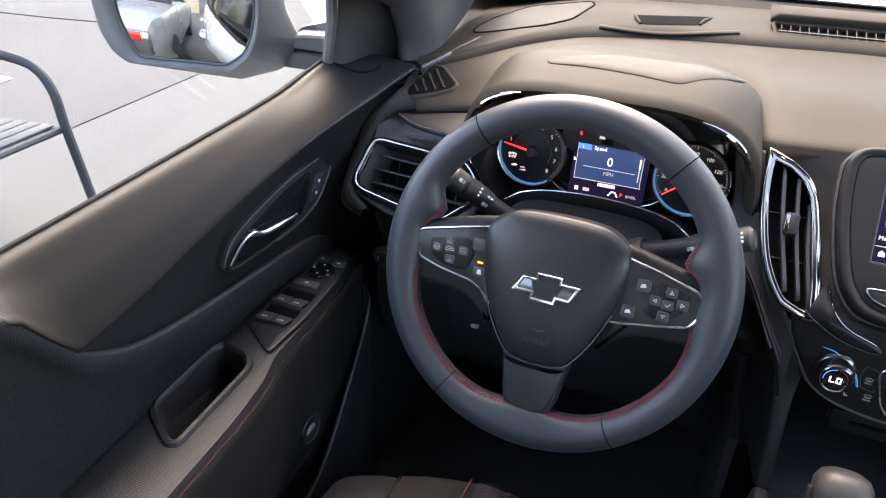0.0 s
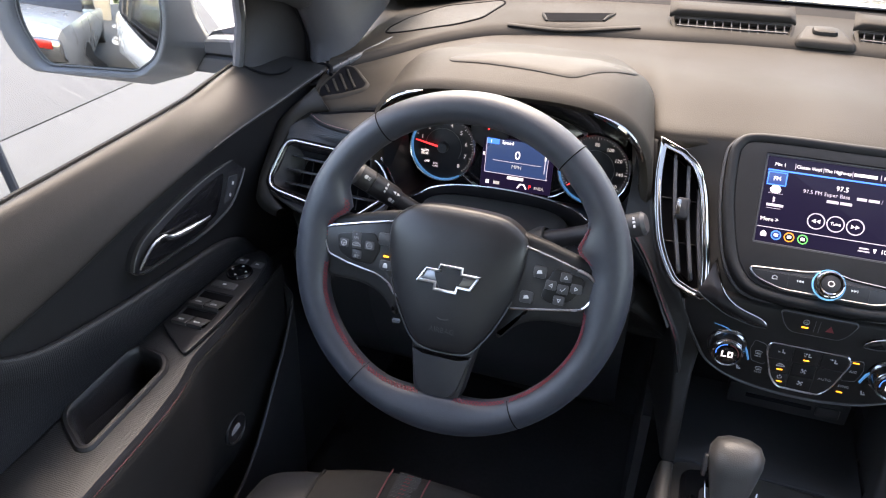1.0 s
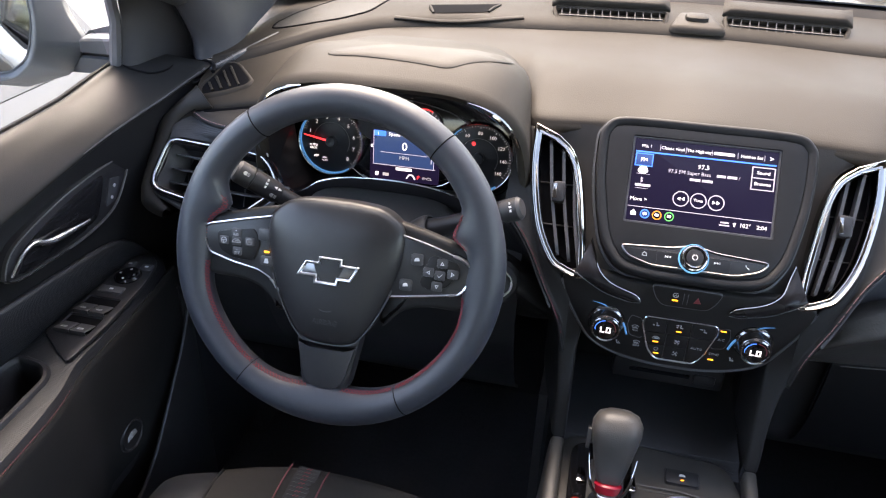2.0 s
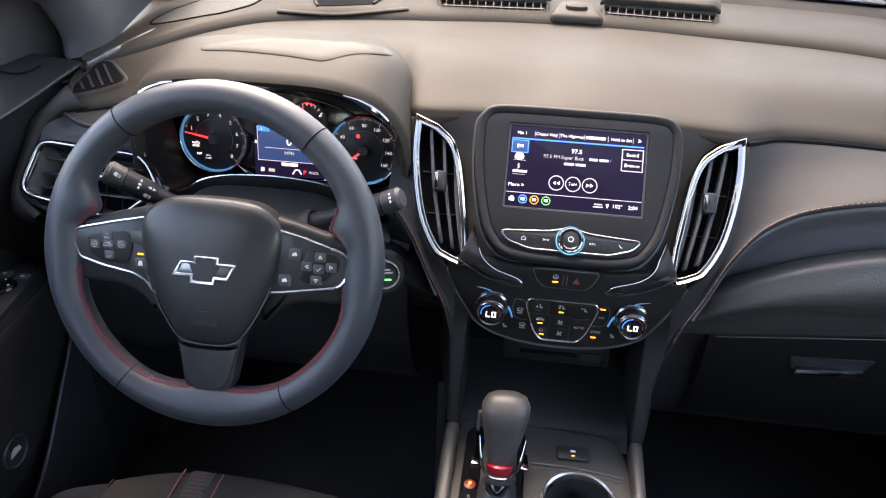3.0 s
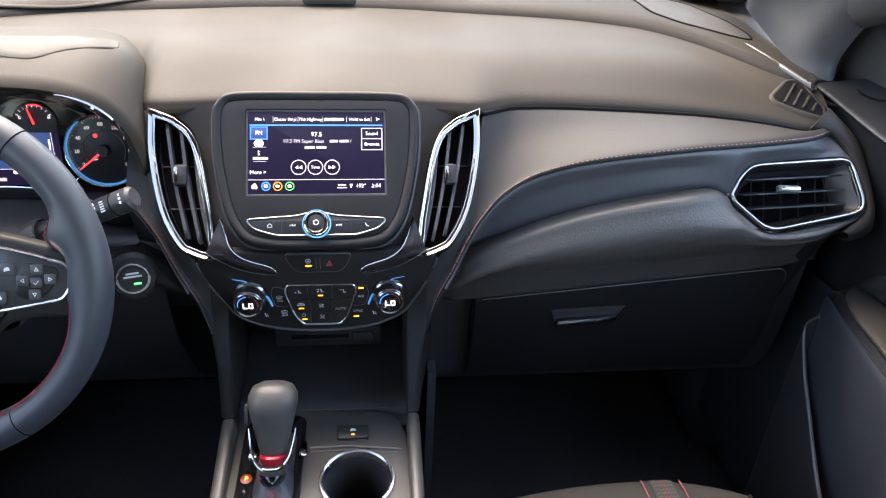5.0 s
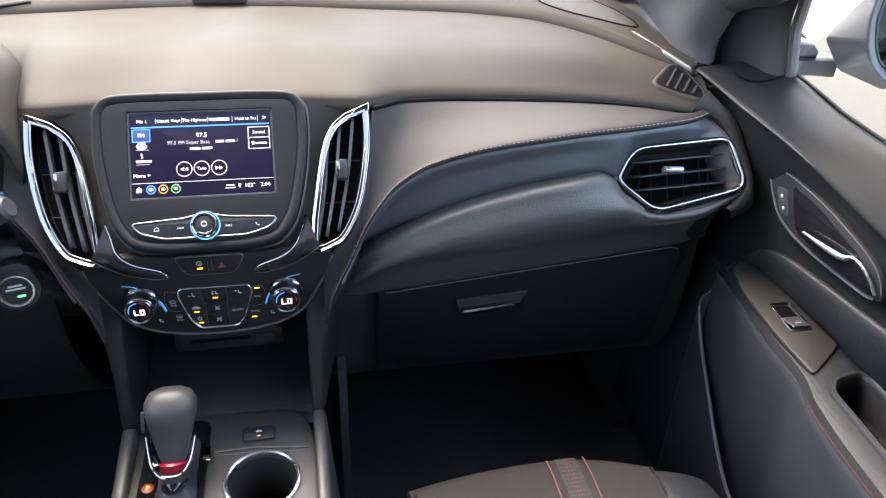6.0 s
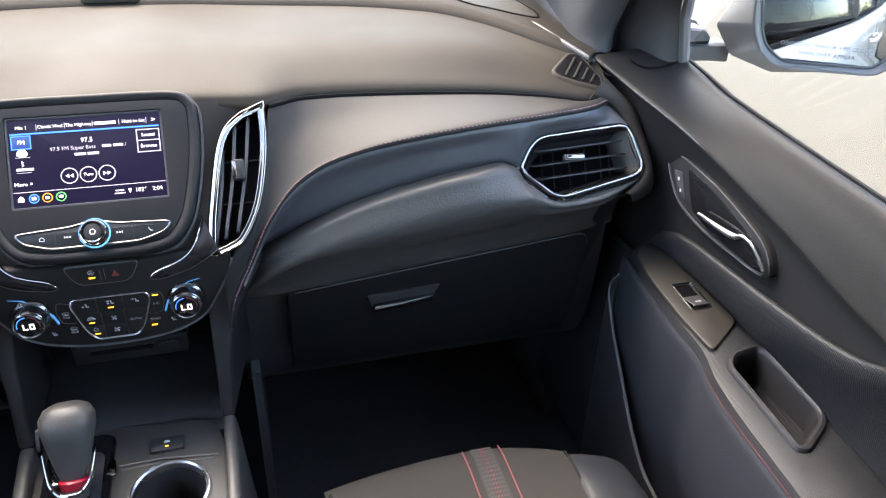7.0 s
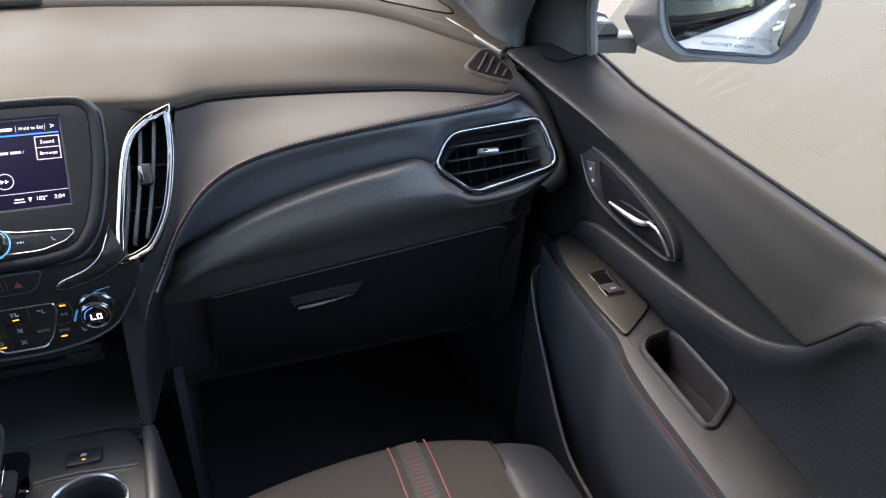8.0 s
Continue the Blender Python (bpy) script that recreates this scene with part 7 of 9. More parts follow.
for s, a, b, label in ((-1, (-0.430, 0.715, 1.092), (-0.5075, 0.684, 1.155), "black turn signal stalk with white symbols"), (1, (-0.300, 0.735, 1.080), (-0.189, 0.728, 1.130), "black wiper stalk with white symbols")):
    st = thing("signal_stalk" if s < 0 else "wiper_stalk", a, label, "stalk", "steering column stalks")
    A, B = Vector(a), Vector(b)
    d = B - A
    part("arm", tube([A, A + d * 0.25, A + d * 0.5], [0.014, 0.0105, 0.0105], sides=14), PLASTIC, st)
    part("grip", tube([A + d * 0.46, A + d * 0.5, A + d * 0.70, A + d * 0.80], [0.0105, 0.0125, 0.0130, 0.0130], sides=18), PLASTIC, st)
    part("twist_end", tube([A + d * 0.81, A + d * 0.82, A + d * 0.97, A + d * 1.0], [0.0118, 0.0132, 0.0132, 0.0100], sides=18), DARK, st)
    part("gap_ring", tube([A + d * 0.795, A + d * 0.815], 0.0112, sides=18), DARK, st)
    nrm = Vector((0, -0.75, 0.66))
    nrm = (nrm - d * (nrm.dot(d) / d.dot(d))).normalized()
    # white lamp and wiper symbols round the grip
    for f, turn, shape in ((0.53, 18, "arrows"), (0.55, -26, "lamp"), (0.66, 12, "bars"), (0.90, 5, "lamp")) if s < 0 else ((0.50, 24, "lamp"), (0.58, 10, "bars"), (0.66, 0, "bars"), (0.74, 4, "stripes"), (0.92, 0, "bars")):
        nn = Matrix.Rotation(radians(turn), 3, d.normalized()) @ nrm
        q = onto(A + d * f + nn * 0.0131, d, nn.cross(d))
        if shape == "arrows":
            for k in (1, -1):
                tri = [(k * 0.0008, -0.0018), (k * 0.0048, 0.0), (k * 0.0008, 0.0018)]
                part("printed_mark", plate(bmesh.new(), tri if k > 0 else tri[::-1], 0.0004, q, bevel=0.0001), PRINT, st)
        elif shape == "lamp":
            part("printed_mark", plate(bmesh.new(), rounded([(-0.001, -0.0022), (0.0022, -0.0022), (0.0034, 0.0), (0.0022, 0.0022), (-0.001, 0.0022)], 0.0006), 0.0004, q, bevel=0.0001), PRINT, st)
            part("printed_mark", bars(bmesh.new(), [(-0.0032, k * 0.0015, 0.0026, 0.0006) for k in (-1, 0, 1)], q, 0.0004), PRINT, st)
        elif shape == "bars":
            part("printed_mark", bars(bmesh.new(), [(0, -0.0045, 0.0022, 0.0030), (0, 0.0, 0.0030, 0.0024), (0, 0.0042, 0.0020, 0.0026)], q, 0.0004), PRINT, st)
        else:
            part("printed_mark", bars(bmesh.new(), [(0, -0.0055 + 0.0026 * k, 0.0050, 0.0013) for k in range(5)], q, 0.0004), PRINT, st)

# start button on the stack's flank
SB = onto((-0.2130, 0.737, 1.020), (1, 0.25, 0), (0, 0.25, 1))
start = thing("start_button", (-0.2105, 0.757, 1.008), "round black start button in silver ring with green lamp", "push button")
part("ring", turned([(0.0192, -0.02), (0.0192, 0.003), (0.0182, 0.0055), (0.0165, 0.0055), (0.0158, 0.003)], SB, 36), EMBLEM, start)
part("cap", turned([(0.0157, 0.0), (0.0157, 0.0040), (0.0145, 0.0050)], SB, 36), PLASTIC, start)
bm = bars(bmesh.new(), [(0, 0.0062, 0.014, 0.0022), (0, 0.0024, 0.020, 0.0022)], SB @ Matrix.Translation((0, 0, 0.0051)))
part("printed_mark", bm, PRINT, start)
part("indicator", plate(bmesh.new(), box2(0.008, 0.0024, 0.0006, 0.004, -0.0065), 0.0006, SB, bevel=0.0002, z=0.0050), GREEN, start, "lit green lamp")
part("mount", turned([(0.030, -0.030), (0.029, -0.004), (0.024, 0.0)], SB, 32), PLASTIC, start)
LK = onto((-0.5685, 0.775, 1.005), (1, 0, 0), (0, 0.2, 1))
dim = thing("dimmer_wheel", (-0.5685, 0.775, 1.005), "small round black light switch on lower dashboard", "switch")
part("dial", turned([(0.016, -0.02), (0.016, 0.004), (0.014, 0.006)], LK, 28), PLASTIC, dim)
part("printed_mark", band(bmesh.new(), disc(0.009, 16), [(0, 0), (0, 0.0004), (0.001, 0.0004), (0.001, 0)], LK @ Matrix.Translation((0, 0, 0.006))), PRINT, dim)


# ---- centre console ----
console = thing("centre_console", (0, 0.5, 0.8), "black centre console with grey trim, cup holder and gear gate", "console")
TOP = onto((0, 0.0, 0.826), (1, 0, 0), (0, 1, 0.02))
cup = disc(0.0425, 40, 0.0395, 0.5940)
cup2 = disc(0.0425, 40, 0.0395, 0.5000)
plate_o = rounded([(-0.109, 0.20), (0.102, 0.20), (0.102, 0.655), (0.088, 0.700), (-0.030, 0.7080), (-0.109, 0.7045)], [0.01, 0.01, 0.02, 0.03, 0.01, 0.02], 5)
bm = plate(bmesh.new(), plate_o, 0.012, TOP, bevel=0.003, z=-0.024, holes=[cup, cup2], deep=0.085)
part("top_panel", bm, GREYTRIM, console, "satin grey-black top panel")
for c in (cup, cup2):
    part("cup_ring", band(bmesh.new(), inset(c, -0.0025), [(0, -0.014), (0, -0.0105), (0.0014, -0.0078), (0.0035, -0.0072), (0.0056, -0.0088), (0.0066, -0.0125), (0.0066, -0.03)], TOP), EMBLEM, console, "chrome cup holder ring")
    # cup bottom blackened to stand for its deep shade
    part("cup_floor", plate(bmesh.new(), disc(0.0370, 36, c[0][0] - 0.0425, c[0][1]), 0.003, TOP, bevel=0.0005, z=-0.088), PIT, console)
    part("cup_liner", turned([(0.0365, -0.100), (0.0375, -0.028), (0.0388, -0.012)], TOP @ Matrix.Translation((c[0][0] - 0.0425, c[0][1], 0)), 40, cap=False), DARK, console)
pb = TOP @ Matrix.Translation((0.0340, 0.6660, -0.0125))
btn = part("park_button", plate(bmesh.new(), box2(0.0385, 0.0215, 0.004), 0.0040, pb, bevel=0.0012), PLASTIC, console, "black parking sensor button")
part("button_groove", band(bmesh.new(), box2(0.0415, 0.0245, 0.005), [(0, 0), (0, 0.0014), (0.001, 0.0014), (0.001, 0)], pb), DARK, btn)
part("button_mark", plate(bmesh.new(), rounded([(-0.004, 0.0), (0.004, 0.0), (0.003, 0.003), (-0.002, 0.004)], 0.001), 0.0003, pb, bevel=0.0001, z=0.0045), PRINT, btn)
part("indicator", plate(bmesh.new(), box2(0.004, 0.0014, 0.0004, 0.0, -0.0055), 0.0004, pb, bevel=0.0001, z=0.0043), AMBER, btn)
part("ridge", tube([TOP @ Vector((-0.018, 0.6450, -0.012)), TOP @ Vector((0.03, 0.6450, -0.0112)), TOP @ Vector((0.093, 0.6380, -0.012))], 0.0022, sides=8, flat=0.8), GREYTRIM, console)
part("ridge", tube([TOP @ Vector((-0.016, 0.6390, -0.012)), TOP @ Vector((0.03, 0.6390, -0.0116)), TOP @ Vector((0.089, 0.6330, -0.012))], 0.0014, sides=8, flat=0.8), GREYTRIM, console)
leg_in = {1: pchip([(0.84, 0.1022), (0.96, 0.1030), (0.985, 0.1045), (1.0, 0.110), (1.04, 0.126)]), -1: pchip([(0.84, 0.1095), (0.95, 0.1110), (0.985, 0.1085), (1.0, 0.111), (1.04, 0.126)])}
leg_out = {1: pchip([(0.84, 0.1152), (0.90, 0.1170), (0.935, 0.1215), (0.965, 0.1300), (0.99, 0.1420), (1.02, 0.1580), (1.04, 0.1680)]), -1: pchip([(0.84, 0.1236), (0.90, 0.1245), (0.95, 0.1290), (0.985, 0.1350), (1.015, 0.1440), (1.04, 0.152)])}
for s in (1, -1):
    # padded rails at both sides
    rows = []
    a, b = leg_in[s](0.84), leg_out[s](0.84)
    for y, z in ((0.6765, 0.8480), (0.672, 0.8485), (0.60, 0.836), (0.50, 0.825), (0.30, 0.815), (0.0, 0.812)):
        cs = spline([(a, -0.02), (a + 0.0005, -0.004), (a + 0.0035, -0.0005), (b - 0.004, -0.001), (b - 0.0005, -0.006), (b + 0.002, -0.03), (b + 0.008, -0.12), (b + 0.022, -0.30), (b + 0.03, -0.42)], 3)
        rows.append([(s * x, y, z + d) for x, d in cs])
    part("side_rail", loft(rows), GREYTRIM, console, "satin grey side rail", solid=0.003, smooth=60)
    rows = []
    for z in stations(0.8500, 1.035, 24):
        y = vent_y(z) - 0.001 + 0.004 * min(1.0, max(0.0, (z - 0.955) / 0.02))
        a, b = leg_in[s](z), leg_out[s](z)
        rows.append([(s * x, y + d, z) for x, d in spline([(a - 0.001, 0.10), (a - 0.0005, 0.02), (a, 0.0035), (a + 0.003, 0.0005), (b - 0.004, 0.0), (b, 0.005), (b + 0.004, 0.03), (b + 0.025, 0.14)], 3)])
    part("stack_leg", loft(rows), LEGVINYL, console, "padded leg of the centre stack", solid=0.003, smooth=60)
    part("leg_seam", tube([(s * (leg_in[s](0.85) - 0.001), 0.684, 0.8490), (s * leg_in[s](0.85), vent_y(0.85) - 0.001, 0.8492), (s * (leg_out[s](0.85) - 0.003), vent_y(0.85) - 0.0013, 0.8492), (s * leg_out[s](0.85), vent_y(0.85) + 0.006, 0.8492)], 0.0009, sides=5), PIT, console)
    part("side_wall", block(bmesh.new(), (min(s * 0.138, s * 0.150), 0.80, 0.40), (max(s * 0.138, s * 0.150), 1.2, 0.80)), CARPET, console)
# cubby below the climate panel
part("cubby_floor", loft([[(x, y, z) for x in (-0.111, -0.05, 0, 0.05, 0.104)] for y, z in ((0.690, 0.813), (0.706, 0.818), (0.710, 0.826), (0.72, 0.828), (0.80, 0.835), (0.85, 0.85))]), DARK, console, solid=0.004)
part("cubby_back", loft([[(x, y, z) for x in (-0.115, 0, 0.108)] for y, z in ((0.85, 0.83), (0.84, 0.90), (0.80, 0.97))]), LID, console, solid=0.004)
part("cubby_edge", tube([(-0.03, 0.7075, 0.8245), (0.06, 0.7065, 0.8245), (0.098, 0.695, 0.824)], 0.0016, sides=6), PLASTIC, console)
part("socket_panel", block(bmesh.new(), (-0.062, 0.748, 0.900), (0.070, 0.768, 0.930), 0.003), LID, console, "dark socket panel")
part("card_slot", block(bmesh.new(), (-0.042, 0.746, 0.914), (0.030, 0.750, 0.919), 0.001), PIT, console)
part("socket_cover", block(bmesh.new(), (0.034, 0.744, 0.908), (0.060, 0.750, 0.923), 0.003), BEZEL, console)
part("cubby_ledge", block(bmesh.new(), (-0.055, 0.790, 0.884), (0.060, 0.82, 0.890), 0.002), BEZEL, console)

# gear gate and lever
gear = thing("gear_selector", (-0.054, 0.60, 0.82), "gear lever with worn leather knob and red collar", "gear lever")
gate = rounded([(-0.098, 0.20), (-0.024, 0.20), (-0.024, 0.690), (-0.040, 0.697), (-0.098, 0.690)], [0.005, 0.005, 0.02, 0.01, 0.02])
part("gate", plate(bmesh.new(), gate, 0.005, TOP, bevel=0.0015, z=-0.0125), GLOSS, gear, "gloss black gear gate")
part("slot", plate(bmesh.new(), rounded([(-0.076, 0.52), (-0.034, 0.52), (-0.034, 0.668), (-0.076, 0.668)], 0.012), 0.0012, TOP, bevel=0.0004, z=-0.0076), DARK, gear)
G0, G1 = Vector((-0.0545, 0.603, 0.862)), Vector((-0.0525, 0.650, 0.938))
ax = (G1 - G0).normalized()
GM = onto(G0, (1, 0, -0.02), ax.cross(Vector((1, 0, 0))) * -1)
GM = Matrix.Translation(G0) @ Matrix((Vector((1, 0, 0)), ax.cross(Vector((1, 0, 0))).normalized(), ax)).transposed().to_4x4()
sec = [(0.010, 0.0125, 0.000), (0.0130, 0.0148, 0.004), (0.0160, 0.0172, 0.012), (0.0198, 0.0202, 0.026), (0.0240, 0.0234, 0.044), (0.0276, 0.0256, 0.060), (0.0276, 0.0240, 0.071), (0.0225, 0.0190, 0.0805), (0.0130, 0.0110, 0.0850), (0.0040, 0.0040, 0.0860)]
bm = bmesh.new()
rings = []
for rx, ry, z in sec:
    ring = []
    for i in range(32):
        a = 2 * math.pi * i / 32
        c, s_ = math.cos(a), math.sin(a)
        front = 0.5 + 0.5 * smooth(z, 0.012, 0.060) if s_ < 0 else 1.0
        ring.append(bm.verts.new(GM @ Vector((rx * math.copysign(abs(c) ** 0.75, c), ry * front * math.copysign(abs(s_) ** 0.75, s_), z))))
    rings.append(ring)
for a, b in zip(rings, rings[1:]):
    bridge(bm, a, b)
bm.faces.new(rings[0][::-1]), bm.faces.new(rings[-1])
knob = part("knob", bm, surface("knob_leather", (0.060, 0.058, 0.055), 0.42, grain=0.3, scale=900, vary=0.1, kind="leather"), gear, "worn dark leather knob", smooth=60)
part("release_button", plate(bmesh.new(), box2(0.010, 0.024, 0.003), 0.004, GM @ Matrix.Translation((-0.0272, -0.001, 0.050)) @ Matrix.Rotation(radians(-90), 4, "Y") @ Matrix.Rotation(radians(90), 4, "Z"), bevel=0.001), PLASTIC, knob)
part("red_collar", turned([(0.0125, -0.008), (0.0135, -0.006), (0.0155, 0.001), (0.0135, 0.003)], GM, 28), REDRING, gear, "bright red collar")
part("chrome_collar", turned([(0.0125, -0.024), (0.0140, -0.020), (0.0138, -0.010), (0.0128, -0.0080)], GM, 28), DARK, gear)
fork = spline([(-0.0265, -0.006, 0.034), (-0.0235, -0.010, 0.016), (-0.0195, -0.0145, 0.002), (-0.0110, -0.0165, -0.0085), (0.0, -0.0170, -0.0105), (0.0110, -0.0165, -0.0085), (0.0195, -0.0145, 0.002), (0.0235, -0.010, 0.016), (0.0265, -0.006, 0.034)], 4)
part("fork", tube([GM @ Vector(p) for p in fork], [0.0007 + 0.0016 * math.sin(math.pi * i / (len(fork) - 1)) for i in range(len(fork))], sides=8, flat=0.8), CHROME, gear, "chrome fork under the knob")
for s in (1, -1):
    part("gate_glint", plate(bmesh.new(), rounded([(s * 0.0290 - 0.0060, 0.628), (s * 0.0290 + 0.0060, 0.628), (s * 0.0290 + 0.0040, 0.652), (s * 0.0290 - 0.0030, 0.650)], 0.003), 0.0022, TOP @ Matrix.Translation((-0.0545, 0.0, -0.0074)), bevel=0.0009), CHROME, gear, "bright metal cheek beside the lever")
part("neck_band", turned([(0.0142, -0.030), (0.0148, -0.026), (0.0146, -0.020), (0.0132, -0.017)], GM, 28), GLOSS, gear, "gloss black neck sleeve")
rows = []
for k, w, d in ((0.0, 0.0125, 0.0125), (0.25, 0.0160, 0.0180), (0.55, 0.0215, 0.030), (0.85, 0.027, 0.044), (1.0, 0.030, 0.050)):
    c0 = G0 - ax * 0.017
    c1 = Vector((-0.0545, 0.585, 0.8195))
    c = c0.lerp(c1, k)
    rows.append([(c.x + w * math.copysign(abs(math.cos(a)) ** 0.7, math.cos(a)) * (1 + 0.05 * math.sin(5 * a + 6 * k)), c.y + d * math.copysign(abs(math.sin(a)) ** 0.7, math.sin(a)), c.z) for a in np.linspace(0, 2 * math.pi, 28, endpoint=False)])
part("boot", loft(rows, closed=True), LEATHER, gear, "creased black leather boot", smooth=70)
for s in (1, -1):
    line = []
    for k, d in ((0.05, 0.0135), (0.25, 0.0185), (0.55, 0.0305), (0.85, 0.0445), (1.0, 0.0505)):
        c = (G0 - ax * 0.017).lerp(Vector((-0.0545, 0.585, 0.8195)), k)
        line.append((c.x + s * 0.0030, c.y - d - 0.0006, c.z + 0.0004))
    seam_stitch(spline(line, 4), "boot_stitching", RED, parent=gear, step=0.0042, length=0.0028, r=0.0009)
part("index_strip", plate(bmesh.new(), rounded([(-0.0955, 0.500), (-0.0780, 0.500), (-0.0780, 0.608), (-0.0860, 0.612), (-0.0955, 0.606)], 0.003), 0.0012, TOP, bevel=0.0004, z=-0.0076), GLOSS, gear, "gloss black strip of gear letters")
for v, w in ((0.598, "P"), (0.580, "R"), (0.562, "N"), (0.544, "D")):
    q = TOP @ Matrix.Translation((-0.0866, v, -0.0063))
    if w == "P":
        part("gear_light", plate(bmesh.new(), disc(0.0068, 18), 0.0003, q, bevel=0.0001), surface("gear_lamp", (0.05, 0.005, 0.005), 0.4, vary=0, emit=(0.5, 0.02, 0.01), power=0.03), gear, "dim red glow behind the letter")
    lettering(w, 0.0088 if w == "P" else 0.0070, q @ Matrix.Translation((0, 0, 0.0006)), AMBER if w == "P" else FAINT, gear, "gear_letter")

# ---- seats ----
def seat(s):
    st = thing("front_seat", (s * 0.39, 0.25, 0.45), "grey cloth seat with ribbed red centre stripe and vinyl bolsters" if s > 0 else "dark cloth driver's seat with red centre stripe and vinyl bolsters", "car seat", "front seats")

    def top(x, y):
        """Height of the cushion: domed, with a rounded nose."""
        u = x / 0.135 if x > 0 else x / 0.210
        nose = 0.592 - 0.020 * u * u
        z = 0.806 - 0.010 * u * u - 0.035 * (nose - y) * 0.6
        if y > nose - 0.04:
            f = (y - (nose - 0.04)) / 0.04
            z -= 0.006 * f * f
        return z

    rows = []
    for x in stations(-0.175, 0.132, 26):
        u = x / 0.135 if x > 0 else x / 0.210
        nose = 0.592 - 0.020 * u * u
        prof = [(0.05, top(x, 0.05)), (0.25, top(x, 0.25)), (0.42, top(x, 0.42)), (nose - 0.06, top(x, nose - 0.06)), (nose - 0.022, top(x, nose - 0.022) - 0.001), (nose, top(x, nose) - 0.008), (nose + 0.012, top(x, nose) - 0.032), (nose + 0.008, 0.68), (nose - 0.02, 0.58)]
        rows.append([(s * (0.385 + x), y, z) for y, z in spline(prof, 5)])
    cushion = part("cushion", loft(rows), CLOTH, st, "grey-black cloth cushion", solid=0.01, smooth=70)
    for side in (1, -1):
        # the bolster beside the door is broad, the one beside the console narrow
        base, wide_ = (0.130, 0.048) if side == s else (0.170, 0.026)
        rows = []
        for y, k in ((0.05, 1.0), (0.25, 1.0), (0.42, 1.02), (0.51, 1.02), (0.556, 0.98), (0.580, 0.86), (0.590, 0.58), (0.592, 0.2)):
            cs = []
            for i in range(15):
                a = math.pi * i / 14
                cs.append((base + wide_ - (wide_ + 0.002) * math.cos(a), 0.60 + 0.192 * k + (0.014 * k) * math.sin(a) - (0.070 * (i / 14) ** 1.8)))
            cs.append((0.235, 0.66 - 0.05 * (1 - k)))
            cs.append((0.235, 0.50))
            rows.append([(s * 0.385 + side * x, y, z) for x, z in cs])
        part("bolster", loft(rows), BOLSTER, st, "smooth vinyl side bolster", solid=0.008, smooth=70)
        edge = [(s * 0.385 + side * base, y, top(base if side == s else -base, min(y, 0.57)) + 0.004) for y in stations(0.05, 0.568, 16)]
        part("piping", tube(edge, 0.0022, sides=6), RUBBER, st)
        line = [(s * 0.385 + side * (base + wide_ - (wide_ + 0.002) * math.cos(a)), 0.569, 0.6012 + 0.192 * 0.93 + 0.014 * 0.93 * math.sin(a) - 0.070 * (a / math.pi) ** 1.8) for a in np.linspace(0.1, math.pi, 14)]
        seam_stitch(line, "bolster_stitching", PALEROSE, parent=st, r=0.0010)
    # centre stripe with two red lines and slanted stitches
    cx = s * 0.022
    for k in (-1, 1):
        pts = [(s * 0.385 + cx + k * 0.024, y, top(cx * s + k * 0.024, y) + 0.0062) for y in stations(0.05, 0.590, 30)]
        part("red_line", tube(pts, 0.0011, sides=6, flat=0.6), ROSE, cushion, "red piping line")
    rows = [[(s * 0.385 + cx + d, y, top(cx * s + d, y) + 0.0049) for d in np.linspace(-0.014, 0.014, 5)] for y in stations(0.05, 0.590, 30)]
    part("stripe_cloth", loft(rows), surface("stripe_cloth", (0.029, 0.027, 0.026), 0.9, grain=0.6, scale=900), cushion, "dark ribbed stripe", solid=0.001)
    for cols, material, name in (((-0.010, -0.006, 0.006, 0.010), surface("grey_thread", (0.060, 0.060, 0.058), 0.8), "grey_stitches"), ((-0.002, 0.002), RED, "red_stitches")):
        bm = bmesh.new()
        for d in cols:
            for y in np.arange(0.30, 0.588, 0.0062):
                a = Vector((s * 0.385 + cx + d - 0.0016, y, top(cx * s + d, y) + 0.0054))
                tube([a, a + Vector((0.0032, 0.0022, 0))], 0.0005, sides=4, bm=bm)
        tagged(part(name, bm, material, cushion), kind="stuff")
    # the squab stands behind, out of sight
    part("base", block(bmesh.new(), (s * 0.385 - 0.21, 0.0, 0.42), (s * 0.385 + 0.21, 0.52, 0.62), 0.02), DARK, st)
    return st


seat(1)
seat(-1)


# ---- doors ----
sill_z = pchip([(-0.4, 1.178), (0.33, 1.183), (0.6, 1.188), (0.72, 1.192), (0.82, 1.204), (0.92, 1.21), (1.1, 1.21)])
crs_z = pchip([(-0.4, 1.05), (0.25, 1.085), (0.34, 1.0985), (0.38, 1.1035), (0.44, 1.1115), (0.49, 1.1205), (0.545, 1.1310), (0.60, 1.1400), (0.656, 1.1500), (0.71, 1.1610), (0.76, 1.1695), (0.806, 1.1770), (0.845, 1.1850), (0.882, 1.1950), (0.91, 1.197)])
crs_x = pchip([(-0.4, 0.7045), (0.49, 0.7040), (0.545, 0.7030), (0.60, 0.7005), (0.656, 0.6965), (0.71, 0.6890), (0.76, 0.6800), (0.806, 0.6705), (0.845, 0.6620), (0.882, 0.6495), (0.91, 0.648)])
ridge_z = pchip([(-0.4, 1.178), (0.20, 1.178), (0.285, 1.168), (0.31, 1.135), (0.345, 1.090), (0.40, 1.060), (0.50, 1.042), (0.60, 1.031), (0.69, 1.019), (0.735, 1.000), (0.765, 0.965), (0.80, 0.93), (1.1, 0.92)])


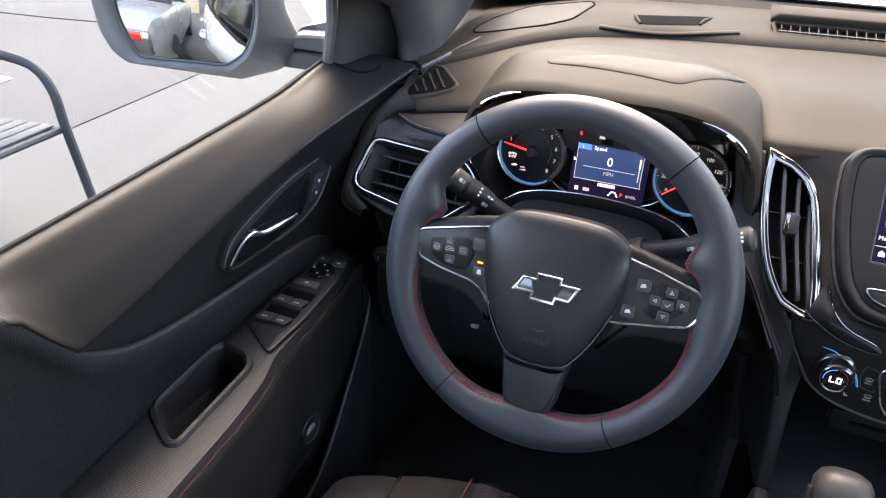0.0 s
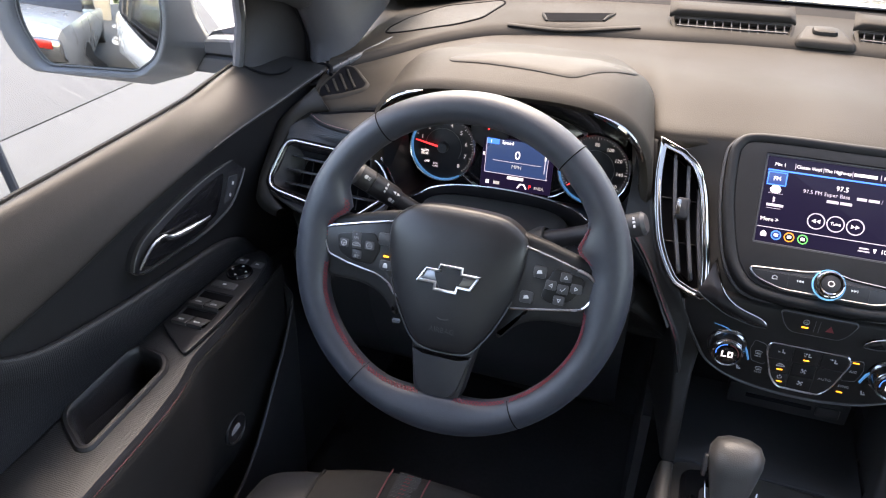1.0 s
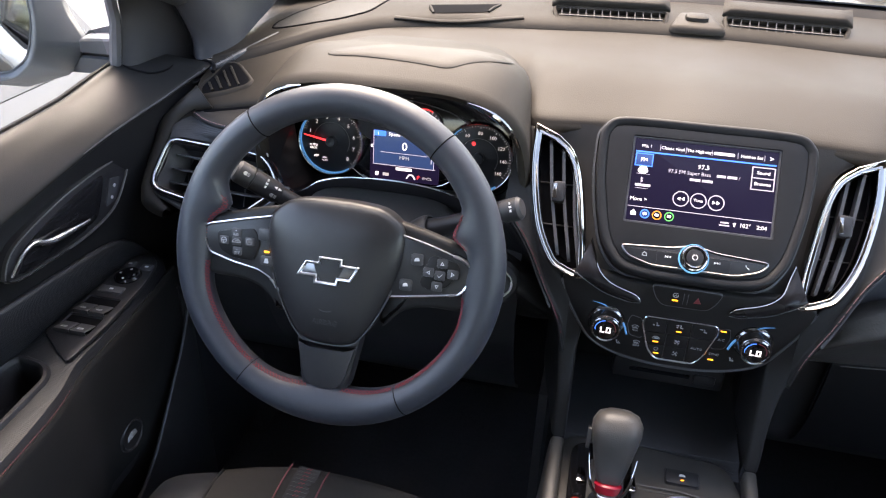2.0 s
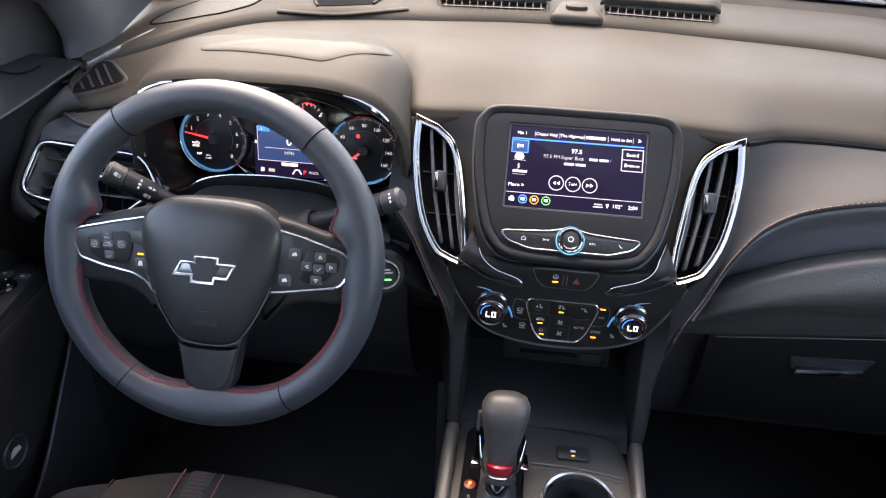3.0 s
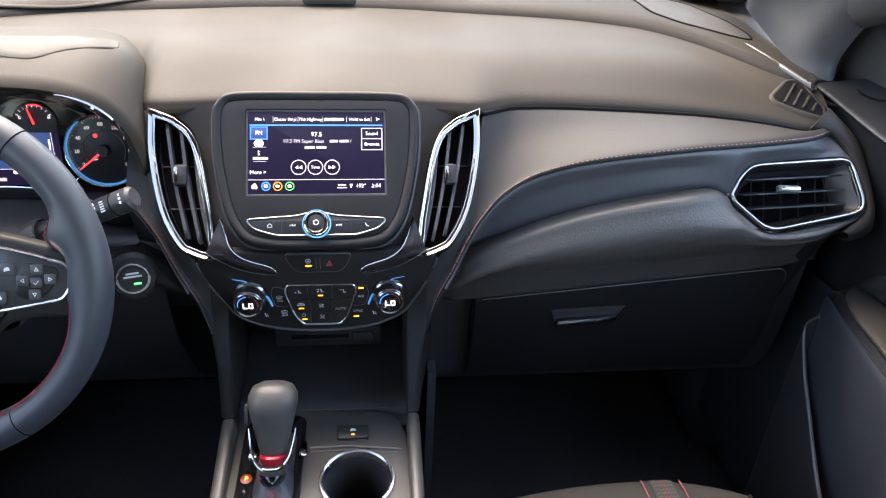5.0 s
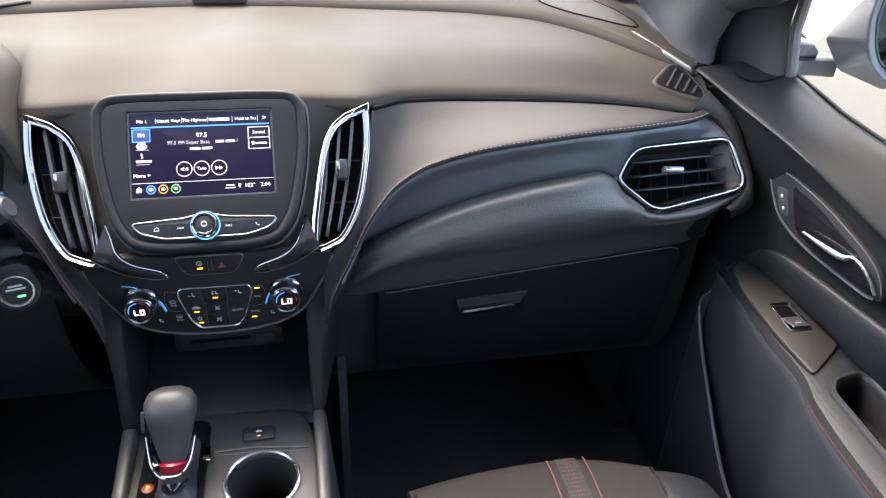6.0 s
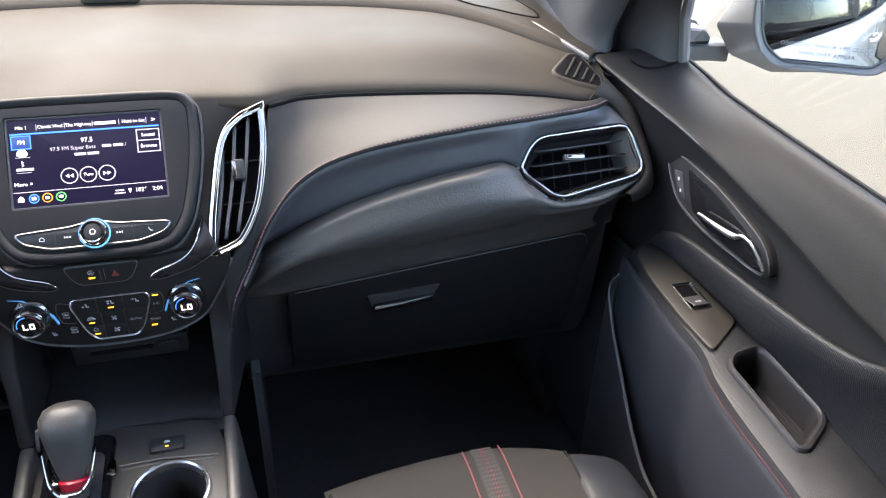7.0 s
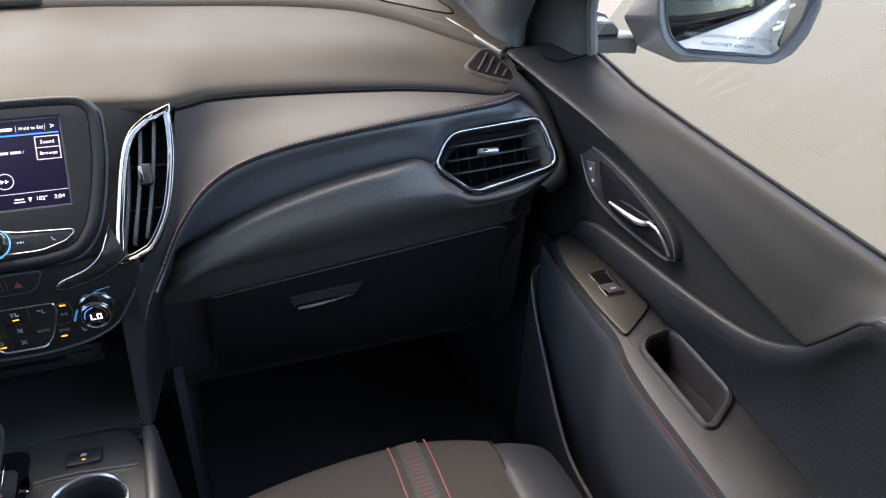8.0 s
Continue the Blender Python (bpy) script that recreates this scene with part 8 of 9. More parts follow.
def door(s):
    d = thing("front_door", (s * 0.74, 0.4, 0.6), "black door trim with padded armrest and chrome pull handle" if s > 0 else "black driver's door trim with window switches and chrome handle", "car door", "front doors")
    ys_ = stations(-0.35, 0.20, 6)[:-1] + stations(0.20, 0.90, 57) + [0.95, 1.0]
    # upper shoulder between sill and crease
    rows = []
    for y in [y for y in ys_ if y < 0.905]:
        zs, zc, xc = sill_z(y), crs_z(y), crs_x(y)
        if y < 0.36:
            zc = min(zs - 0.02, max(zc, ridge_z(y) + 0.004))
        w = smooth(y, 0.60, 0.86)
        pr = [(0.758, zs - 0.014), (0.756, zs - 0.002), (0.750, zs + 0.001), (0.741, zs - 0.003)]
        for fx, fz in ((0.26, 0.20), (0.58, 0.46), (0.86, 0.76)):
            k = fx * (1 - w) + (0.5 * fx + 0.5 * fz) * w
            pr.append((0.741 + (xc + 0.002 - 0.741) * k, zs - 0.003 + (zc - zs + 0.003) * (fz * (1 - w) + (k * 0.8 + 0.1 * fz) * w)))
        pr += [(xc, zc + 0.001), (xc + 0.001, zc - 0.0025), (xc + 0.0108, zc - 0.0065)]
        rows.append([(s * x, y, z) for x, z in spline(pr, 3)])
    part("top_panel", loft(rows), DOORTOP, d, "soft black vinyl top panel", solid=0.003, smooth=55)
    # highlight on the crease, given by an added pale tube
    part("crease_edge", tube([(s * (crs_x(y) - 0.0002), y, crs_z(y) + 0.0004) for y in stations(0.45, 0.884, 40)], [0.0004 + 0.0016 * smooth(y, 0.5, 0.75) for y in stations(0.45, 0.884, 40)], sides=8), EDGEVINYL, d, "pale tube for the highlight along the top panel's rounded edge")
    # sunken panel with the handle
    rows = []
    for y in ys_:
        zc, zr = crs_z(y), ridge_z(y)
        if y < 0.36:
            zc = min(sill_z(y) - 0.02, max(zc, zr + 0.004))
        zr = min(zr, zc - 0.004)
        pr = spline([(crs_x(y) + 0.009, zc - 0.005), (min(0.7185, crs_x(y) + 0.016), zc - 0.20 * (zc - zr)), (min(0.7175, crs_x(y) + 0.030), zc - 0.5 * (zc - zr)), (0.7155, zr + 0.10 * (zc - zr)), (0.7150, zr - 0.008)], 3)
        rows.append([(s * x, y, z) for x, z in pr])
    part("middle_panel", loft(rows), BEZEL, d, "sunken moulded panel", solid=0.003, smooth=55)
    # padded lower panel below the ridge
    rows = []
    for y in ys_:
        zr = ridge_z(y)
        pr = spline([(0.7150, zr - 0.006), (0.7095, zr + 0.001), (0.7040, zr - 0.003), (0.7060, zr - 0.020), (0.7180, max(0.968, zr - 0.05)), (0.7380, 0.945), (0.720, 0.90), (0.700, 0.84), (0.690, 0.72), (0.690, 0.50)], 4)
        if zr < 0.985:
            pr = spline([(0.7150, zr - 0.006), (0.7095, zr + 0.001), (0.7060, zr - 0.004), (0.7070, zr - 0.010), (0.7080, zr - 0.015), (0.708, zr - 0.02), (0.706, 0.88), (0.700, 0.83), (0.690, 0.72), (0.690, 0.50)], 4)
        rows.append([(s * x, y, z) for x, z in pr])
    part("padded_panel", loft(rows), FABRIC, d, "padded panel with fine ribbed texture", solid=0.003, smooth=55)
    # armrest with its pull pocket
    AR = onto((0, 0.39, 0.9485), (1, 0, 0), (0, 1, 0.055))
    o = [(0.745, -0.70), (0.745, 0.10), (0.745, 0.30), (0.722, 0.368), (0.700, 0.381), (0.676, 0.366), (0.662, 0.300), (0.657, 0.215), (0.6585, 0.152), (0.647, 0.118), (0.641, 0.060), (0.640, -0.10), (0.642, -0.45), (0.645, -0.70)]
    o = [(s * x, y) for x, y in o]
    o = rounded(o if s > 0 else o[::-1], 0.028, 5)
    pk = [(s * 0.6735, 0.000), (s * 0.6720, 0.122), (s * 0.6880, 0.140), (s * 0.7270, 0.146), (s * 0.7340, 0.130), (s * 0.7360, 0.036), (s * 0.7240, 0.020), (s * 0.6850, -0.004)]
    pk = rounded(pk if s < 0 else pk[::-1], 0.010, 4)
    hole = inset(pk, 0.006)
    bm = plate(bmesh.new(), o, 0.072, AR, bevel=0.014, z=-0.070, holes=[hole], deep=0.060)
    arm = part("armrest", bm, FABRIC, d, "padded armrest", smooth=30)
    rim = part("pocket_rim", band(bmesh.new(), pk, [(-0.0035, -0.002), (-0.0030, 0.0030), (-0.0005, 0.0060), (0.0030, 0.0066), (0.0055, 0.0045), (0.0070, 0.000), (0.0070, -0.02)], AR), PLASTIC, d, "smooth rim of the pull pocket")
    part("pocket_wall", band(bmesh.new(), inset(pk, 0.0068), [(0, 0.001), (0.002, -0.05), (0.003, -0.055)], AR, closed=False), PLASTIC, d)
    part("pocket_ledge", plate(bmesh.new(), inset(pk, 0.016), 0.004, AR, bevel=0.001, z=-0.060), PLASTIC, d)
    seam_stitch([AR @ Vector((s * x, y, z)) for x, y, z in spline([(0.6520, 0.130, -0.009), (0.6455, 0.112, -0.009), (0.6405, 0.06, -0.009), (0.6397, -0.10, -0.009), (0.641, -0.30, -0.009)], 8)], "armrest_stitching", ROSE, parent=d, r=0.0005, step=0.0036)
    # face below the armrest, sloping down into the storage bin
    rows = []
    arm_x = pchip([(-0.35, 0.6430), (0.29, 0.6395), (0.45, 0.6400), (0.500, 0.6450), (0.525, 0.6515), (0.545, 0.6565), (0.605, 0.6555), (0.69, 0.6600), (0.755, 0.6660)])
    for y in stations(-0.30, 0.755, 48):
        xa, za = arm_x(y) - 0.0012, 0.9485 + 0.055 * (y - 0.39)
        f = smooth(y, 0.50, 0.62)
        prof = [(xa + 0.002, za - 0.012), (xa, za - 0.020), (xa + 0.0005, za - 0.045), (xa + 0.003, za - 0.080), (xa + 0.006, za - 0.130), (xa + 0.014, za - 0.19), (0.682, 0.68), (0.690, 0.50)]
        rows.append([(s * x, y, z) for x, z in spline(prof, 3)])
    # blue sky light painted into the passenger's face; driver's stays dark vinyl
    part("arm_face", loft(rows), DOORLOW if s > 0 else VINYL, d, "smooth lower face of the door", solid=0.003, smooth=60)
    # switch plate
    sp = [(0.6665, 0.146), (0.727, 0.188), (0.7245, 0.250), (0.7190, 0.315), (0.7090, 0.355), (0.6920, 0.362), (0.6720, 0.345), (0.6630, 0.300), (0.6610, 0.215)]
    sp = rounded([(s * x, y) for x, y in (sp if s < 0 else sp)], 0.010, 3)
    sp = sp if s < 0 else sp[::-1]
    SP = AR @ Matrix.Translation((0, 0, 0.002))
    wells = [box2(0.046, 0.031, 0.003, s * 0.6945, 0.2095), box2(0.046, 0.031, 0.003, s * 0.6945, 0.2465)] if s < 0 else [box2(0.026, 0.048, 0.004, s * 0.6960, 0.243)]
    part("switch_plate", plate(bmesh.new(), sp, 0.004, SP, bevel=0.0014, z=0.0, holes=wells, deep=0.003), surface("switch_plate_grey", (0.038, 0.0345, 0.030), 0.4, grain=0.1, vary=0.08) if s > 0 else PLASTIC, d, "satin switch plate")

    def rocker(cx, cy, w, h):
        rows_ = [[SP @ Vector((cx - w / 2, cy + y, z)), SP @ Vector((cx - w / 2 + 0.001, cy + y, z + 0.0008)), SP @ Vector((cx + w / 2 - 0.001, cy + y, z + 0.0008)), SP @ Vector((cx + w / 2, cy + y, z))] for y, z in ((h * 0.5, 0.000), (h * 0.45, 0.0025), (0.0, 0.0050), (-h * 0.3, 0.0075), (-h * 0.48, 0.0078), (-h * 0.5, 0.002))]
        sw = part("window_switch", loft(rows_), SWITCH, d, "dark grey window switch", solid=0.001)
        part("switch_mark", band(bmesh.new(), box2(0.0075, 0.0034, 0.0006), [(0, -0.0006), (0, 0.0006), (0.0009, 0.0006), (0.0009, -0.0006)], SP @ Matrix.Translation((cx, cy - h * 0.18, 0.0076)) @ Matrix.Rotation(radians(-20), 4, "X")), PRINT, sw)

    for w_ in wells:
        # black floor paints the shade round the switches
        part("well_floor", plate(bmesh.new(), inset(w_, 0.0008), 0.0006, SP, bevel=0.0002, z=0.0012), PIT, d)
    if s < 0:
        for cy in (0.204, 0.240):
            for cx in (-0.7055, -0.6835):
                rocker(cx, cy - 0.003, 0.0200, 0.020)
        kb = part("mirror_knob", turned([(0.0175, 0.003), (0.0175, 0.0055), (0.0160, 0.007), (0.0145, 0.0062), (0.0135, 0.0075), (0.004, 0.0082)], SP @ Matrix.Translation((-0.6930, 0.308, 0)), 32), GLOSS, d, "round mirror control")
        for a in (0, 90, 180, 270):
            q = SP @ Matrix.Translation((-0.6930, 0.308, 0.0078)) @ Matrix.Rotation(radians(a), 4, "Z")
            part("control_mark", plate(bmesh.new(), [(0.009, -0.0018), (0.012, 0.0), (0.009, 0.0018)], 0.0005, q, bevel=0.0001), PRINT, kb)
        for cx, cy in ((-0.7045, 0.332), (-0.6790, 0.330), (-0.6960, 0.277)):
            kb = part("small_key", plate(bmesh.new(), box2(0.016 if cy > 0.3 else 0.034, 0.013, 0.003, cx, cy), 0.0060, SP, bevel=0.0012), SPOKE, d)
            part("switch_mark", plate(bmesh.new(), box2(0.005, 0.0030, 0.0006, cx, cy), 0.0003, SP, bevel=0.0001, z=0.0060), PRINT, kb)
    else:
        rocker(s * 0.6960, 0.232, 0.022, 0.024)
        part("well_rim", band(bmesh.new(), box2(0.030, 0.052, 0.004, s * 0.6960, 0.243), [(0, 0.003), (0, 0.0052), (0.0012, 0.0056), (0.0020, 0.004)], SP), SATIN, d)
    # inner handle in its leaf-shaped bowl
    HP = onto((s * 0.7090, 0, 0), (0, -s * 1.0, 0), (0, 0, 1))
    leaf = [(0.760, 1.111), (0.750, 1.090), (0.717, 1.062), (0.659, 1.053), (0.584, 1.057), (0.546, 1.061), (0.530, 1.070), (0.548, 1.094), (0.587, 1.106), (0.656, 1.117), (0.723, 1.1195), (0.752, 1.117)]
    lf = spline([(-s * y, z) for y, z in leaf], 3, closed=True)
    lf = lf if s < 0 else lf[::-1]
    part("handle_plate", plate(bmesh.new(), lf, 0.014, HP, bevel=0.002, z=-0.010), PLASTIC, d, "leaf-shaped handle surround")
    part("handle_rim", band(bmesh.new(), lf, [(-0.0004, 0.0), (-0.0004, 0.0045), (0.0006, 0.0052), (0.0016, 0.0045), (0.0016, 0.002)], HP), GREYTRIM, d)
    edge_ = [p for p in spline([(0.762, 1.108), (0.750, 1.089), (0.717, 1.0610), (0.659, 1.0520), (0.584, 1.0560), (0.546, 1.0600), (0.5295, 1.0695)], 4)]
    part("leaf_line", tube([HP @ Vector((-s * p[0], p[1], 0.0046)) for p in edge_], [0.0004 + 0.0009 * i / (len(edge_) - 1) for i in range(len(edge_))], sides=6), SATIN, d, "thin bright edge")
    bowl = [(0.708, 1.106), (0.690, 1.074), (0.672, 1.063), (0.600, 1.064), (0.550, 1.069), (0.552, 1.082), (0.586, 1.095), (0.646, 1.107), (0.698, 1.111)]
    bw = spline([(-s * y, z) for y, z in bowl], 3, closed=True)
    bw = bw if s < 0 else bw[::-1]
    part("handle_bowl", plate(bmesh.new(), bw, 0.0012, HP, bevel=0.0004, z=0.004), GLOSS, d, "gloss black handle bowl")
    hpts = spline([(0.661, 1.074, 0.012), (0.632, 1.078, 0.014), (0.601, 1.082, 0.014), (0.587, 1.0855, 0.013), (0.578, 1.0910, 0.012), (0.568, 1.092, 0.012), (0.558, 1.089, 0.011), (0.545, 1.081, 0.010), (0.536, 1.071, 0.008)], 4)
    pull = [(0.664, 1.072), (0.655, 1.064), (0.600, 1.063), (0.552, 1.067), (0.541, 1.072), (0.558, 1.087), (0.572, 1.090), (0.587, 1.084), (0.632, 1.076)]
    pull = [(-s * y, z) for y, z in pull]
    part("pull", plate(bmesh.new(), pull if s < 0 else pull[::-1], 0.006, HP, bevel=0.002, z=0.005), GLOSS, d, "gloss black pull below the chrome bar")
    part("handle", tube([HP @ Vector((-s * p[0], p[1], p[2])) for p in hpts], [0.0020 + 0.0018 * math.sin(math.pi * min(1, i / 18)) for i in range(len(hpts))], sides=10), EMBLEM, d, "polished chrome pull handle")
    lk = part("lock_keys", plate(bmesh.new(), rounded([(-s * 0.739, 1.096), (-s * 0.721, 1.070), (-s * 0.701, 1.070), (-s * 0.719, 1.101)] if s > 0 else [(0.739, 1.096), (0.719, 1.101), (0.701, 1.070), (0.721, 1.070)], 0.004), 0.003, HP, bevel=0.001, z=0.003), RECESS, d, "lock and unlock keys")
    for y, z in ((0.7240, 1.0900), (0.7150, 1.0775)):
        part("lock_mark", plate(bmesh.new(), disc(0.0024, 10, -s * y, z), 0.0004, HP, bevel=0.0001, z=0.006), PRINT, lk)
    part("gap_seal", loft([[(s * x, y, 1.1835) for x in (0.652, 0.70, 0.762)] for y in (0.862, 0.95, 1.08)]), RUBBER, d, "black rubber behind the panel gap", solid=0.003)
    # window seal along the sill
    for dx, dz, rr in ((0.757, 0.002, 0.0032), (0.768, -0.016, 0.006)):
        part("window_seal", tube([(s * dx, y, sill_z(y) + dz) for y in stations(-0.35, 0.835, 24)], rr, sides=8), RUBBER, d)
    # sail panel in the window's front corner
    sail = [[(s * 0.748, 0.835, 1.195), (s * 0.742, 0.855, 1.26), (s * 0.730, 0.835, 1.31), (s * 0.71, 0.77, 1.365)],
            [(s * 0.730, 0.850, 1.192), (s * 0.726, 0.880, 1.26), (s * 0.716, 0.865, 1.32), (s * 0.70, 0.80, 1.375)],
            [(s * 0.718, 0.900, 1.182), (s * 0.708, 0.915, 1.25), (s * 0.700, 0.895, 1.325), (s * 0.690, 0.83, 1.38)],
            [(s * 0.708, 0.945, 1.178), (s * 0.695, 0.960, 1.24), (s * 0.690, 0.930, 1.32), (s * 0.685, 0.86, 1.38)],
            [(s * 0.712, 0.985, 1.180), (s * 0.705, 0.990, 1.24), (s * 0.700, 0.955, 1.32), (s * 0.695, 0.88, 1.38)]]
    rows = [spline(r_, 4) for r_ in sail]
    cols = list(zip(*rows))
    part("sail_panel", loft([spline(c, 4) for c in cols]), PILLAR, d, "black triangular corner panel", solid=0.003, smooth=60)
    part("sail_gap", tube(spline([(s * 0.747, 0.8430, 1.2050), (s * 0.728, 0.8370, 1.2025), (s * 0.702, 0.8395, 1.1985), (s * 0.6895, 0.8580, 1.1990), (s * 0.6915, 0.8920, 1.2005)], 4), 0.0012, sides=6), PIT, d, "thin black gap under the corner panel")
    part("corner_post", tube([(s * 0.751, 0.833, 1.19), (s * 0.747, 0.850, 1.26), (s * 0.735, 0.832, 1.31), (s * 0.715, 0.765, 1.365)], 0.0075, sides=8), SPOKE, d, "grey rubber corner post")
    # storage bin low in the door
    line = spline([(s * 0.664, 0.752, 0.925), (s * 0.661, 0.766, 0.893), (s * 0.657, 0.735, 0.85), (s * 0.654, 0.690, 0.806), (s * 0.651, 0.607, 0.728), (s * 0.650, 0.53, 0.700), (s * 0.650, 0.30, 0.690), (s * 0.655, -0.10, 0.69)], 5)
    rows = [[p, (p[0], p[1], p[2] - 0.06), (p[0] + s * 0.01, p[1], 0.50)] for p in line]
    part("bin_wall", loft(rows), PLASTIC, d, "storage bin wall", solid=0.004)
    part("bin_lip", tube(line, 0.0028, sides=6), SPOKE if s > 0 else PLASTIC, d)
    return d


for s in (1, -1):
    door(s)
    # dark strip where door, pillar and dashboard meet, and the bright edge of the dash
    pts = spline([(s * 0.590, 1.06, 1.2125), (s * 0.601, 1.005, 1.2120), (s * 0.617, 0.945, 1.2060), (s * 0.632, 0.910, 1.1990), (s * 0.643, 0.888, 1.194)], 6)
    part("edge_lip", tube(pts, [0.0005, 0.0010, 0.0016, 0.0022, 0.0030, 0.0038] + [0.0045] * (len(pts) - 8) + [0.0040, 0.0025], sides=10), EDGEVINYL, dash, "smooth curved edge lip")
    part("corner_gap", tube(spline([(s * 0.6310, 0.874, 1.1965), (s * 0.6440, 0.898, 1.1990), (s * 0.6700, 0.911, 1.1990), (s * 0.6920, 0.943, 1.1985)], 4), 0.0028, sides=6), PIT, dash, "black panel gap in the corner")
kick = thing("kick_panel", (-0.66, 0.68, 0.72), "dark kick panel with round boot release button", "kick panel")
bt = onto((-0.668, 0.597, 0.790), (0, 1, 0), (0, 0, 1))
part("boot_button", turned([(0.023, -0.016), (0.023, 0.006), (0.0205, 0.008), (0.019, 0.006)], bt, 28), PLASTIC, kick, "round black release button")
part("button_mark", plate(bmesh.new(), rounded([(-0.0115, -0.004), (0.0105, -0.004), (0.008, 0.004), (0.000, 0.0065), (-0.008, 0.003)], 0.002), 0.0005, bt, bevel=0.0001, z=0.006), KEYPRINT, kick)
part("mount", plate(bmesh.new(), rounded([(-0.20, -0.060), (-0.01, -0.050), (0.045, -0.010), (0.125, 0.100), (0.11, 0.150), (-0.20, 0.150)], 0.012), 0.010, onto((-0.682, 0.612, 0.778), (0, 1, 0), (0, 0, 1)), bevel=0.004), DARK, kick)


# ---- door mirrors ----
def mirror(s):
    mr = thing("door_mirror", (s * 0.80, 0.80, 1.22), "grey-black door mirror with white-edged reflecting glass", "wing mirror", "door mirrors")
    c = Vector((s * 0.945, 0.785, 1.265 if s > 0 else 1.253))
    ahead = (c - Vector((s * 0.20, 0.0, 1.51))).normalized()
    back = (Vector((-0.42, -0.90, -0.16)) if s > 0 else Vector((-0.15, -0.985, -0.06))).normalized()
    nn = (back - ahead).normalized()
    gx = Vector((0, 0, 1)).cross(nn).normalized()
    F = onto(c, gx, nn.cross(gx))
    wide = 0.0 if s > 0 else 0.020
    rim = [(-0.118, 0.012), (-0.112, -0.020), (-0.100, -0.045), (-0.075, -0.066), (0.055, -0.0625), (0.075, -0.047), (0.088, -0.020), (0.094, 0.020), (0.085, 0.070), (0.070, 0.100), (-0.090, 0.100), (-0.118, 0.070)]
    body = [(-0.139, 0.012), (-0.157, -0.028), (-0.129, -0.067), (-0.069, -0.084), (0.056, -0.0655), (0.078, -0.051), (0.092, -0.024), (0.100, 0.018), (0.092, 0.075), (0.075, 0.110), (-0.100, 0.110), (-0.128, 0.080)]
    gl = [(-0.106, 0.011), (-0.099, -0.018), (-0.088, -0.042), (-0.062, -0.060), (0.049, -0.0545), (0.060, -0.044), (0.076, -0.005), (0.079, 0.020), (0.070, 0.075), (-0.090, 0.085), (-0.106, 0.060)]
    rim, body, gl = ([(s * (x + k * max(0.0, min(1.0, x * 20))), y) for x, y in (q if s > 0 else q[::-1])] for q, k in ((rim, wide), (body, wide), (gl, 0.4 * wide)))
    rim, body, gl = rounded(rim, 0.007, 4), rounded(body, 0.005, 4), rounded(gl, 0.010, 4)
    bm = bmesh.new()
    rings = [ring_of(bm, inset(q, i), z, F) for q, i, z in ((rim, 0.003, 0.010), (rim, 0.001, 0.009), (rim, 0.0, 0.006), (body, 0.0, -0.026), (body, 0.001, -0.034), (body, 0.010, -0.065), (body, 0.028, -0.095))]
    for a, b in zip(rings, rings[1:]):
        bridge(bm, a, b)
    bm.faces.new(rings[-1])
    well = [ring_of(bm, inset(gl, i), z, F) for i, z in ((-0.008, 0.010), (-0.003, 0.006), (0.0, -0.004))]
    bridge(bm, well[0], well[1]), bridge(bm, well[1], well[2])
    fill(bm, rings[0], well[0])
    part("housing", bm, SILVERPAINT, mr, "dark grey plastic housing", smooth=60)
    part("mirror_glass", plate(bmesh.new(), inset(gl, -0.0006), 0.003, F, bevel=0.0008, z=-0.003), MIRROR, mr, "silvered mirror glass")
    part("glass_edge", band(bmesh.new(), gl, [(0, -0.001), (0, 0.0014), (0.0014, 0.0014), (0.0014, -0.001)], F), SILVERPAINT, mr)
    Y = 0.890 if s > 0 else 0.848
    rows = []
    for x, z0, z1, d in ((0.750, 1.1850, 1.2095, 0.022), (0.800, 1.1845, 1.2092, 0.022), (0.832, 1.1830, 1.2080, 0.020), (0.862, 1.1790, 1.2060, 0.018)):
        rows.append([(s * x, Y + 0.022 + d * a, 0.5 * (z0 + z1) + 0.5 * (z1 - z0) * b) for a, b in ((-1, -0.8), (-1, 0.8), (-0.8, 1), (0.8, 1), (1, 0.8), (1, -0.8), (0.8, -1), (-0.8, -1))])
    part("arm", loft(rows, closed=True), ARMGREY, mr, "dark grey mirror arm", smooth=50)
    part("arm_gap", block(bmesh.new(), (min(s * 0.752, s * 0.826), Y + 0.006, 1.2075), (max(s * 0.752, s * 0.826), Y + 0.04, 1.2160), 0.001), RUBBER, mr)
    rows = []
    for x, z1 in ((0.750, 1.2365), (0.790, 1.2335), (0.812, 1.2310), (0.822, 1.2220)):
        rows.append([(s * x, Y + y, z) for y, z in ((0.0, 1.2145), (0.0, z1 - 0.003), (0.003, z1), (0.04, z1), (0.04, 1.2145))])
    part("arm_cap", loft(rows, closed=True), ARMGREY, mr, "dark grey arm cap", smooth=40)
    rows = [[(s * x, Y + y, z) for y, z in ((0.034, 1.2200), (0.034, z1), (0.075, z1), (0.075, 1.2200))] for x, z1 in ((0.750, 1.2520), (0.780, 1.2440), (0.816, 1.2340), (0.824, 1.2260))]
    part("arm_bridge", loft(rows, closed=True), SILVERPAINT, mr)
    if s > 0:
        lettering("OBJECTS IN MIRROR ARE CLOSER", 0.0078, F @ Matrix.Translation((-0.012, -0.034, 0.0004)) @ Matrix.Rotation(radians(1), 4, "Z"), MIRRORPRINT, mr)
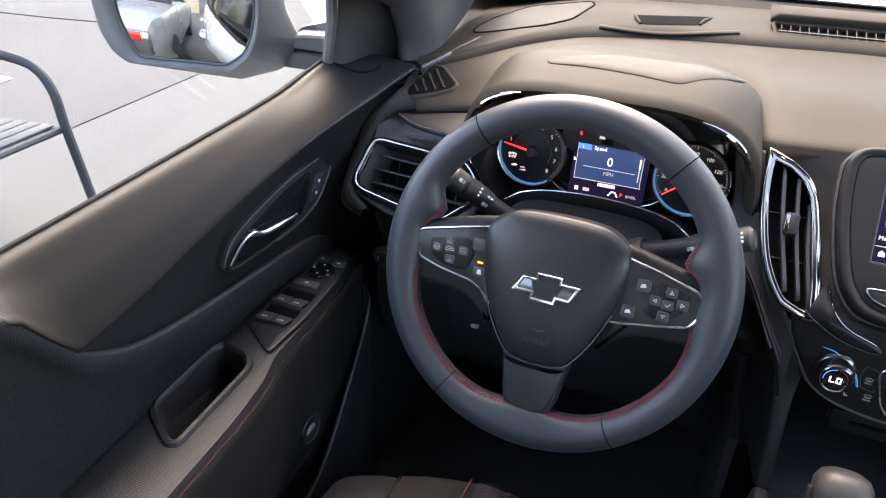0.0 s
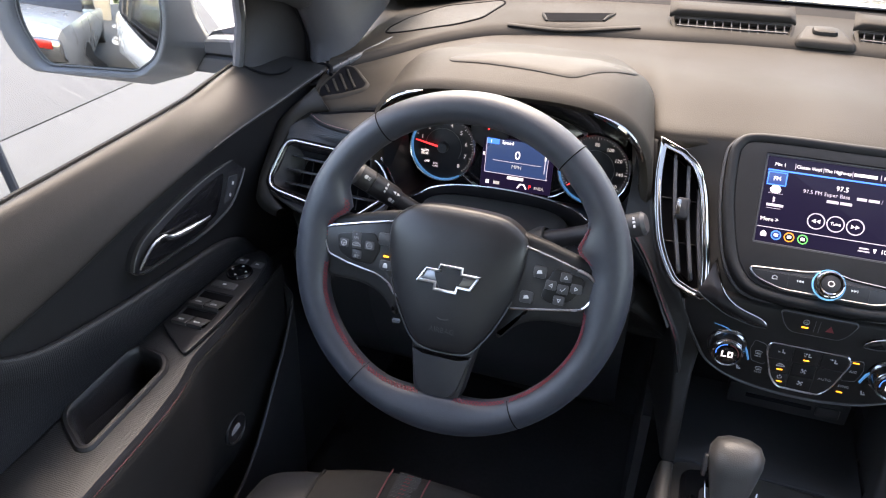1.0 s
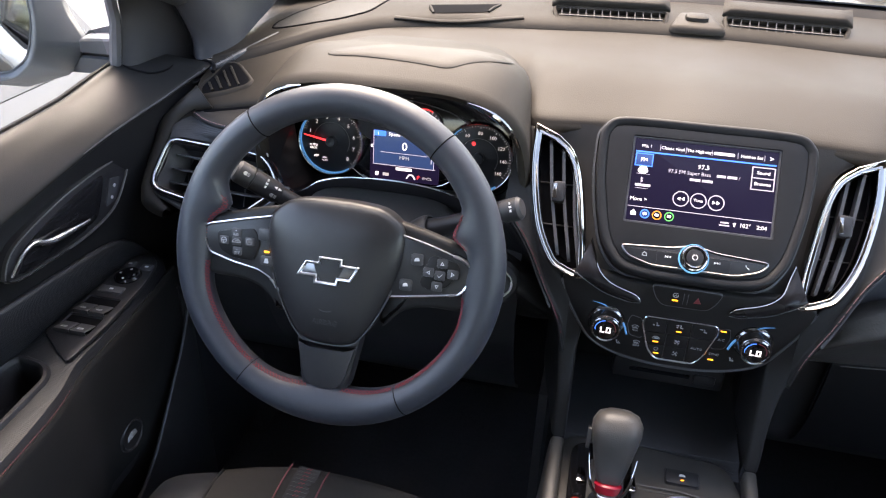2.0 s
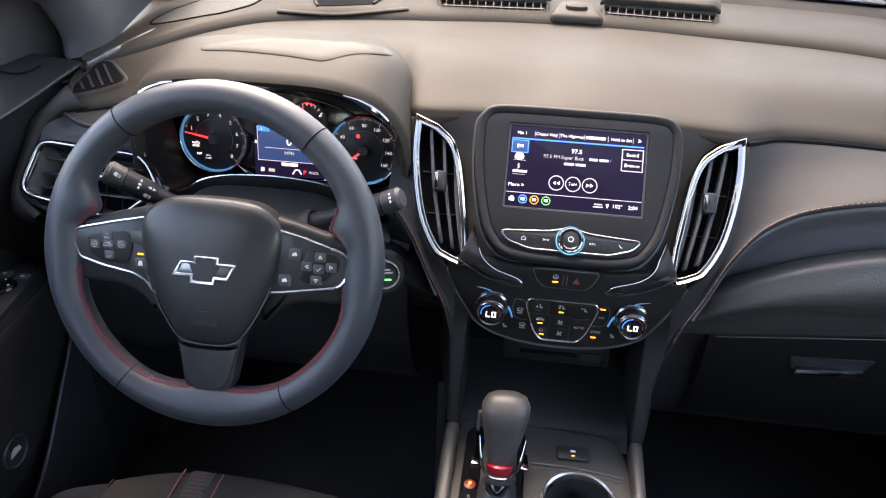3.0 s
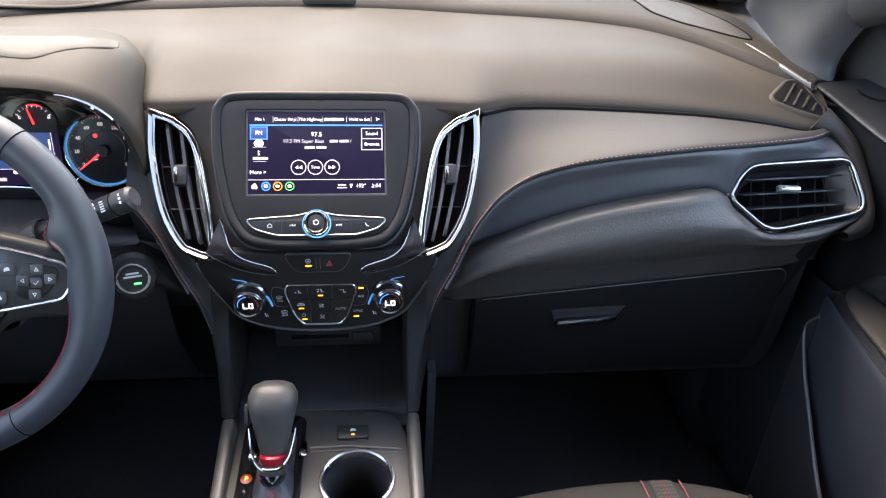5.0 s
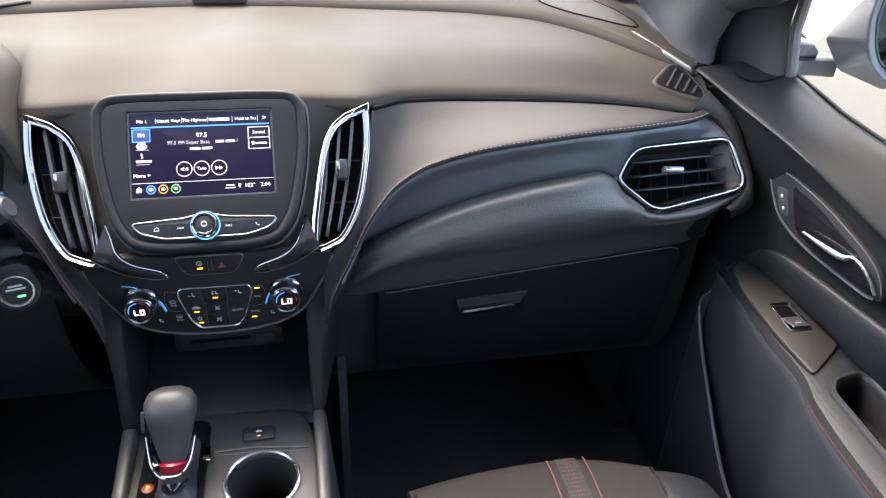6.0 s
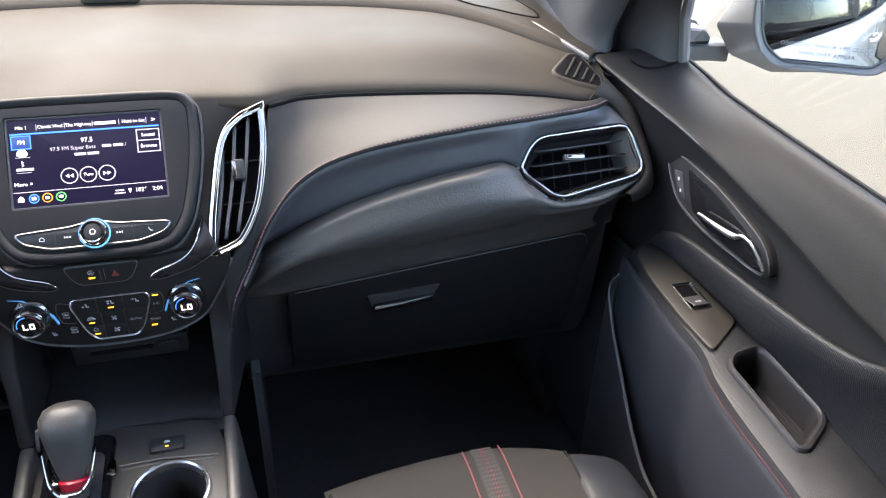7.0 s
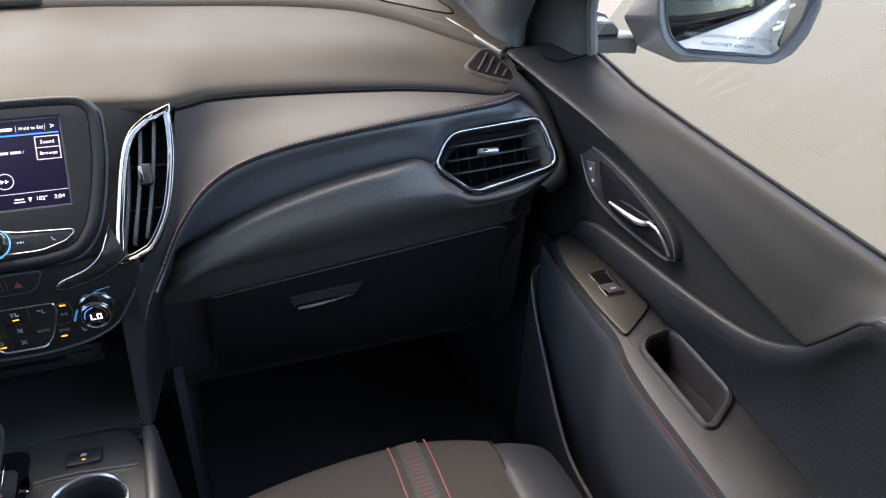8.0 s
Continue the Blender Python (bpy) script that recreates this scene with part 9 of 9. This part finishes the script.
        lettering("THAN THEY APPEAR", 0.0078, F @ Matrix.Translation((-0.010, -0.045, 0.0004)) @ Matrix.Rotation(radians(1), 4, "Z"), MIRRORPRINT, mr)
    return mr


mirror(1)
mirror(-1)

# ---- garden chair on the slab ----
chair = thing("garden_chair", (-2.78, 1.55, 0), "dark metal garden chair with slatted seat on the concrete", "chair")
METAL = surface("dark_metal", (0.040, 0.042, 0.047), 0.65, spec=0.2, grain=0.2, scale=300, vary=0.15)
for y in (1.84, 1.30):
    pts = spline([(-3.10, y, 0.0), (-3.08, y, 0.40), (-3.06, y, 0.66), (-2.98, y, 0.69), (-2.75, y, 0.685), (-2.62, y, 0.66), (-2.555, y, 0.58), (-2.54, y, 0.45), (-2.50, y, 0.20), (-2.47, y, 0.0)], 5)
    part("side_frame", tube(pts, 0.017, sides=10, flat=1.2), METAL, chair)
for x in (-2.56, -3.06):
    part("cross_rail", tube([(x, 1.84, 0.43), (x, 1.30, 0.43)], 0.014, sides=8), METAL, chair)
for y in (1.81, 1.33):
    part("seat_rail", tube([(-2.56, y, 0.435), (-2.8, y, 0.425), (-3.06, y, 0.42)], 0.013, sides=8), METAL, chair)
for k in range(7):
    x = -2.60 - 0.068 * k
    part("seat_slat", block(bmesh.new(), (x - 0.026, 1.32, 0.438 - 0.004 * k), (x + 0.026, 1.82, 0.452 - 0.004 * k), 0.003), METAL, chair)
for z in (0.55, 0.66, 0.77, 0.86):
    part("back_slat", block(bmesh.new(), (-3.13 - (z - 0.5) * 0.2, 1.30, z), (-3.115 - (z - 0.5) * 0.2, 1.84, z + 0.06), 0.003), METAL, chair)


# ---- things behind the car, seen in the door mirrors ----
pick = thing("pickup_truck", (-2.75, -4.2, 0), "silver pickup truck parked behind on the concrete", "pickup truck")
SILVER = surface("silver_paint", (0.20, 0.205, 0.21), 0.3, vary=0.05, coat=0.5)
TYRE = surface("tyre_rubber", (0.03, 0.03, 0.03), 0.8, grain=0.4, scale=200)
LAMPRED = surface("red_lamp_glass", (0.35, 0.02, 0.015), 0.15, vary=0.1)
x0, x1, yf = -3.40, -1.40, -0.35
rows = []
for y, top, bot, k in ((yf, 0.92, 0.50, 0.92), (yf - 0.12, 1.05, 0.42, 0.98), (yf - 1.3, 1.14, 0.40, 1.0), (yf - 1.5, 1.16, 0.40, 1.0), (yf - 5.2, 1.15, 0.42, 1.0), (yf - 5.4, 1.10, 0.5, 0.97)):
    cx, hw = 0.5 * (x0 + x1), 0.5 * (x1 - x0) * k
    rows.append([(cx + hw * a, y, bot + (top - bot) * b) for a, b in ((-0.96, 0), (-1, 0.12), (-1, 0.75), (-0.95, 0.95), (-0.8, 1.0), (0.8, 1.0), (0.95, 0.95), (1, 0.75), (1, 0.12), (0.96, 0))])
part("body", loft(rows, closed=True), SILVER, pick, "silver painted body", solid=0.01)
rows = []
for y, z, k in ((yf - 1.35, 1.15, 0.92), (yf - 2.0, 1.68, 0.78), (yf - 3.2, 1.72, 0.78), (yf - 3.5, 1.15, 0.90)):
    cx, hw = 0.5 * (x0 + x1), 0.5 * (x1 - x0) * k
    rows.append([(cx + hw * a, y, z) for a in (-1, -0.8, 0, 0.8, 1)] + [(cx + hw, y, 1.12), (cx - hw, y, 1.12)])
part("cab", loft(rows, closed=True), GLOSS, pick, "dark glazed cab", solid=0.01)
part("bumper", block(bmesh.new(), (x0 - 0.02, yf - 0.12, 0.42), (x1 + 0.02, yf + 0.12, 0.66), 0.05), CHROME, pick, "chrome bumper")
part("grille", block(bmesh.new(), (x0 + 0.45, yf - 0.02, 0.70), (x1 - 0.45, yf + 0.05, 0.98), 0.02), DARK, pick)
for cx in (x0 + 0.22, x1 - 0.22):
    part("headlight", block(bmesh.new(), (cx - 0.18, yf - 0.02, 0.74), (cx + 0.18, yf + 0.06, 0.96), 0.03), CHROME, pick)
    part("marker_lamp", block(bmesh.new(), (cx - 0.16, yf + 0.02, 0.88), (cx + 0.10, yf + 0.075, 0.95), 0.01), LAMPRED, pick, "red-orange lamp")
for y in (yf - 0.9, yf - 4.3):
    for cx in (x0 + 0.12, x1 - 0.12):
        q = onto((cx, y, 0.38), (0, 1, 0), (0, 0, 1))
        w = part("wheel", turned([(0.24, -0.13), (0.36, -0.13), (0.38, -0.10), (0.38, 0.10), (0.36, 0.13), (0.24, 0.13)], q, 28), TYRE, pick)
        part("rim", turned([(0.23, -0.12), (0.22, 0.10), (0.08, 0.12)], q, 24), SATIN, w)

shop = thing("building", (-8, -16, 0), "plain beige rendered building beyond the parked truck", "building")
WALL = surface("beige_render", (0.34, 0.29, 0.22), 0.9, grain=0.4, scale=60, vary=0.06, spots=0.6)
part("wall", block(bmesh.new(), (-18, -19, 0), (-1.2, -14, 4.2), 0.03), WALL, shop)
part("roof_edge", block(bmesh.new(), (-18.1, -19.1, 4.2), (-1.1, -13.9, 4.5), 0.03), SPOKE, shop)
for x in (-4.2, -9.5):
    d = part("roller_door", block(bmesh.new(), (x - 1.4, -14.02, 0), (x + 1.4, -13.95, 3.0), 0.01), SILVERPAINT, shop)
    for k in range(9):
        part("door_slat", block(bmesh.new(), (x - 1.38, -13.96, 0.1 + 0.32 * k), (x + 1.38, -13.92, 0.38 + 0.32 * k), 0.01), SATIN, d)

# lamp posts and far trees on the other side
POST = surface("galvanised_post", (0.22, 0.23, 0.24), 0.5, vary=0.08)
for x, y, h in ((2.2, -26, 8.0), (-1.5, -38, 8.5)):
    pole = thing("street_lamp", (x, y, 0), "tall grey steel lamp post beside the lot", "street lamp", "street lamps")
    part("post", tube([(x, y, 0), (x, y, h * 0.5), (x, y, h)], [0.11, 0.09, 0.07], sides=10), POST, pole)
    part("arm", tube([(x, y, h), (x + 0.6, y, h + 0.2), (x + 1.4, y, h + 0.2)], 0.045, sides=8), POST, pole)
    part("lamp_head", block(bmesh.new(), (x + 1.1, y - 0.2, h + 0.1), (x + 1.8, y + 0.2, h + 0.25), 0.03), POST, pole)
LEAF = surface("far_foliage", (0.05, 0.075, 0.03), 0.8, vary=0.3, spots=2)
rng = random.Random(4)
bm = bmesh.new()
for i in range(90):
    cx, cy, cz, cr = rng.uniform(-45, 60), rng.uniform(-95, -75), rng.uniform(1.0, 5.0), rng.uniform(0.8, 2.0)
    for k in range(60):
        v = Vector((rng.gauss(0, 1), rng.gauss(0, 1), rng.gauss(0, 0.8))).normalized() * cr * rng.uniform(0.6, 1.1)
        p = Vector((cx, cy, cz)) + v
        a, b = Vector((rng.uniform(-1, 1), rng.uniform(-1, 1), rng.uniform(-1, 1))) * 0.35, Vector((rng.uniform(-1, 1), rng.uniform(-1, 1), rng.uniform(-1, 1))) * 0.35
        vs = [bm.verts.new(p + w) for w in (a, b, -a, -b)]
        bm.faces.new(vs)
me = bpy.data.meshes.new("far_trees")
bm.to_mesh(me)
bm.free()
me.materials.append(LEAF)
tagged(new("far_trees", me), "ragged line of green trees on the horizon", "trees", kind="stuff")
